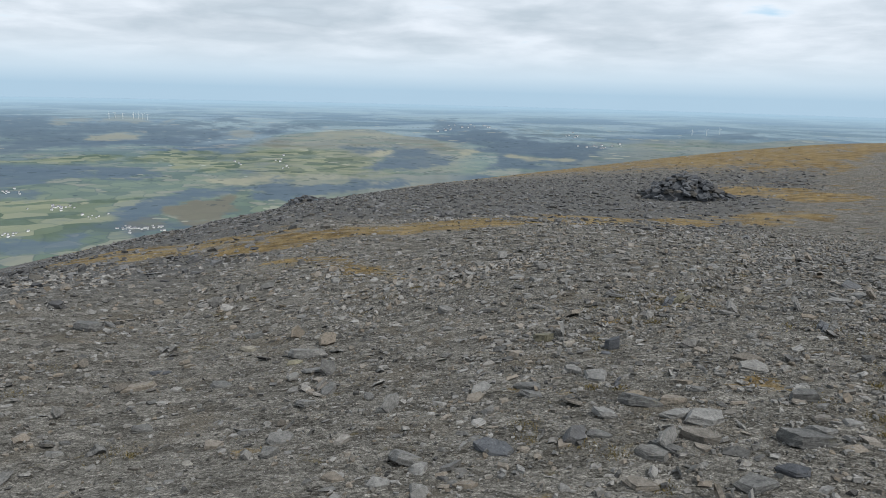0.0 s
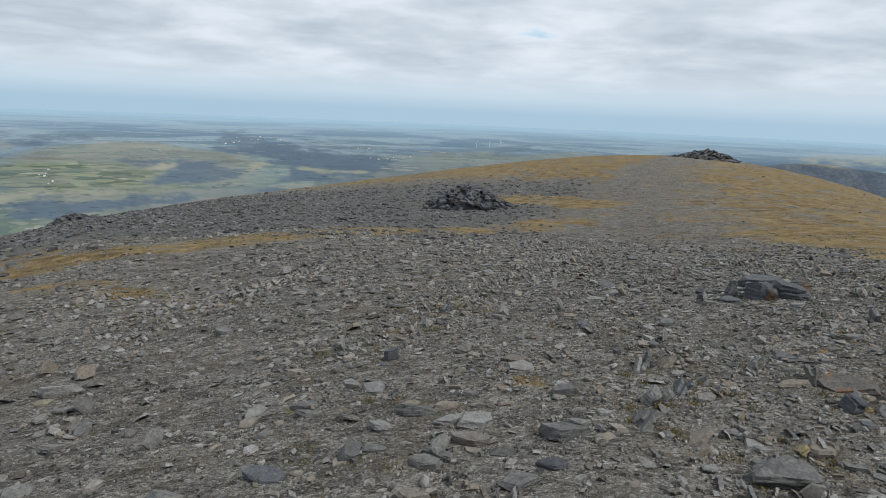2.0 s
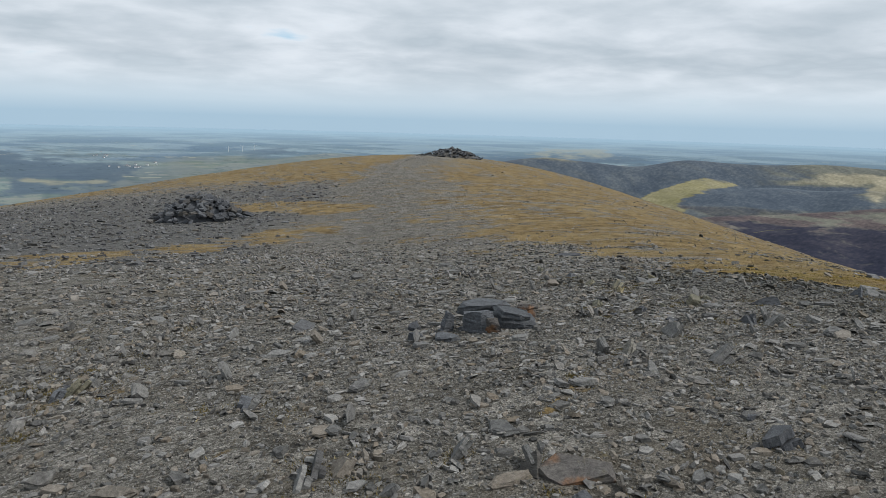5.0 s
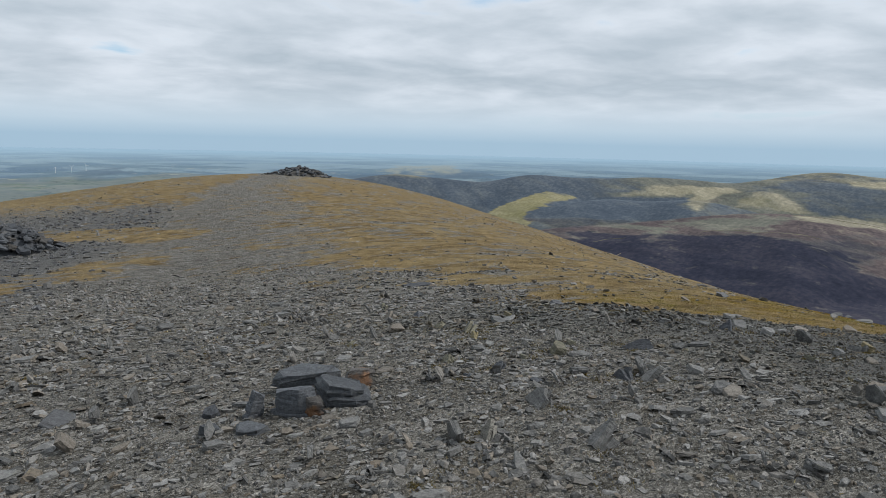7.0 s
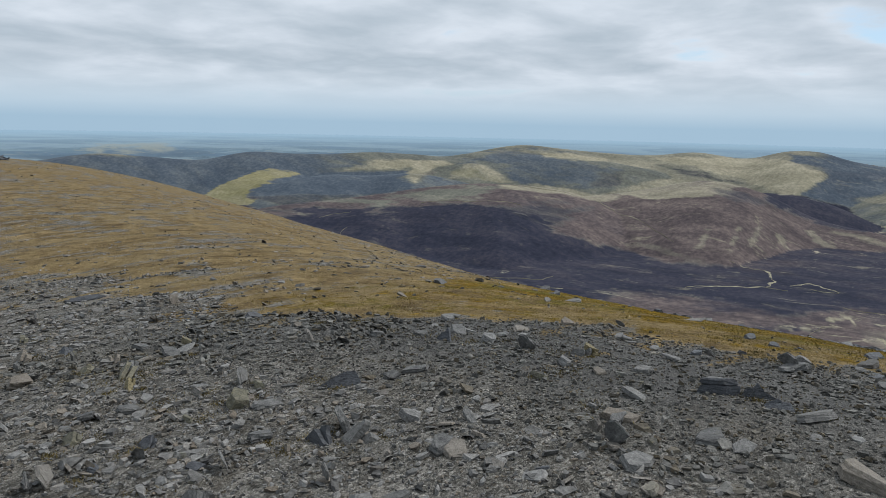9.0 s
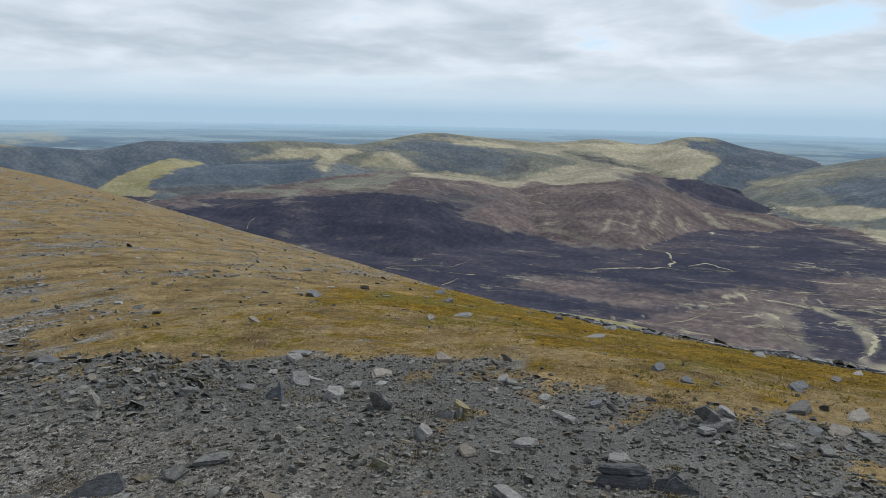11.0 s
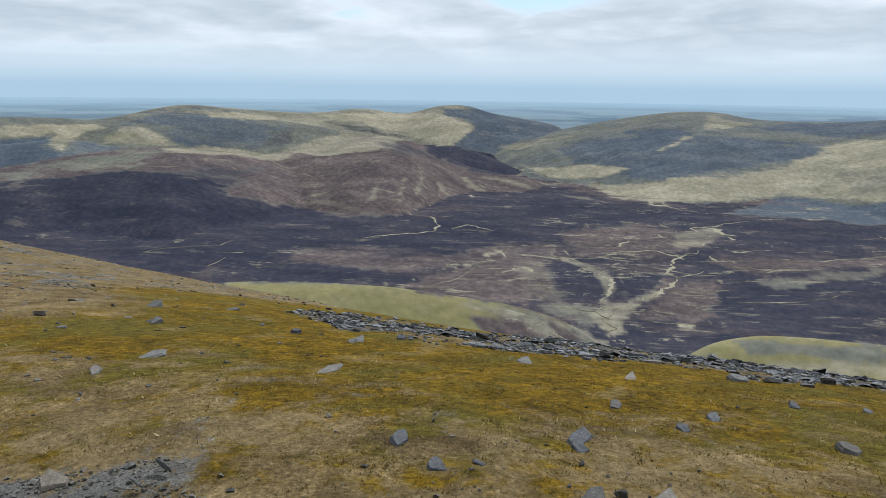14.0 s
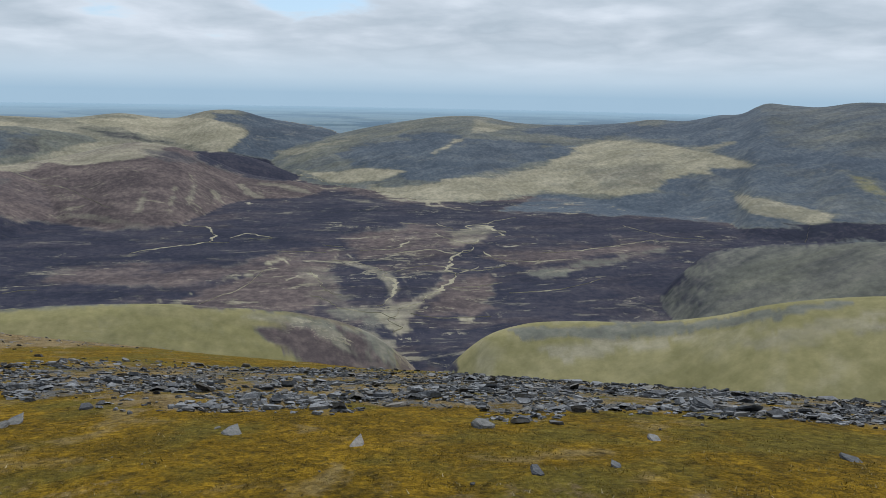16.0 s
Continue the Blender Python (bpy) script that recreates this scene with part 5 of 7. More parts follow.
def shards(name, px, py, size, thick, up, mat, rng, sink=0.24, label="", category="stones"):
    """Many loose slate shards in one mesh: six-sided flakes lying on, or standing out of, the ground."""
    n = len(px)
    pz = ground_z(px, py)
    gx = (ground_z(px + 0.15, py) - pz) / 0.15
    gy = (ground_z(px, py + 0.15) - pz) / 0.15
    k = 4 if n > 60000 else 5
    a = (np.arange(k)[None] + rng.uniform(-0.38, 0.38, (n, k))) * (2 * np.pi / k)
    q = rng.uniform(0.7, 1.12, (n, k))
    aspect = rng.uniform(0.28, 0.85, (n, 1))
    lx, ly = np.cos(a) * q * size[:, None] / 2, np.sin(a) * q * size[:, None] / 2 * aspect
    shrink = rng.uniform(0.72, 0.98, (n, 1))
    off = rng.uniform(-0.12, 0.12, (n, 2)) * size[:, None]
    bot = np.stack([lx, ly, np.repeat(-thick[:, None] / 2, k, 1)], -1)
    top = np.stack([lx * shrink + off[:, :1], ly * shrink + off[:, 1:], thick[:, None] / 2 + rng.uniform(-0.25, 0.25, (n, k)) * thick[:, None]], -1)
    v = np.concatenate([bot, top], 1)
    # tilt about x, then turn about z, then follow the slope
    turn = np.where(up > 0.5, STRIKE + rng.normal(0, 0.3, n), rng.uniform(0, 2 * np.pi, n))
    tilt = np.where(up > 0, up, rng.normal(0, 1, n) * np.where(size < 0.07, 0.45, 0.27))
    ct, st, cz, sz = (f(t)[:, None] for t in (tilt, turn) for f in (np.cos, np.sin))
    vy, vz = v[..., 1] * ct - v[..., 2] * st, v[..., 1] * st + v[..., 2] * ct
    vx, vy = v[..., 0] * cz - vy * sz, v[..., 0] * sz + vy * cz
    vz = vz + vx * gx[:, None] + vy * gy[:, None]
    lift = thick / 2 * (1 - 2 * sink) + np.abs(np.sin(tilt)) * size * np.where(up > 0, 0.12, 0.16)
    co = np.stack([vx + px[:, None], vy + py[:, None], vz + (pz + lift)[:, None]], -1).reshape(-1, 3)
    base = (np.arange(n) * 2 * k)[:, None]
    tops = base + np.arange(k, 2 * k)[None]
    i = np.arange(k)
    side = np.stack([i, (i + 1) % k, (i + 1) % k + k, i + k], -1).ravel()
    sides = base + side[None]
    loops = np.concatenate([tops, sides], 1).ravel()
    per = np.r_[k, np.full(k, 4)]
    totals = np.tile(per, n)
    starts = np.r_[0, np.cumsum(totals)[:-1]]
    me = bpy.data.meshes.new(name)
    me.vertices.add(len(co))
    me.vertices.foreach_set("co", co.astype(np.float32).ravel())
    me.loops.add(len(loops))
    me.loops.foreach_set("vertex_index", loops.astype(np.int32))
    me.polygons.add(len(starts))
    me.polygons.foreach_set("loop_start", starts.astype(np.int32))
    me.update(calc_edges=True)
    me.shade_flat()
    me.materials.append(mat)
    return tagged(new(name, me), label, category, kind="stuff")


def scatter(rng, n, radius, keep):
    """Points about the walk's line, at distances within radius, thinned by keep(x, y)."""
    line = np.array([(0.0, 0.0), (0.9, 1.1), (1.9, 2.4), (3.3, 3.4), (5.3, 3.9), (6.4, 3.9), (8.0, 3.2)])
    pick = rng.uniform(0, len(line) - 1, n)
    i = pick.astype(int)
    base = line[i] + (line[i + 1] - line[i]) * (pick - i)[:, None]
    lo, hi = radius
    d = np.sqrt(rng.uniform(lo * lo, hi * hi, n)) * np.where(rng.uniform(0, 1, n) < 0.25, 0.6, 1.0) if lo < 1 else np.sqrt(rng.uniform(lo * lo, hi * hi, n))
    a = np.radians(rng.uniform(-62, 150, n))
    x, y = base[:, 0] + d * np.sin(a), base[:, 1] + d * np.cos(a)
    ok = (rng.uniform(0, 1, n) < keep(x, y)) & (ribbon(x, y, [tuple(p) for p in line]) > 0.8 * lo)
    return x[ok], y[ok]


def bare(x, y, turf_share=0.06):
    t, m, b, s = covers(x, y)
    return np.clip(1 - smoothstep(np.maximum(t, m), 0.35, 0.75), turf_share * (1 - 0.9 * m), 1)


def build_shards():
    rng = np.random.default_rng(7)
    spec = [  # name, count, radius, size range, material, share kept on turf
        ("gravel_near", 100000, (0.02, 7.5), (0.014, 0.060), MAT_CHIPS, 0.02),
        ("slate_shards_near", 30000, (0.02, 9.0), (0.04, 0.20), MAT_CHIPS, 0.02),
        ("slate_shards", 46000, (6.5, 17.0), (0.05, 0.24), MAT_CHIPS, 0.08),
        ("slate_shards_middle", 34000, (13.0, 42.0), (0.06, 0.24), MAT_CHIPS, 0.45),
        ("slate_shards_far", 18000, (36.0, 100.0), (0.14, 0.40), MAT_CHIPS, 0.40),
    ]
    for name, n, radius, (lo, hi), mat, share in spec:
        x, y = scatter(rng, n, radius, lambda u, v: bare(u, v, share) * (1.0 if hi < 0.1 else 0.35 + 0.65 * smoothstep(rows(u, v) + 0.8 * fbm(u / 0.7, v / 0.7, 3, 303), -0.08, 0.16)))
        size = (lo + (hi - lo) * rng.beta(1.0, 4.6, len(x))) * np.where((x > 7.0) & (y < 7) & (hi > 0.1), 0.6, 1.0)
        thick = size * np.where(size < 0.07, rng.uniform(0.15, 0.45, len(x)), rng.uniform(0.08, 0.20, len(x)))
        if lo >= 0.06:
            thick = thick * 0.55
        clump = rows(x, y)
        up = np.where(rng.uniform(0, 1, len(x)) < (0.05 + 0.55 * smoothstep(clump, 0.08, 0.22)) * (1 if lo < 0.06 else 0.3), rng.uniform(0.6, 1.45, len(x)), 0)
        size = np.where((up > 0) & (size > 0.03), size * rng.uniform(1.0, 1.25, len(x)), size)
        # chips east of about x = 6.6 take the darker material
        eastern = (x + 3 * fbm(x / 1.5, y / 1.5, 3, 304) > 6.6) & (y < 9.5)
        for e, kind, text in ((~eastern, mat, "grey slate shards lying loose on the summit"), (eastern, MAT_DARKER_CHIPS, "darker slate shards between moss and gravel")):
            if e.any():
                shards(name, x[e], y[e], size[e], thick[e], up[e], kind, rng, label=text)
    # the darker block field and the scree strip on the brink
    x, y = scatter(rng, 80000, (9.0, 60.0), lambda u, v: covers(u, v)[2] * (1 - covers(u, v)[3]))
    size = 0.08 + 0.30 * rng.beta(1.2, 3.6, len(x))
    shards("dark_block_field", x, y, size, size * rng.uniform(0.10, 0.28, len(x)), np.where(rng.uniform(0, 1, len(x)) < 0.10, rng.uniform(0.3, 1.2, len(x)), 0),
           MAT_DARK_CHIPS, rng, label="dark slate blocks heaped close together", sink=0.2)
    x, y = scatter(rng, 110000, (3.5, 16.0), lambda u, v: 1.0 * covers(u, v)[3] * (0.05 + 0.95 * smoothstep(fbm(u / 0.8, v / 0.8, 4, 330), -0.06, 0.08)))
    size = 0.045 + 0.19 * rng.beta(1.1, 3.8, len(x)) + 0.12 * (rng.uniform(0, 1, len(x)) < 0.04)
    shards("scree_strip", x, y, size, size * rng.uniform(0.08, 0.24, len(x)), np.where(rng.uniform(0, 1, len(x)) < 0.2, rng.uniform(0.3, 0.9, len(x)), 0),
           MAT_SCREE, rng, label="blue-grey slate scree along the brink of the turf", sink=0.25)


build_shards()


def fin_mesh(name, seed, long, high, deep, mat):
    """Slate split along its cleavage: thin plates on edge, side by side, each with a jagged top."""
    rng = random.Random(seed)
    bm = bmesh.new()
    plates = rng.choice((2, 2, 3))
    for j in range(plates):
        y = deep * ((j + 0.5) / plates - 0.5) + rng.uniform(-0.1, 0.1) * deep
        th = deep / plates * rng.uniform(0.7, 1.15)
        span, at, tall = long * rng.uniform(0.45, 1.0), rng.uniform(-0.2, 0.2) * long, high * rng.uniform(0.35, 0.9)
        knots = rng.choice((4, 5, 6))
        peak = rng.uniform(0.15, 0.85)
        rim = [(at - span / 2, -0.4 * high)]
        for k in range(knots):
            f = k / (knots - 1)
            q = 1 - abs(f - peak) / max(peak, 1 - peak) * rng.uniform(0.5, 0.95)
            rim.append((at + span * (f - 0.5) * rng.uniform(0.8, 1.0) * (1 - 0.35 * q), tall * q * rng.uniform(0.75, 1.05)))
        rim.append((at + span / 2, -0.4 * high))
        lean = rng.uniform(-0.25, 0.25)
        front = [bm.verts.new((x, y - th / 2 + lean * z * 0.5, z)) for x, z in rim]
        back = [bm.verts.new((x * rng.uniform(0.93, 1.0), y + th / 2 + lean * z * 0.5, z * rng.uniform(0.86, 1.0) if z > 0 else z)) for x, z in rim]
        bm.faces.new(front)
        bm.faces.new(back[::-1])
        for k in range(len(rim)):
            m = (k + 1) % len(rim)
            bm.faces.new((front[m], front[k], back[k], back[m]))
    bmesh.ops.recalc_face_normals(bm, faces=bm.faces)
    me = bpy.data.meshes.new(name)
    bm.to_mesh(me)
    bm.free()
    me.shade_flat()
    me.materials.append(mat)
    return me


def put_stone(name, x, y, long, wide, thick, turn, tilt=0.0, roll=0.0, lift=0.0, seed=0, mat=None, label="", group=""):
    z = float(ground_z(x, y)) + thick * 0.30 + lift
    if thick > 1.05 * wide and lift == 0:
        # a fin: the layers stand on edge
        me = fin_mesh(name, seed, long, thick * 1.3, max(wide, 0.6 * thick), mat or MAT_SLATE)
        tilt, roll = tilt * 1.6 + 8, roll + (seed % 37) - 18
        z -= thick * 0.25
    else:
        me = slate_mesh(name, seed, long, wide, thick, mat=mat or MAT_SLATE)
    ob = part(name, me, None, m=pose(x, y, z, tilt, roll, turn))
    tagged(ob, label or "grey slate stone lying on the scree", "stone", group)
    return ob


# the heap of big slabs beside the track
SLABS = [  # x, y, long, wide, thick, turn, tilt, roll, lift, material
    (4.26, 7.21, 0.50, 0.36, 0.10, -32, 8, -4, 0.09, MAT_BLUE),
    (4.33, 6.68, 0.52, 0.34, 0.11, -44, 10, 3, 0.05, MAT_BLUE),
    (3.98, 6.72, 0.34, 0.24, 0.21, -38, 4, 0, 0.01, MAT_DARK),
    (4.59, 6.97, 0.30, 0.24, 0.17, -20, 0, 8, 0.01, MAT_RUST),
    (3.78, 6.85, 0.22, 0.12, 0.20, 20, 8, 14, 0.01, MAT_DARK),
    (3.65, 6.60, 0.27, 0.19, 0.05, -20, 6, 0, 0.0, MAT_BLUE),
    (3.57, 7.07, 0.16, 0.12, 0.06, 30, 8, -4, 0.0, MAT_DARK),
    (3.47, 6.75, 0.16, 0.10, 0.06, 0, 0, 0, 0.0, MAT_BLUE),
    (4.37, 7.01, 0.26, 0.20, 0.14, 12, 0, 0, 0.0, MAT_DARK),
    (4.05, 6.59, 0.16, 0.06, 0.13, -38, 6, 0, 0.02, MAT_RUST),
]
for k, (x, y, lo, wi, th, tu, ti, ro, li, mt) in enumerate(SLABS):
    put_stone("slate_slab", x, y, lo * 0.86, wi * 0.86, th * 0.95, tu, ti, ro, li, 20 + k, mt,
              "iron-stained slate block in a small heap" if mt is MAT_RUST else "big dark slate slab in a small heap", "heap of slabs")


def build_cairn(name, x, y, radius, height, count, size, seed, label):
    """A cone of piled slate: a rubble core and its stones, each a part."""
    rng = random.Random(seed)
    root = new(name)
    z0 = float(ground_z(x, y))
    root.matrix_basis = pose(x, y, z0)
    tagged(root, label, "cairn")
    bm = bmesh.new()
    rings, seg = 6, 22
    grid = []
    for i in range(rings + 1):
        f = i / rings
        row = []
        for j in range(seg):
            a = 2 * math.pi * j / seg
            rr = radius * (1 - f) ** 0.75 * rng.uniform(0.86, 1.06) + 0.02
            row.append(bm.verts.new((rr * math.cos(a), rr * math.sin(a), height * 0.86 * f**0.9 - 0.25 * (1 - f) + rng.uniform(-0.04, 0.04))))
        grid.append(row)
    for lo, hi in zip(grid[:-1], grid[1:]):
        for j in range(seg):
            k = (j + 1) % seg
            bm.faces.new((lo[j], lo[k], hi[k], hi[j]))
    bm.faces.new(grid[-1])
    me = bpy.data.meshes.new("core")
    bm.to_mesh(me)
    bm.free()
    part("core", me, MAT_DARK, root)
    shapes = [slate_mesh("stone", seed * 10 + k, size, size * 0.62, size * rng.uniform(0.2, 0.36), mat=MAT_DARK, most=2) for k in range(9)]
    for k in range(count):
        f = rng.random() ** 1.25
        a = rng.uniform(0, 2 * math.pi)
        rr = radius * (1 - f) ** 0.75 * rng.uniform(0.9, 1.1)
        dz = float(ground_z(x + rr * math.cos(a), y + rr * math.sin(a))) - z0
        ob = part("stone", rng.choice(shapes), None, root, m=pose(rr * math.cos(a), rr * math.sin(a), height * 0.9 * f**0.9 + dz * (1 - f) + size * 0.08,
                                                                  rng.gauss(0, 20), rng.gauss(0, 20), rng.uniform(0, 360)))
        s = rng.uniform(0.6, 1.35)
        ob.scale = (s, s, s)
    return root


build_cairn("cairn", 4.6, 32.2, 1.8, 1.02, 230, 0.40, 3, "low cairn of dark slate blocks spread on the scree")
build_cairn("cairn", 39.8, 83.0, 3.7, 1.1, 190, 0.55, 5, "round summit cairn of dark slate on the ridge crest")
build_cairn("cairn", -24.0, 62.8, 2.3, 0.9, 110, 0.5, 7, "tumbled low cairn of dark slate on the brow")


# ---- single stones that stand out ----
KINDS = {"s": (MAT_SLATE, "grey slate stone lying on the summit scree"), "d": (MAT_DARK, "dark slate stone lying on the summit"),
         "p": (MAT_PALE, "pale weathered stone on the summit"), "l": (MAT_LICHEN, "slate stone crusted with yellow lichen"),
         "r": (MAT_RUST, "rusty slate slab on the scree")}
FINS = []


def stone(x, y, long, wide, thick, turn, lean, kind, label=""):
    """One stone of the summit: place, size, turn, lean about its length, and what it is."""
    mat, plain = KINDS[kind]
    if thick >= 0.16 and x < 9.5 or "fins" in label:
        FINS.append((x, y))
    low = (0.4 if "fin" in label else 0.62) if x < 7 else 0.36
    size = 0.56 if x > 6.8 and kind == "p" else 0.72
    put_stone("slate_stone", x, y, long * size, wide * size, thick * low * size / 0.72, turn, lean, seed=100 + int(1000 * x + 77 * y) % 9000, mat=mat,
              label=label or plain, group="stones on the summit")


stone(-1.19, 6.95, 0.3, 0.2, 0.11, 10, 8, 's', 'flat-topped grey slate block on the scree')
stone(-0.16, 5.73, 0.24, 0.14, 0.12, 0, 0, 'l', 'small slate block spotted with yellow lichen')
stone(1.42, 4.35, 0.27, 0.19, 0.11, 6, 5, 's', 'pale-topped slate block with a dark broken front')
stone(0.82, 4.05, 0.34, 0.22, 0.1, 25, 14, 's')
stone(0.76, 3.8, 0.3, 0.16, 0.09, -8, 4, 's')
stone(0.48, 3.58, 0.26, 0.17, 0.08, -20, 0, 's')
stone(0.09, 3.79, 0.36, 0.14, 0.16, 70, 35, 'd', 'dark slate fin leaning out of the scree')
stone(-0.8, 3.5, 0.34, 0.22, 0.09, -25, -28, 's', 'tilted slate slab propped over a dark gap')
stone(-3.02, 6.45, 0.22, 0.15, 0.09, 30, 0, 's')
stone(-12.32, 19.33, 0.45, 0.24, 0.1, 5, 0, 's')
stone(-9.62, 13.74, 0.46, 0.26, 0.12, 12, -8, 's')
stone(-6.2, 7.7, 0.42, 0.26, 0.15, -10, 12, 'd')
stone(0.36, 5.47, 0.2, 0.15, 0.16, 20, 0, 'd')
stone(0.93, 5.46, 0.26, 0.12, 0.09, 35, 18, 's')
stone(1.26, 5.08, 0.4, 0.12, 0.1, -25, 30, 's')
stone(-2.67, 5.06, 0.3, 0.2, 0.05, 0, 0, 's')
stone(-1.66, 3.84, 0.26, 0.2, 0.06, 35, 10, 's')
stone(1.97, 5.89, 0.36, 0.09, 0.24, 68, 10, 'd', 'upright slate fin with moss in its lee')
stone(2.07, 5.92, 0.26, 0.07, 0.2, 66, 14, 's', 'upright slate fin with moss in its lee')
stone(0.94, 6.87, 0.34, 0.09, 0.26, 72, 8, 'd', 'upright slate fin with moss in its lee')
stone(1.03, 6.85, 0.3, 0.14, 0.2, 60, 16, 'l')
stone(1.97, 3.62, 0.42, 0.1, 0.22, 62, 30, 's', 'slate fin leaning out of the scree')
stone(1.76, 3.87, 0.4, 0.08, 0.18, 60, 24, 's')
stone(2.18, 3.14, 0.46, 0.3, 0.17, -14, 14, 's', 'big tilted slate slab on the scree')
stone(3.26, 4.26, 0.56, 0.34, 0.09, -38, 30, 'r', 'rust-stained slate slab leaning on its neighbours')
stone(3.11, 4.42, 0.36, 0.1, 0.24, 112, 18, 'd', 'dark slate fin beside a rusty slab')
stone(3.1, 3.97, 0.28, 0.16, 0.16, 75, 20, 'd')
stone(2.96, 4.37, 0.34, 0.14, 0.06, 4, 0, 's')
stone(2.16, 4.84, 0.4, 0.09, 0.24, 66, 12, 'd', 'upright slate fin in a broken row')
stone(2.06, 4.76, 0.3, 0.08, 0.22, 70, 16, 's', 'upright slate fin in a broken row')
stone(2.27, 4.8, 0.3, 0.09, 0.18, 64, 18, 's')
stone(2.2, 4.39, 0.36, 0.1, 0.24, 62, 22, 'd', 'upright slate fin in a broken row')
stone(2.08, 4.32, 0.34, 0.1, 0.2, 66, 25, 's', 'upright slate fin in a broken row')
stone(1.94, 4.22, 0.3, 0.16, 0.17, 66, 30, 's')
stone(2.39, 4.49, 0.3, 0.08, 0.16, 58, 28, 's')
stone(4.38, 4.06, 0.44, 0.14, 0.2, 30, 36, 'd')
stone(3.54, 3.57, 0.34, 0.15, 0.06, 0, 0, 's')
stone(3.25, 3.75, 0.28, 0.16, 0.05, -6, 0, 's')
stone(2.85, 4.71, 0.26, 0.08, 0.16, 56, 20, 's')
stone(2.82, 7.71, 0.42, 0.3, 0.05, 60, 20, 'd', 'smooth dark slate plate on the scree')
stone(2.67, 7.19, 0.3, 0.2, 0.05, 20, 0, 's')
stone(1.77, 9.6, 0.3, 0.14, 0.06, -8, 0, 'p', 'pale flat stone among grey slate')
stone(4.5, 11.44, 0.4, 0.2, 0.12, 20, 10, 's')
stone(6.29, 12.31, 0.4, 0.22, 0.1, 4, 0, 's')
stone(8.75, 12.38, 0.7, 0.3, 0.13, -4, 6, 'd')
stone(8.38, 8.81, 0.36, 0.22, 0.16, 5, 20, 'd', 'dark slate block at the edge of the turf')
stone(8.97, 6.88, 0.26, 0.2, 0.14, 10, 0, 's')
stone(8.03, 6.98, 0.22, 0.18, 0.14, 25, 10, 's')
stone(8.13, 6.38, 0.28, 0.1, 0.24, 100, 10, 'd', 'upright slate fin beside a pale boulder')
stone(8.31, 6.08, 0.32, 0.24, 0.22, 15, 12, 'p', 'pale quartz-veined boulder spotted with lichen')
stone(6.8, 6.35, 0.44, 0.09, 0.24, 130, 25, 'd', 'slate fin leaning out of the scree')
stone(6.51, 8.11, 0.36, 0.09, 0.24, 70, 12, 's', 'upright slate fin with moss in its lee')
stone(6.42, 8.06, 0.3, 0.07, 0.18, 64, 18, 'l')
stone(6.02, 8.71, 0.34, 0.2, 0.12, 40, 18, 's')
stone(6.25, 6.66, 0.3, 0.2, 0.14, 40, 22, 'l')
stone(6.04, 5.85, 0.28, 0.08, 0.22, 72, 10, 'd', 'upright slate fin in a broken row')
stone(6.14, 5.66, 0.26, 0.16, 0.22, 60, 20, 'p')
stone(5.2, 5.77, 0.28, 0.1, 0.18, 70, 22, 's')
stone(5.05, 5.14, 0.3, 0.1, 0.22, 62, 26, 's')
stone(3.68, 7.81, 0.24, 0.1, 0.06, 0, 0, 's')
stone(4.64, 5.59, 0.22, 0.1, 0.2, 80, 15, 'p')
stone(7.78, 4.21, 0.36, 0.18, 0.28, 110, 14, 'd', 'blue-black slate block standing on edge')
stone(7.78, 4.01, 0.3, 0.08, 0.22, 105, 12, 'd', 'dark slate fin beside a bigger block')
stone(7.65, 3.88, 0.26, 0.08, 0.17, 100, 16, 'd')
stone(7.57, 3.69, 0.36, 0.14, 0.14, 140, 30, 's')
stone(6.23, 5.2, 0.26, 0.16, 0.1, 10, 0, 's')
stone(7.01, 4.12, 0.34, 0.22, 0.09, -6, -10, 's')
stone(6.53, 4.32, 0.3, 0.18, 0.08, -20, 12, 's')
stone(6.88, 3.45, 0.4, 0.26, 0.12, 30, 20, 's')
stone(7.94, 5.28, 0.34, 0.12, 0.14, 40, 22, 's')
stone(8.35, 5.26, 0.18, 0.11, 0.22, 80, 14, 'l')
stone(8.27, 5.29, 0.18, 0.09, 0.2, 80, 10, 's')
stone(8.89, 4.93, 0.24, 0.14, 0.05, 4, 0, 'p', 'pale flat stone among grey slate')
stone(8.97, 3.9, 0.18, 0.16, 0.22, 30, 10, 's', 'square slate block standing on end')
stone(9.55, 3.5, 0.4, 0.22, 0.13, -14, -8, 'd', "hollow-backed dark slate slab at the turf's edge")
stone(9.61, 3.18, 0.36, 0.22, 0.11, -6, 6, 's', "smooth grey slate slab at the turf's edge")
stone(10.26, 4.46, 0.24, 0.15, 0.12, 0, 12, 'd', 'dark slate block lying on the moss')
stone(9.89, 4.22, 0.2, 0.15, 0.08, 10, 6, 'd')
stone(10.53, 3.49, 0.4, 0.16, 0.08, -20, 10, 'd', 'long dark slate slab lying on the moss')
stone(8.86, 6.09, 0.3, 0.2, 0.09, 10, 14, 's')
stone(9.15, 3.32, 0.3, 0.18, 0.06, -20, 0, 's')
stone(8.87, 4.61, 0.16, 0.12, 0.1, 0, 0, 'd')
stone(10.94, 2.85, 0.22, 0.12, 0.06, 0, 0, 'd')
stone(12.06, 5.37, 0.46, 0.16, 0.07, -28, 6, 's', 'long flat slate slab sunk in the moss')
stone(11.5, 3.19, 0.24, 0.14, 0.08, -8, 8, 'd')
stone(11.28, 2.59, 0.26, 0.13, 0.06, -12, 6, 'd')
stone(10.69, 2.01, 0.26, 0.18, 0.1, 10, 8, 'd')
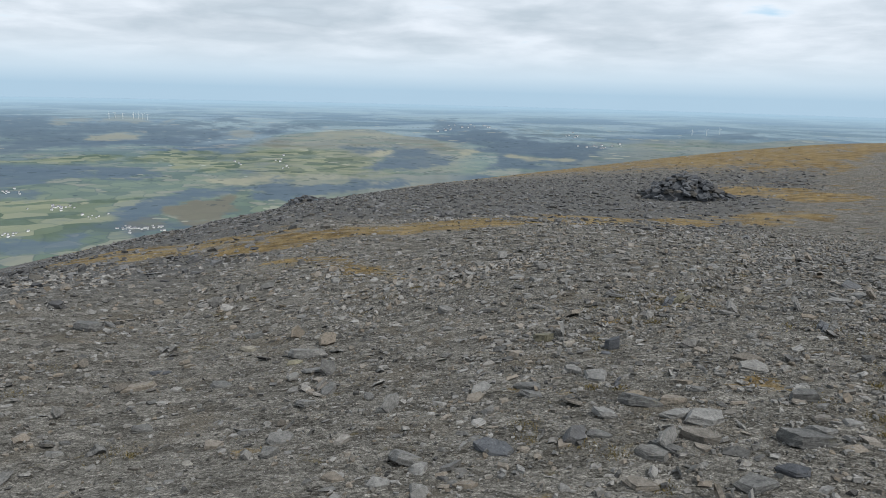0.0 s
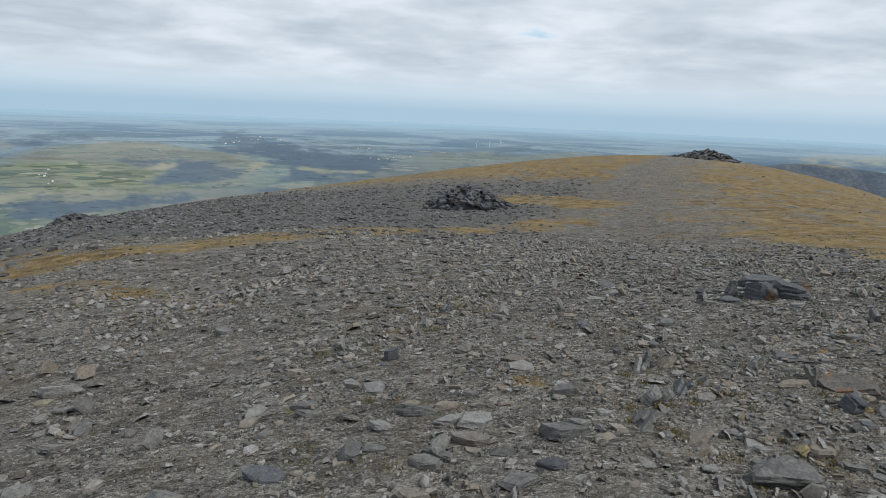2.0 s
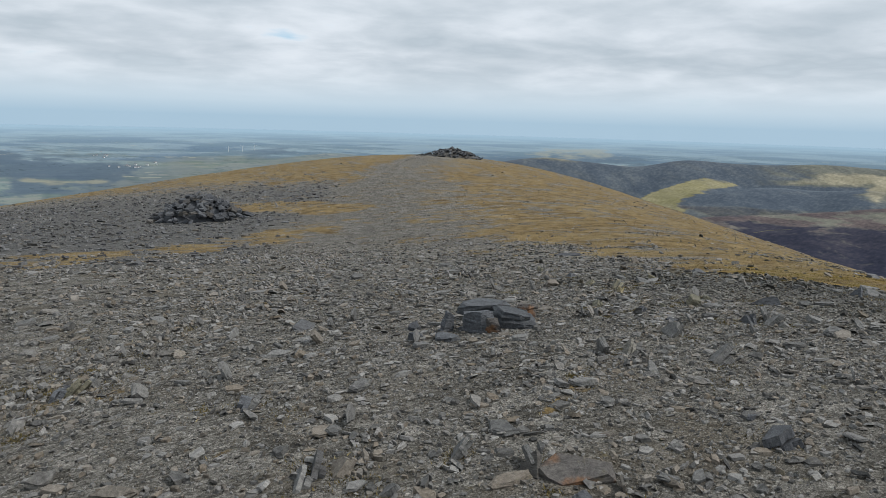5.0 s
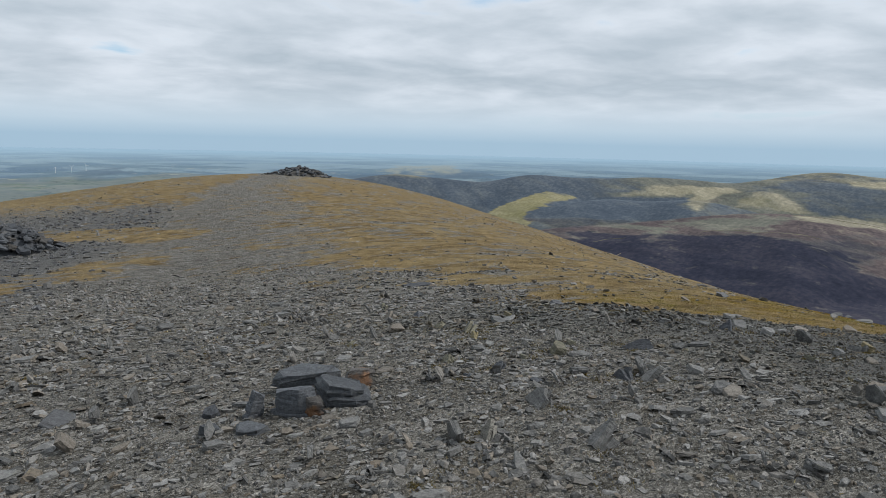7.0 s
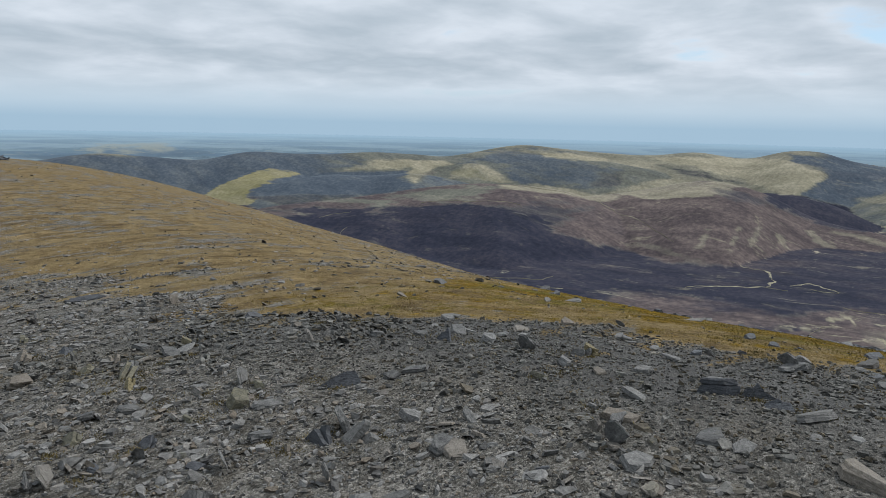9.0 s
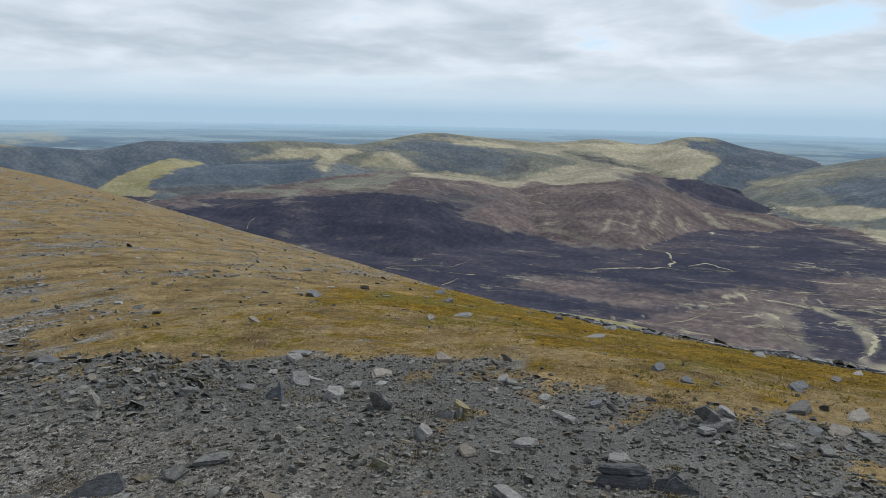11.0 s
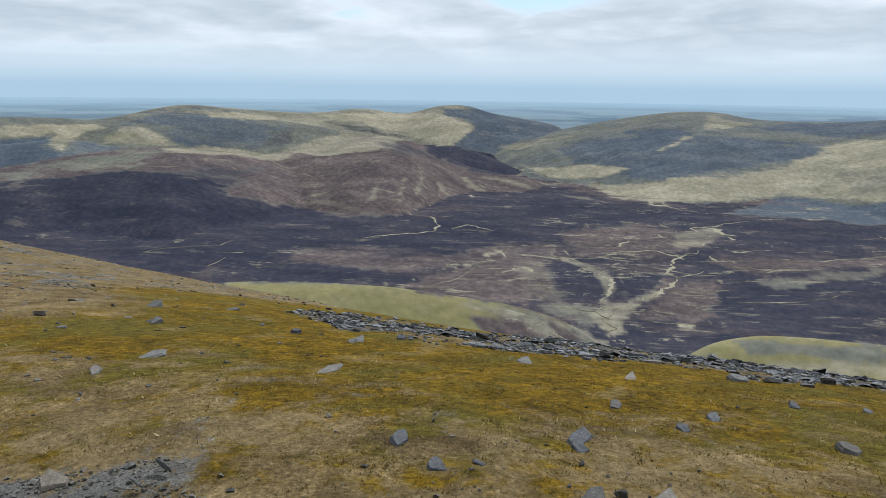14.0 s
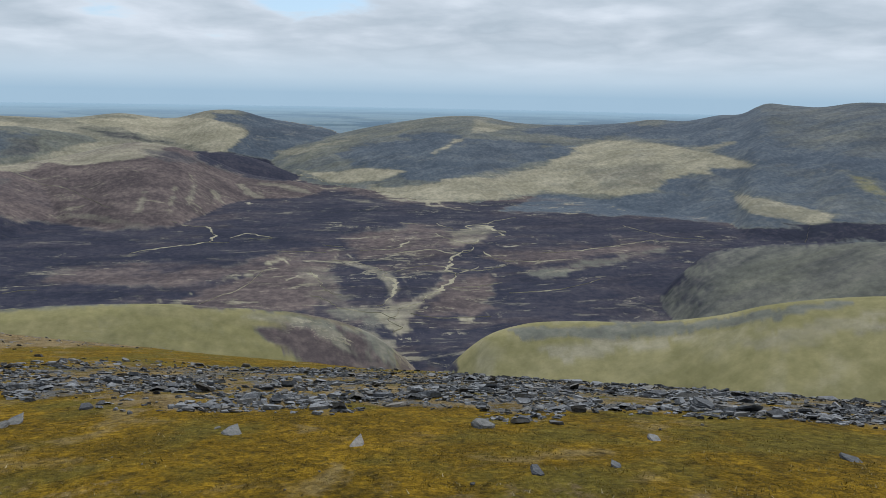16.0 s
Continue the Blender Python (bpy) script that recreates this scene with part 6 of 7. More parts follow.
stone(16.32, 9.19, 0.55, 0.3, 0.18, 0, 6, 'd')
stone(14.52, 8.2, 0.42, 0.2, 0.18, 5, 10, 'd', 'dark slate block lying on the golden slope')
stone(12.26, 7, 0.44, 0.2, 0.08, -30, 6, 's')
stone(14.56, 6.49, 0.26, 0.2, 0.16, 20, 10, 'd')
stone(13.43, 3.82, 0.42, 0.28, 0.1, -8, 8, 'p', 'pale layered slate slab on the moss')
stone(12.88, 2.9, 0.46, 0.14, 0.06, -10, 0, 's')
stone(13.33, 1.87, 0.34, 0.22, 0.16, 10, 12, 's', 'grey slate block on the moss below the scree')
stone(14.85, 5.3, 0.22, 0.16, 0.14, 0, 8, 'd')
stone(14.2, 5.66, 0.44, 0.18, 0.07, -8, 4, 's')
stone(14.31, -0.63, 0.42, 0.32, 0.26, 20, 8, 'd', 'dark rounded slate boulder on the scree')
stone(11.93, 1.36, 0.16, 0.1, 0.06, 0, 0, 'd')
stone(12.65, 0.74, 0.26, 0.14, 0.06, 0, 0, 's')
stone(11.88, -0.23, 0.3, 0.14, 0.08, 12, 6, 'd')
stone(11.86, 1.89, 0.2, 0.12, 0.08, 8, 10, 'd')
stone(16.9, 12.56, 0.6, 0.3, 0.16, 0, 0, 'd')
stone(-5.15, 6.87, 0.6, 0.34, 0.15, -12, -10, 's', 'thin grey slate slab among smaller flakes')
stone(-3.43, 5.44, 0.3, 0.15, 0.05, 30, -8, 'd', 'dark flat slate beside smaller shards')
stone(-3.36, 5, 0.41, 0.23, 0.09, 45, -17, 's', 'grey slate stone lying on the summit scree')
stone(-3.76, 4.87, 0.21, 0.13, 0.06, -31, 3, 's', 'thin grey slate slab among smaller flakes')
stone(-2.87, 6.01, 0.22, 0.14, 0.07, 2, -1, 'p')
stone(-2.2, 5.76, 0.46, 0.24, 0.13, 8, -13, 's', 'grey slate stone lying on the summit scree')
stone(-1.93, 3.99, 0.19, 0.11, 0.04, 33, -14, 's', 'thin grey slate slab among smaller flakes')
stone(-2.06, 3.77, 0.19, 0.13, 0.05, 38, 2, 's', 'weathered grey slate with a broken edge')
stone(-2.07, 3.5, 0.1, 0.06, 0.03, -5, 17, 'p')
stone(-2.07, 3.13, 0.12, 0.06, 0.02, -25, -7, 'p')
stone(-1.12, 3.26, 0.18, 0.14, 0.04, 11, -3, 's', 'weathered grey slate with a broken edge')
stone(-0.87, 3.18, 0.21, 0.12, 0.05, 8, 10, 's', 'grey slate stone lying on the summit scree')
stone(-0.64, 3.1, 0.17, 0.11, 0.05, 16, 16, 's', 'thin grey slate slab among smaller flakes')
stone(-2.77, 3.66, 0.28, 0.08, 0.22, 60, 20, 's', 'slate fins standing on edge in the scree')
stone(-3.75, 6.11, 0.3, 0.09, 0.21, 63, 18, 's', 'slate fins standing on edge in the scree')
stone(-2.24, 5.55, 0.2, 0.13, 0.04, 30, 10, 'l')
stone(0.25, 4.74, 0.28, 0.18, 0.06, -39, 17, 's', 'weathered grey slate with a broken edge')
stone(0.47, 4.3, 0.33, 0.17, 0.1, -8, -22, 's', 'grey slate stone lying on the summit scree')
stone(0.68, 4.12, 0.28, 0.15, 0.06, 24, 2, 's', 'thin grey slate slab among smaller flakes')
stone(1.24, 4.89, 0.41, 0.27, 0.08, 20, -2, 's', 'weathered grey slate with a broken edge')
stone(0.83, 4.94, 0.16, 0.1, 0.05, 43, -32, 's', 'grey slate stone lying on the summit scree')
stone(1.06, 4.52, 0.15, 0.09, 0.03, 9, -1, 's', 'thin grey slate slab among smaller flakes')
stone(0.83, 4.51, 0.19, 0.1, 0.04, -8, -4, 's', 'weathered grey slate with a broken edge')
stone(1.39, 3.88, 0.24, 0.12, 0.07, -17, -3, 's', 'grey slate stone lying on the summit scree')
stone(1.28, 3.78, 0.37, 0.27, 0.11, -11, -11, 's', 'thin grey slate slab among smaller flakes')
stone(1.58, 4.05, 0.16, 0.11, 0.04, 5, 3, 's', 'weathered grey slate with a broken edge')
stone(-0.1, 3.8, 0.11, 0.03, 0.08, 78, 15, 's', 'slate fins standing on edge in the scree')
stone(1.12, 3.41, 0.22, 0.16, 0.05, -22, -4, 'd', 'blue-black slate slab with a ragged edge')
stone(0.91, 3.26, 0.35, 0.2, 0.08, 26, 8, 's', 'weathered grey slate with a broken edge')
stone(0.39, 3.24, 0.26, 0.15, 0.07, -33, -1, 's', 'grey slate stone lying on the summit scree')
stone(-0.35, 3.61, 0.32, 0.21, 0.07, -13, 11, 'd', 'blue-black slate slab with a ragged edge')
stone(-0.43, 3.17, 0.17, 0.1, 0.04, 8, -6, 's', 'weathered grey slate with a broken edge')
stone(0.22, 3.84, 0.2, 0.15, 0.04, -12, -5, 's', 'grey slate stone lying on the summit scree')
stone(-0.19, 4.47, 0.23, 0.15, 0.05, -28, -5, 's', 'thin grey slate slab among smaller flakes')
stone(0.98, 5.33, 0.17, 0.12, 0.05, -21, 1, 's', 'weathered grey slate with a broken edge')
stone(0.67, 4.33, 0.22, 0.15, 0.07, 17, -4, 's', 'grey slate stone lying on the summit scree')
stone(1.44, 4.08, 0.18, 0.1, 0.04, 14, -1, 's', 'thin grey slate slab among smaller flakes')
stone(1.64, 4.39, 0.12, 0.03, 0.08, 76, 20, 's', 'slate fins standing on edge in the scree')
stone(0.31, 5.31, 0.12, 0.06, 0.03, -15, 5, 'd', 'dark slate stone lying on the summit')
stone(0.36, 4.63, 0.17, 0.05, 0.13, 60, 9, 'd', 'slate fins standing on edge in the scree')
stone(-0.21, 4.61, 0.27, 0.19, 0.06, 6, -2, 's', 'weathered grey slate with a broken edge')
stone(0.08, 4.87, 0.21, 0.11, 0.07, -17, 16, 's', 'grey slate stone lying on the summit scree')
stone(1.83, 3.68, 0.17, 0.05, 0.13, 52, 13, 's', 'slate fins standing on edge in the scree')
stone(2.22, 3.72, 0.13, 0.09, 0.03, -33, -8, 's', 'weathered grey slate with a broken edge')
stone(2.49, 4.02, 0.11, 0.03, 0.07, 70, 13, 'l', 'slate fins standing on edge in the scree')
stone(2.26, 3.51, 0.17, 0.1, 0.04, -42, -7, 's', 'thin grey slate slab among smaller flakes')
stone(2.48, 3.49, 0.2, 0.06, 0.13, 71, 24, 'l', 'slate fins standing on edge in the scree')
stone(3.64, 3.68, 0.14, 0.04, 0.1, 78, 28, 's', 'slate fins standing on edge in the scree')
stone(4.48, 4.35, 0.17, 0.09, 0.04, 23, 0, 'd', 'blue-black slate slab with a ragged edge')
stone(3.65, 3.21, 0.26, 0.17, 0.08, 33, -23, 's', 'weathered grey slate with a broken edge')
stone(3.06, 3.26, 0.18, 0.13, 0.06, -34, 0, 's', 'grey slate stone lying on the summit scree')
stone(3.04, 3.73, 0.16, 0.11, 0.04, -27, 2, 'd', 'blue-black slate slab with a ragged edge')
stone(2.45, 4.37, 0.12, 0.03, 0.09, 65, 16, 's', 'slate fins standing on edge in the scree')
stone(2.94, 10.4, 0.38, 0.2, 0.08, 15, 1, 's', 'grey slate stone lying on the summit scree')
stone(2.6, 6.73, 0.21, 0.13, 0.05, 40, -6, 's', 'thin grey slate slab among smaller flakes')
stone(3.96, 5.96, 0.1, 0.06, 0.03, -2, -5, 'p')
stone(3.62, 5.93, 0.1, 0.07, 0.02, -27, -16, 'p')
stone(3.91, 5.48, 0.12, 0.03, 0.07, 64, 23, 's', 'slate fins standing on edge in the scree')
stone(3.59, 5.71, 0.12, 0.08, 0.02, 12, 2, 's', 'weathered grey slate with a broken edge')
stone(6.21, 7.69, 0.26, 0.08, 0.16, 66, 11, 'l', 'slate fins standing on edge in the scree')
stone(6.61, 8.28, 0.23, 0.07, 0.13, 61, 25, 's', 'slate fins standing on edge in the scree')
stone(7.3, 8.47, 0.25, 0.07, 0.14, 83, 6, 'l', 'slate fins standing on edge in the scree')
stone(6.8, 9.48, 0.4, 0.1, 0.24, 70, 17, 'd', 'slate fins standing on edge in the scree')
stone(7, 10.55, 0.44, 0.1, 0.24, 65, 7, 'l', 'slate fins standing on edge in the scree')
stone(4.94, 5.53, 0.15, 0.1, 0.04, -13, 3, 's', 'weathered grey slate with a broken edge')
stone(7.48, 5.25, 0.21, 0.06, 0.12, 75, 18, 'l', 'slate fins standing on edge in the scree')
stone(5.45, 4.52, 0.16, 0.11, 0.04, -41, -13, 's', 'thin grey slate slab among smaller flakes')
stone(5.59, 4.25, 0.19, 0.12, 0.05, -41, 3, 's', 'weathered grey slate with a broken edge')
stone(5.59, 6.65, 0.21, 0.06, 0.17, 80, 22, 'd', 'slate fins standing on edge in the scree')
stone(5.44, 7.08, 0.27, 0.08, 0.18, 72, 21, 'l', 'slate fins standing on edge in the scree')
stone(6.57, 6.84, 0.2, 0.06, 0.11, 69, 19, 'l', 'slate fins standing on edge in the scree')
stone(6.31, 6.47, 0.27, 0.15, 0.05, -42, 7, 's', 'grey slate stone lying on the summit scree')
stone(5.82, 11.06, 0.33, 0.19, 0.1, 5, 3, 's', 'thin grey slate slab among smaller flakes')
stone(5.38, 8.52, 0.22, 0.06, 0.16, 65, 27, 'l', 'slate fins standing on edge in the scree')
stone(5.89, 7.13, 0.16, 0.1, 0.04, 6, 10, 's', 'grey slate stone lying on the summit scree')
stone(5.93, 6.75, 0.16, 0.05, 0.09, 75, 8, 'l', 'slate fins standing on edge in the scree')
stone(6.3, 7.1, 0.19, 0.06, 0.11, 71, 25, 's', 'slate fins standing on edge in the scree')
stone(5.92, 6.15, 0.21, 0.15, 0.05, 32, 2, 'd', 'dark slate stone lying on the summit')
stone(5.26, 6.59, 0.16, 0.05, 0.09, 76, 21, 'd', 'slate fins standing on edge in the scree')
stone(5.49, 6.13, 0.16, 0.11, 0.05, -42, 7, 'd', 'dark flat slate beside smaller shards')
stone(5.86, 5.88, 0.12, 0.04, 0.09, 54, 7, 's', 'slate fins standing on edge in the scree')
stone(6.28, 5.56, 0.14, 0.1, 0.03, -16, -1, 's', 'thin grey slate slab among smaller flakes')
stone(5.94, 5.18, 0.1, 0.06, 0.03, -23, 3, 's', 'weathered grey slate with a broken edge')
stone(6.41, 6.81, 0.19, 0.12, 0.05, -10, 6, 'l')
stone(6.71, 8.64, 0.3, 0.09, 0.19, 61, 15, 's', 'slate fins standing on edge in the scree')
stone(6.29, 7.81, 0.22, 0.06, 0.14, 73, 10, 'l', 'slate fins standing on edge in the scree')
stone(6.4, 8.52, 0.29, 0.09, 0.22, 77, 18, 'l', 'slate fins standing on edge in the scree')
stone(6.5, 9.61, 0.39, 0.1, 0.23, 66, 14, 's', 'slate fins standing on edge in the scree')
stone(6.6, 7.79, 0.18, 0.1, 0.04, -1, -7, 's', 'weathered grey slate with a broken edge')
stone(7.65, 5.44, 0.13, 0.04, 0.09, 47, 25, 's', 'slate fins standing on edge in the scree')
stone(7.12, 4.76, 0.12, 0.04, 0.07, 72, 12, 's', 'slate fins standing on edge in the scree')
stone(6.56, 4.02, 0.12, 0.09, 0.03, 25, 11, 's', 'weathered grey slate with a broken edge')
stone(6.32, 4.2, 0.18, 0.12, 0.05, 9, -22, 'p')
stone(6.71, 3.91, 0.13, 0.1, 0.03, -21, -13, 'd', 'blue-black slate slab with a ragged edge')
stone(7.28, 3.66, 0.14, 0.1, 0.03, 6, 1, 's', 'weathered grey slate with a broken edge')
stone(7.4, 3.48, 0.18, 0.13, 0.04, 18, 10, 'p')
stone(6.14, 4.88, 0.1, 0.07, 0.02, 7, 11, 's', 'thin grey slate slab among smaller flakes')
stone(6.24, 4.67, 0.1, 0.05, 0.03, -38, -8, 'd', 'dark flat slate beside smaller shards')
stone(6.62, 4.43, 0.12, 0.09, 0.03, 34, 19, 's', 'grey slate stone lying on the summit scree')
stone(8.61, 6.8, 0.15, 0.11, 0.04, 25, 6, 's', 'thin grey slate slab among smaller flakes')
stone(8.66, 5.97, 0.19, 0.1, 0.04, -22, 12, 'p')
stone(8.37, 5.68, 0.1, 0.06, 0.03, 16, -10, 'd', 'dark slate stone lying on the summit')
stone(8.67, 4.87, 0.16, 0.08, 0.05, -30, 5, 'p')
stone(9.01, 5.15, 0.13, 0.07, 0.04, -34, 2, 's', 'weathered grey slate with a broken edge')
stone(9.16, 4.34, 0.13, 0.04, 0.08, 70, 15, 'd', 'slate fins standing on edge in the scree')
stone(9.22, 4.57, 0.12, 0.06, 0.03, -6, -1, 's', 'thin grey slate slab among smaller flakes')
stone(8.49, 3.9, 0.11, 0.07, 0.02, 8, 9, 's', 'weathered grey slate with a broken edge')
stone(9.04, 3.45, 0.23, 0.14, 0.04, -20, -2, 'd', 'dark slate stone lying on the summit')
stone(9.15, 3.17, 0.21, 0.14, 0.04, 35, 3, 's', 'thin grey slate slab among smaller flakes')
stone(9.24, 3.56, 0.19, 0.14, 0.05, 25, -2, 's', 'weathered grey slate with a broken edge')
stone(8.86, 3.62, 0.1, 0.07, 0.02, 16, -9, 's', 'grey slate stone lying on the summit scree')
stone(8.82, 3.28, 0.15, 0.08, 0.04, 42, -13, 's', 'thin grey slate slab among smaller flakes')
stone(8.64, 3.59, 0.17, 0.11, 0.04, -35, -8, 's', 'weathered grey slate with a broken edge')
stone(8.53, 4.58, 0.1, 0.07, 0.03, 6, 0, 's', 'grey slate stone lying on the summit scree')
stone(9.54, 2.85, 0.11, 0.06, 0.03, 12, 8, 'd', 'blue-black slate slab with a ragged edge')
stone(9.97, 4.01, 0.14, 0.09, 0.03, 39, 17, 'd', 'dark flat slate beside smaller shards')
stone(9.3, 6.08, 0.14, 0.07, 0.03, 20, -9, 's', 'grey slate stone lying on the summit scree')
stone(8.91, 5.28, 0.12, 0.08, 0.03, -17, -7, 's', 'thin grey slate slab among smaller flakes')
stone(8.3, 6.58, 0.12, 0.07, 0.02, 19, 0, 'd', 'dark flat slate beside smaller shards')
stone(12.2, 5.39, 0.32, 0.22, 0.07, -21, -11, 's', 'grey slate stone lying on the summit scree')
stone(14.73, 8.32, 0.29, 0.17, 0.09, -41, -7, 'd', 'blue-black slate slab with a ragged edge')
stone(17.21, 8.42, 0.4, 0.28, 0.09, -15, 0, 'd', 'dark flat slate beside smaller shards')
stone(14.05, 5.69, 0.26, 0.16, 0.07, 24, -11, 's', 'grey slate stone lying on the summit scree')
stone(13.59, 1.79, 0.2, 0.11, 0.04, -36, 14, 'd', 'blue-black slate slab with a ragged edge')
stone(10.38, 3.51, 0.27, 0.14, 0.08, 20, 2, 'd', 'dark flat slate beside smaller shards')
stone(15.14, 7.12, 0.17, 0.1, 0.05, 28, 5, 'd', 'dark slate stone lying on the summit')


def build_loose_stones(count=300):
    """The bigger loose slates round the track, each a thing of its own."""
    rng = np.random.default_rng(77)
    pick = random.Random(5)
    shapes = [slate_mesh("loose_slate", 500 + k, pick.uniform(0.16, 0.30), pick.uniform(0.10, 0.19), pick.uniform(0.02, 0.055), mat=MAT_SLATE, most=2) for k in range(24)]
    x, y = scatter(rng, 900, (0.02, 9.0), lambda u, v: bare(u, v, 0.08))
    x, y = x[:count], y[:count]
    z = ground_z(x, y)
    for k in range(len(x)):
        on_edge = pick.random() < 0.28
        me = pick.choice(shapes)
        if on_edge:
            m = pose(x[k], y[k], z[k] + 0.05, pick.uniform(55, 85), pick.gauss(0, 8), 68 + pick.gauss(0, 14))
        else:
            m = pose(x[k], y[k], z[k] + 0.018, pick.gauss(0, 9), pick.gauss(0, 9), pick.uniform(0, 360))
        ob = part("loose_slate", me, None, m=m)
        q = pick.uniform(0.45, 0.9)
        ob.scale = (q, q, q)
        tagged(ob, "slate flake standing on edge in the scree" if on_edge else "loose grey slate flake lying on the scree", "stone", "loose slates by the track")


build_loose_stones()


# ---- pale grass along the becks and paths of the moor ----
def on_country(b, e):
    """The place where a line at bearing b, e degrees below the level, meets the country round the summit."""
    r = np.geomspace(500, 4600, 900)
    x, y = CX + r * np.sin(radians(b)), CY + r * np.cos(radians(b))
    z = land(x, y)[0]
    k = int(np.argmax(z > EYE - r * math.tan(radians(e))))
    return x[k], y[k]


def build_beck(width, line, seed):
    pts = [Vector((*on_country(b, e), 0)) for b, e in line]
    path = []
    for k in range(len(pts) - 1):
        p0, p1, p2, p3 = pts[max(k - 1, 0)], pts[k], pts[k + 1], pts[min(k + 2, len(pts) - 1)]
        steps = max(6, int((p2 - p1).length / 5))
        for q in range(steps):
            t = q / steps
            path.append(0.5 * (2 * p1 + (p2 - p0) * t + (2 * p0 - 5 * p1 + 4 * p2 - p3) * t**2 + (3 * p1 - p0 - 3 * p2 + p3) * t**3))
    path = np.array([(p.x, p.y) for p in path])
    n = len(path)
    t = np.arange(n)
    go = np.gradient(path, axis=0)
    go /= np.linalg.norm(go, axis=1)[:, None] + 1e-9
    side = np.stack([-go[:, 1], go[:, 0]], -1)
    path = path + side * (fbm(t / 7.0, t * 0 + seed, 3, 700 + seed) * width * 1.3)[:, None]
    taper = np.clip(np.minimum(t + 1, n - t) / (0.15 * n + 1), 0.1, 1)
    lanes = np.linspace(-1, 1, 5)
    swell = np.clip(fbm(t / 9.0, t * 0 + seed + 5, 3, 730 + seed) + 0.22, 0.04, 1)
    edges = [width * taper * swell * (0.35 + 2.4 * np.clip(fbm(t / 1.7, t * 0 + seed + 9, 4, off + seed, 0.65) + 0.12, 0, 1)) for off in (710, 760)]
    half = np.where(lanes < 0, edges[0][:, None], edges[1][:, None])
    x = path[:, :1] + side[:, :1] * half * lanes
    y = path[:, 1:] + side[:, 1:] * half * lanes
    z = land(x.ravel(), y.ravel())[0].reshape(x.shape) + 1.3 - 2.0 * np.abs(lanes)
    co = np.stack([x, y, z], -1).reshape(-1, 3)
    faces = [(k * 5 + q, k * 5 + q + 1, (k + 1) * 5 + q + 1, (k + 1) * 5 + q) for k in range(n - 1) for q in range(4)]
    me = bpy.data.meshes.new("pale_strip")
    me.from_pydata(co.tolist(), [], faces)
    me.materials.append(MAT_BECK)
    tagged(new("pale_strip", me), "pale grassy strip winding through dark heather", "grass", kind="stuff")


becks = itertools.count()


def beck(width, *line):
    """One beck or path: its width in metres, then bearing and depression (degrees) along it."""
    build_beck(width, line, next(becks))


beck(28.9, (96.7, 18.4), (96.2, 17.4), (97.0, 16.7), (98.2, 16.2), (99.1, 15.5), (100.2, 14.7), (101.2, 14.2), (100.7, 13.7), (100.3, 13.5), (100.9, 12.8), (101.0, 12.3), (101.9, 12.1), (102.8, 11.7), (102.6, 11.3))
beck(27.2, (96.2, 17.4), (95.3, 17.0), (93.4, 16.8), (91.2, 16.2), (90.1, 15.7), (89.4, 15.5))
beck(23.8, (91.3, 12.8), (92.8, 12.9), (94.5, 13.4), (95.8, 14.1), (96.4, 14.6), (96.5, 15.3), (95.5, 16.2), (94.9, 16.4))
beck(22.1, (89.6, 13.6), (90.5, 14.3), (91.0, 15.2), (92.0, 15.6))
beck(34, (93.6, 12.1), (95.2, 12.0), (96.4, 11.8), (97.2, 11.3))
beck(20.4, (96.5, 12.2), (98.9, 12.0), (100.8, 12.2), (102.7, 12.0))
beck(12.2, (87.1, 12.0), (88.9, 12.1), (91.0, 12.2))
beck(10.8, (90.6, 11.6), (92.3, 11.8))
beck(23.8, (103.4, 12.0), (103.8, 12.4), (105.0, 12.7), (106.7, 12.7), (108.1, 12.5))
beck(20.4, (99.5, 10.7), (101.1, 11.2), (102.6, 11.3), (103.0, 10.9))
beck(51, (101.8, 10.4), (102.9, 10.0), (104.0, 10.3), (105.1, 10.5), (104.0, 10.8))
beck(20.4, (102.9, 9.9), (104.7, 9.5), (106.0, 9.3))
beck(12.2, (96.7, 9.9), (98.3, 10.0))
beck(12.2, (99.5, 9.9), (100.9, 10.3))
beck(14.9, (76.4, 11.7), (77.7, 11.5), (80.0, 11.3), (82.2, 11.2), (83.6, 11.3))
beck(20.4, (79.5, 9.5), (80.9, 9.9), (82.0, 10.1), (82.5, 10.8), (82.0, 11.2))
beck(20.4, (83.6, 10.9), (85.1, 10.6), (86.7, 11.0), (84.9, 11.0))
beck(8.1, (81.1, 15.7), (82.7, 15.2), (84.1, 14.8), (85.0, 14.3), (86.1, 13.4))
beck(10.8, (60.1, 12.1), (61.8, 11.9), (65.2, 11.9), (66.5, 11.5))
beck(12.2, (65.2, 12.4), (67.4, 12.5))
beck(12.2, (68.2, 13.7), (70.4, 13.7))
beck(7.4, (64.7, 13.4), (66.0, 12.8))
beck(9.5, (97.6, 17.0), (99.7, 17.3), (101.6, 17.2), (104.3, 17.0))
beck(10.8, (100.7, 14.9), (102.6, 14.8), (105.1, 14.4))
beck(8.1, (101.1, 13.9), (103.2, 13.2))
beck(23.8, (88.7, 6.2), (90.0, 6.5), (91.2, 6.8), (92.5, 7.1))
beck(27.2, (94.5, 7.2), (96.2, 7.7), (97.8, 8.1))
beck(9.5, (61.9, 4.6), (64.8, 4.8), (67.3, 5.1), (69.5, 5.6), (71.6, 6.6), (73.3, 7.2), (75.5, 8.4))
beck(6.8, (55.76, 6.18), (57.73, 5.96), (60.55, 5.93), (63.85, 6.19))
beck(5.4, (47.93, 7.42), (49.01, 7.12), (50.46, 6.92))
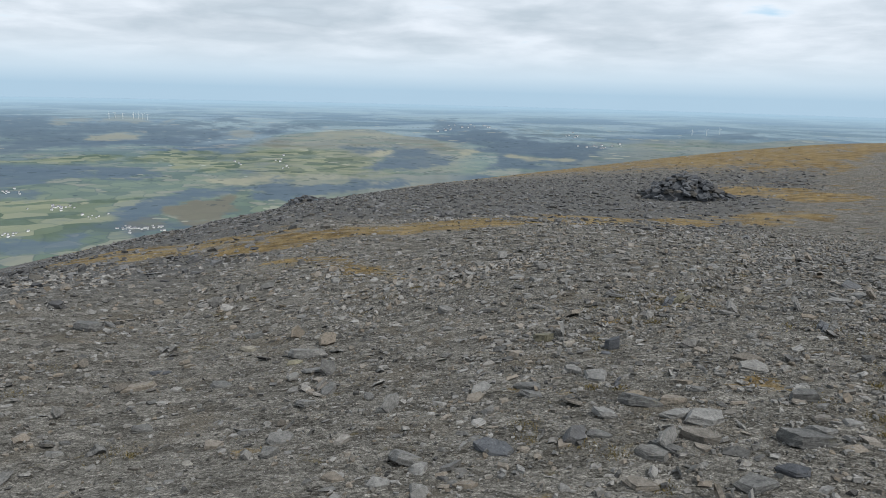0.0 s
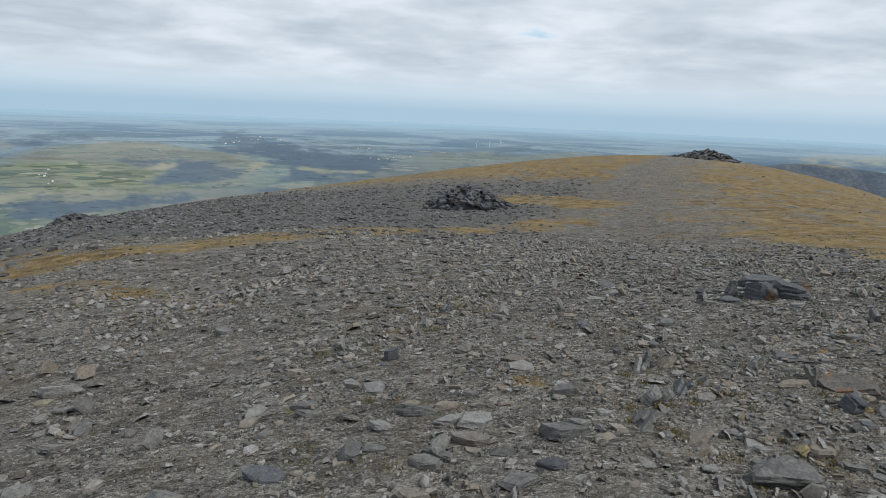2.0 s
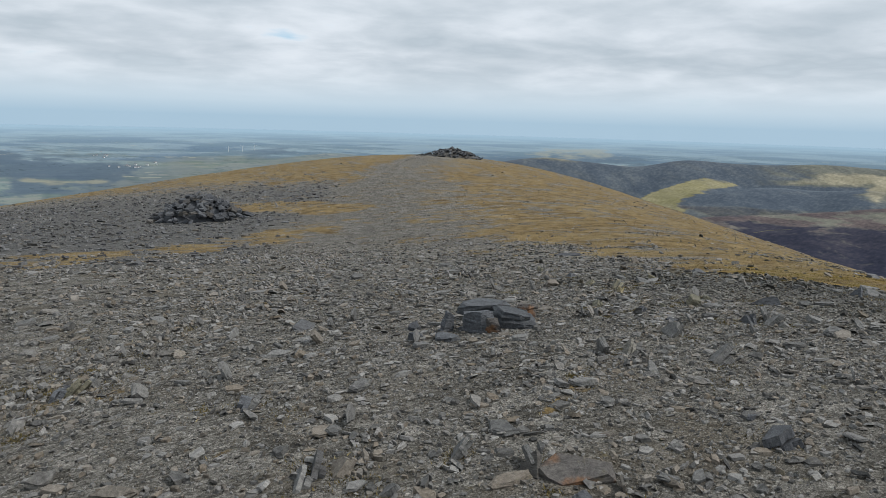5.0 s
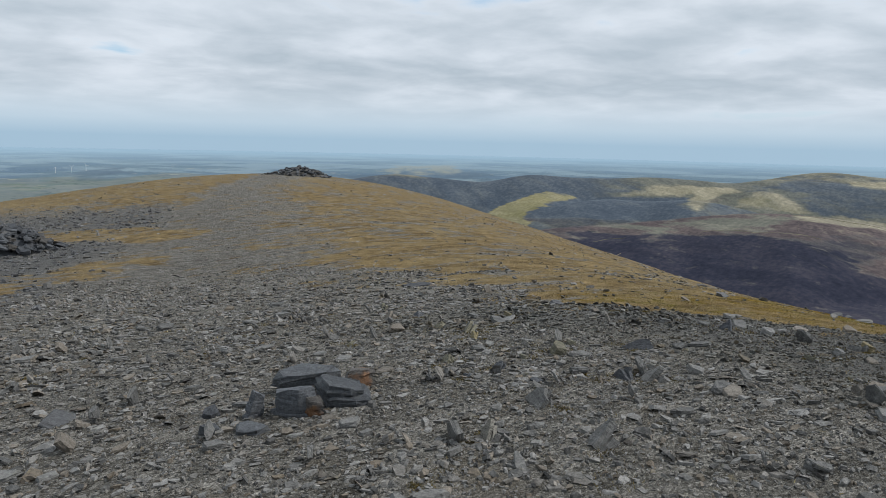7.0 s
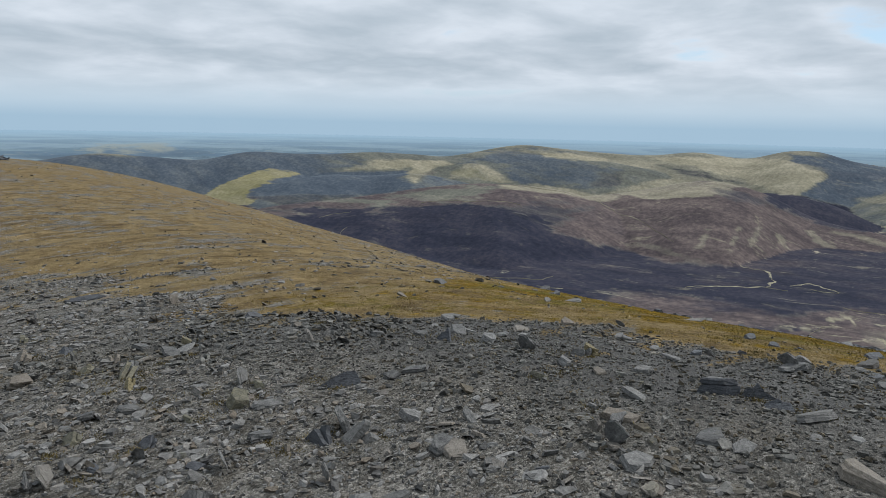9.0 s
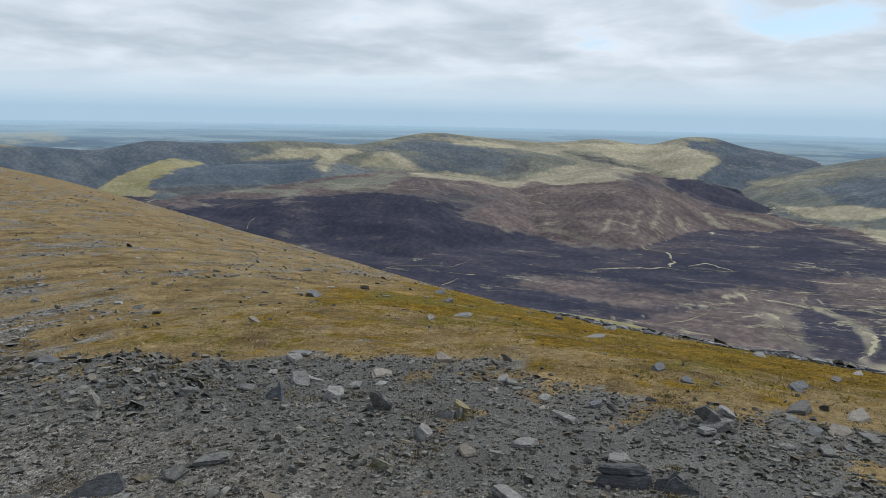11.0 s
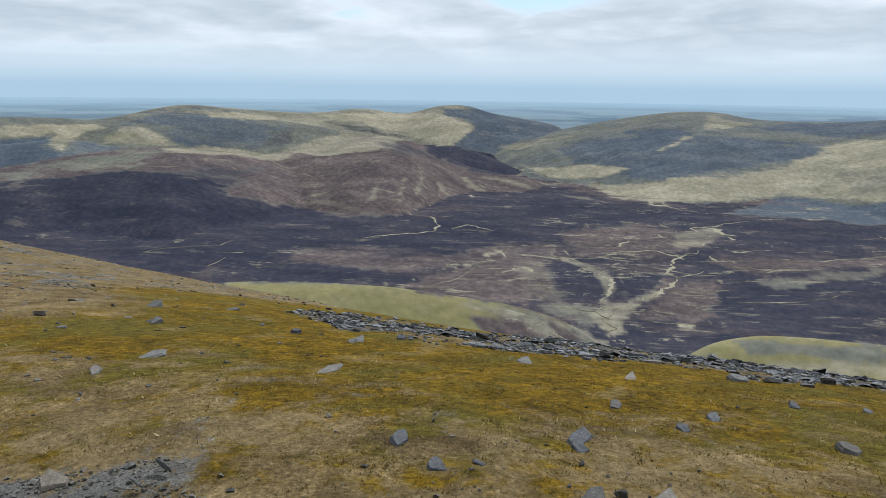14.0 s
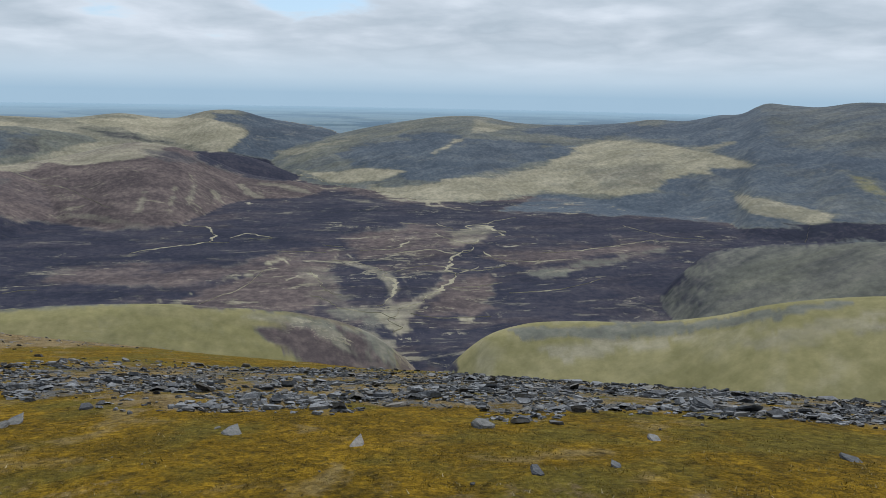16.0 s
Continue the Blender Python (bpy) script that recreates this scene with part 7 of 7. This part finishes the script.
beck(4.1, (49.42, 9.00), (49.63, 8.51), (50.14, 8.08))
beck(3.4, (62.26, 5.11), (62.24, 5.96))
beck(5.4, (125.51, 9.94), (127.03, 8.82), (127.36, 8.55))
beck(9.5, (105.6, 15.2), (110.0, 14.6), (112.6, 13.7))
beck(13.5, (108.1, 12.0), (112.5, 11.3), (116.7, 10.4))
beck(10.8, (114.1, 9.5), (117.5, 10.1), (120.3, 10.1))
beck(12.2, (96.4, 13.7), (99.1, 13.2), (102.8, 13.5), (105.5, 13.0))


# ---- far lowland: houses and wind turbines ----
def build_house(x, y, z, turn, long, wide, high):
    root = new("farmhouse")
    root.matrix_basis = pose(x, y, z, 0, 0, turn)
    tagged(root, "small white house with a slate roof, far below", "house", "houses in the lowland")
    bm = bmesh.new()
    bmesh.ops.create_cube(bm, size=1, matrix=Matrix.Translation((0, 0, high / 2 - 1)) @ Matrix.Diagonal((long, wide, high + 2, 1)))
    me = bpy.data.meshes.new("wall")
    bm.to_mesh(me)
    bm.free()
    part("wall", me, MAT_WHITE, root)
    bm = bmesh.new()
    a, b, h = long / 2 + 0.6, wide / 2 + 0.6, high
    v = [bm.verts.new(p) for p in ((-a, -b, h), (a, -b, h), (a, b, h), (-a, b, h), (-a, 0, h + wide * 0.45), (a, 0, h + wide * 0.45))]
    for f in ((0, 1, 5, 4), (2, 3, 4, 5), (1, 2, 5), (3, 0, 4), (3, 2, 1, 0)):
        bm.faces.new([v[i] for i in f])
    me = bpy.data.meshes.new("roof")
    bm.to_mesh(me)
    bm.free()
    part("roof", me, MAT_ROOF, root)


def far_place(b, e):
    x, y = on_country(b, e)
    return x, y, float(land(np.array([x]), np.array([y]))[0][0])


VILLAGES = [(-33.5, 10.3, 1.6, 26), (-31.7, 10.3, 0.5, 8), (-38.3, 8.6, 1.6, 16), (-36.0, 9.3, 0.7, 7), (-41.2, 10.2, 1.0, 10), (-40.9, 7.4, 1.2, 10),
            (-23.0, 5.4, 0.6, 4), (-22.6, 6.0, 0.5, 3), (-25.9, 5.6, 0.5, 3), (1.7, 3.9, 1.4, 14), (-0.7, 3.1, 1.2, 8), (-8.0, 2.6, 1.8, 10), (-10.0, 2.95, 0.8, 6)]
pick = random.Random(9)
for vb, ve, spread, count in VILLAGES:
    for _ in range(count):
        hb, he = vb + pick.gauss(0, spread * 0.5), ve + pick.gauss(0, 0.10)
        hx, hy, hz = far_place(hb, he)
        q = pick.uniform(0.45, 0.95)
        build_house(hx, hy, hz, pick.uniform(-40, 40) - hb, 12 * q, 7 * q, 5 * q)


def build_turbine(x, y, z, high, spin, face):
    root = new("wind_turbine")
    root.matrix_basis = pose(x, y, z, 0, 0, face)
    tagged(root, "white wind turbine far off in the lowland", "turbine", "wind turbines in the lowland")
    bm = bmesh.new()
    bmesh.ops.create_cone(bm, cap_ends=True, segments=10, radius1=high * 0.034, radius2=high * 0.02, depth=high, matrix=Matrix.Translation((0, 0, high / 2)))
    me = bpy.data.meshes.new("tower")
    bm.to_mesh(me)
    bm.free()
    part("tower", me, MAT_WHITE, root)
    bm = bmesh.new()
    bmesh.ops.create_cube(bm, size=1, matrix=Matrix.Translation((0, -high * 0.02, high)) @ Matrix.Diagonal((high * 0.05, high * 0.12, high * 0.05, 1)))
    me = bpy.data.meshes.new("nacelle")
    bm.to_mesh(me)
    bm.free()
    part("nacelle", me, MAT_WHITE, root)
    bm = bmesh.new()
    v = [bm.verts.new((a * high, b * high, c * high)) for a, b, c in ((-0.012, 0, 0), (0.022, 0, 0.06), (0.006, 0, 0.5), (-0.006, 0, 0.5), (-0.012, 0.012, 0), (0.022, 0.008, 0.06), (0.006, 0.004, 0.5), (-0.006, 0.004, 0.5))]
    for f in ((0, 1, 2, 3), (7, 6, 5, 4), (0, 4, 5, 1), (1, 5, 6, 2), (2, 6, 7, 3), (3, 7, 4, 0)):
        bm.faces.new([v[i] for i in f])
    blade = bpy.data.meshes.new("blade")
    bm.to_mesh(blade)
    bm.free()
    blade.materials.append(MAT_WHITE)
    for k in range(3):
        part("blade", blade, None, root, m=Matrix.Translation((0, -high * 0.09, high)) @ Euler((0, radians(spin + 120 * k), 0)).to_matrix().to_4x4())


for k, (tb, te) in enumerate([(-34.6, 2.45), (-34.2, 2.42), (-33.7, 2.45), (-33.0, 2.43), (-32.7, 2.45), (-32.4, 2.5), (-32.1, 2.48), (8.3, 2.75), (9.3, 2.7), (10.2, 2.62)]):
    tx, ty, tz = far_place(tb, te)
    build_turbine(tx, ty, tz, 27, 37 * k, -tb + 15)


# ---- grass blades on the nearer turf ----
def build_blades(name, n, radius, height, which_cover, mat, label, seed):
    rng = np.random.default_rng(seed)
    x, y = scatter(rng, n, radius, lambda u, v: which_cover(u, v))
    n = len(x)
    z = ground_z(x, y)
    h = rng.uniform(*height, n) * np.clip(1 + 2.2 * fbm(x / 0.16, y / 0.16, 3, 320), 0.3, 2.2)
    a = rng.uniform(0, 2 * np.pi, n)
    w = h * 0.4
    lx, ly = rng.normal(0, 0.9, n) * h, rng.normal(0, 0.9, n) * h
    dx, dy = np.cos(a) * w, np.sin(a) * w
    v = np.stack([np.stack([x - dx, y - dy, z - 0.006], -1), np.stack([x + dx, y + dy, z - 0.006], -1),
                  np.stack([x + lx, y + ly, z + h], -1)], 1).reshape(-1, 3)
    me = bpy.data.meshes.new(name)
    me.vertices.add(len(v))
    me.vertices.foreach_set("co", v.astype(np.float32).ravel())
    me.loops.add(3 * n)
    me.loops.foreach_set("vertex_index", np.arange(3 * n, dtype=np.int32))
    me.polygons.add(n)
    me.polygons.foreach_set("loop_start", (np.arange(n) * 3).astype(np.int32))
    me.update(calc_edges=True)
    me.shade_flat()
    me.materials.append(mat)
    tagged(new(name, me), label, "grass", kind="stuff")


build_blades("moss_and_grass", 520000, (0.02, 7.5), (0.004, 0.011), lambda u, v: covers(u, v)[1], MAT_MOSS, "short golden moss and grass on the brow", 31)
build_blades("bleached_grass", 260000, (0.02, 18.0), (0.005, 0.015), lambda u, v: np.clip(covers(u, v)[0] - covers(u, v)[1], 0, 1), MAT_GRASS, "wind-bleached grass of the summit turf", 32)


def build_clumps():
    """Golden moss in small cushions round the upright slates."""
    rng = np.random.default_rng(41)
    fins = np.array(FINS)
    sx, sy = scatter(rng, 1100, (0.02, 9.0), lambda u, v: smoothstep(rows(u, v), 0.08, 0.2) * bare(u, v, 0.0))
    spots = np.r_[fins + rng.normal(0, 0.07, fins.shape), fins + rng.normal(0, 0.16, fins.shape), np.stack([sx, sy], -1)]
    each = 150
    reach = np.repeat(rng.uniform(0.015, 0.085, len(spots)), each)
    at = np.repeat(spots, each, 0) + rng.normal(0, 1, (len(spots) * each, 2)) * reach[:, None]
    x, y = at.T
    n = len(x)
    h = rng.uniform(0.006, 0.017, n)
    a = rng.uniform(0, 2 * np.pi, n)
    z = ground_z(x, y)
    dx, dy = np.cos(a) * h * 0.2, np.sin(a) * h * 0.2
    lx, ly = rng.normal(0, 0.7, n) * h, rng.normal(0, 0.7, n) * h
    v = np.stack([np.stack([x - dx, y - dy, z], -1), np.stack([x + dx, y + dy, z], -1), np.stack([x + lx, y + ly, z + h], -1)], 1).reshape(-1, 3)
    me = bpy.data.meshes.new("moss_cushions")
    me.vertices.add(len(v))
    me.vertices.foreach_set("co", v.astype(np.float32).ravel())
    me.loops.add(3 * n)
    me.loops.foreach_set("vertex_index", np.arange(3 * n, dtype=np.int32))
    me.polygons.add(n)
    me.polygons.foreach_set("loop_start", (np.arange(n) * 3).astype(np.int32))
    me.update(calc_edges=True)
    me.shade_flat()
    me.materials.append(MAT_TUFT)
    tagged(new("moss_cushions", me), "small cushions of golden moss between upright slates", "moss", kind="stuff")


build_clumps()
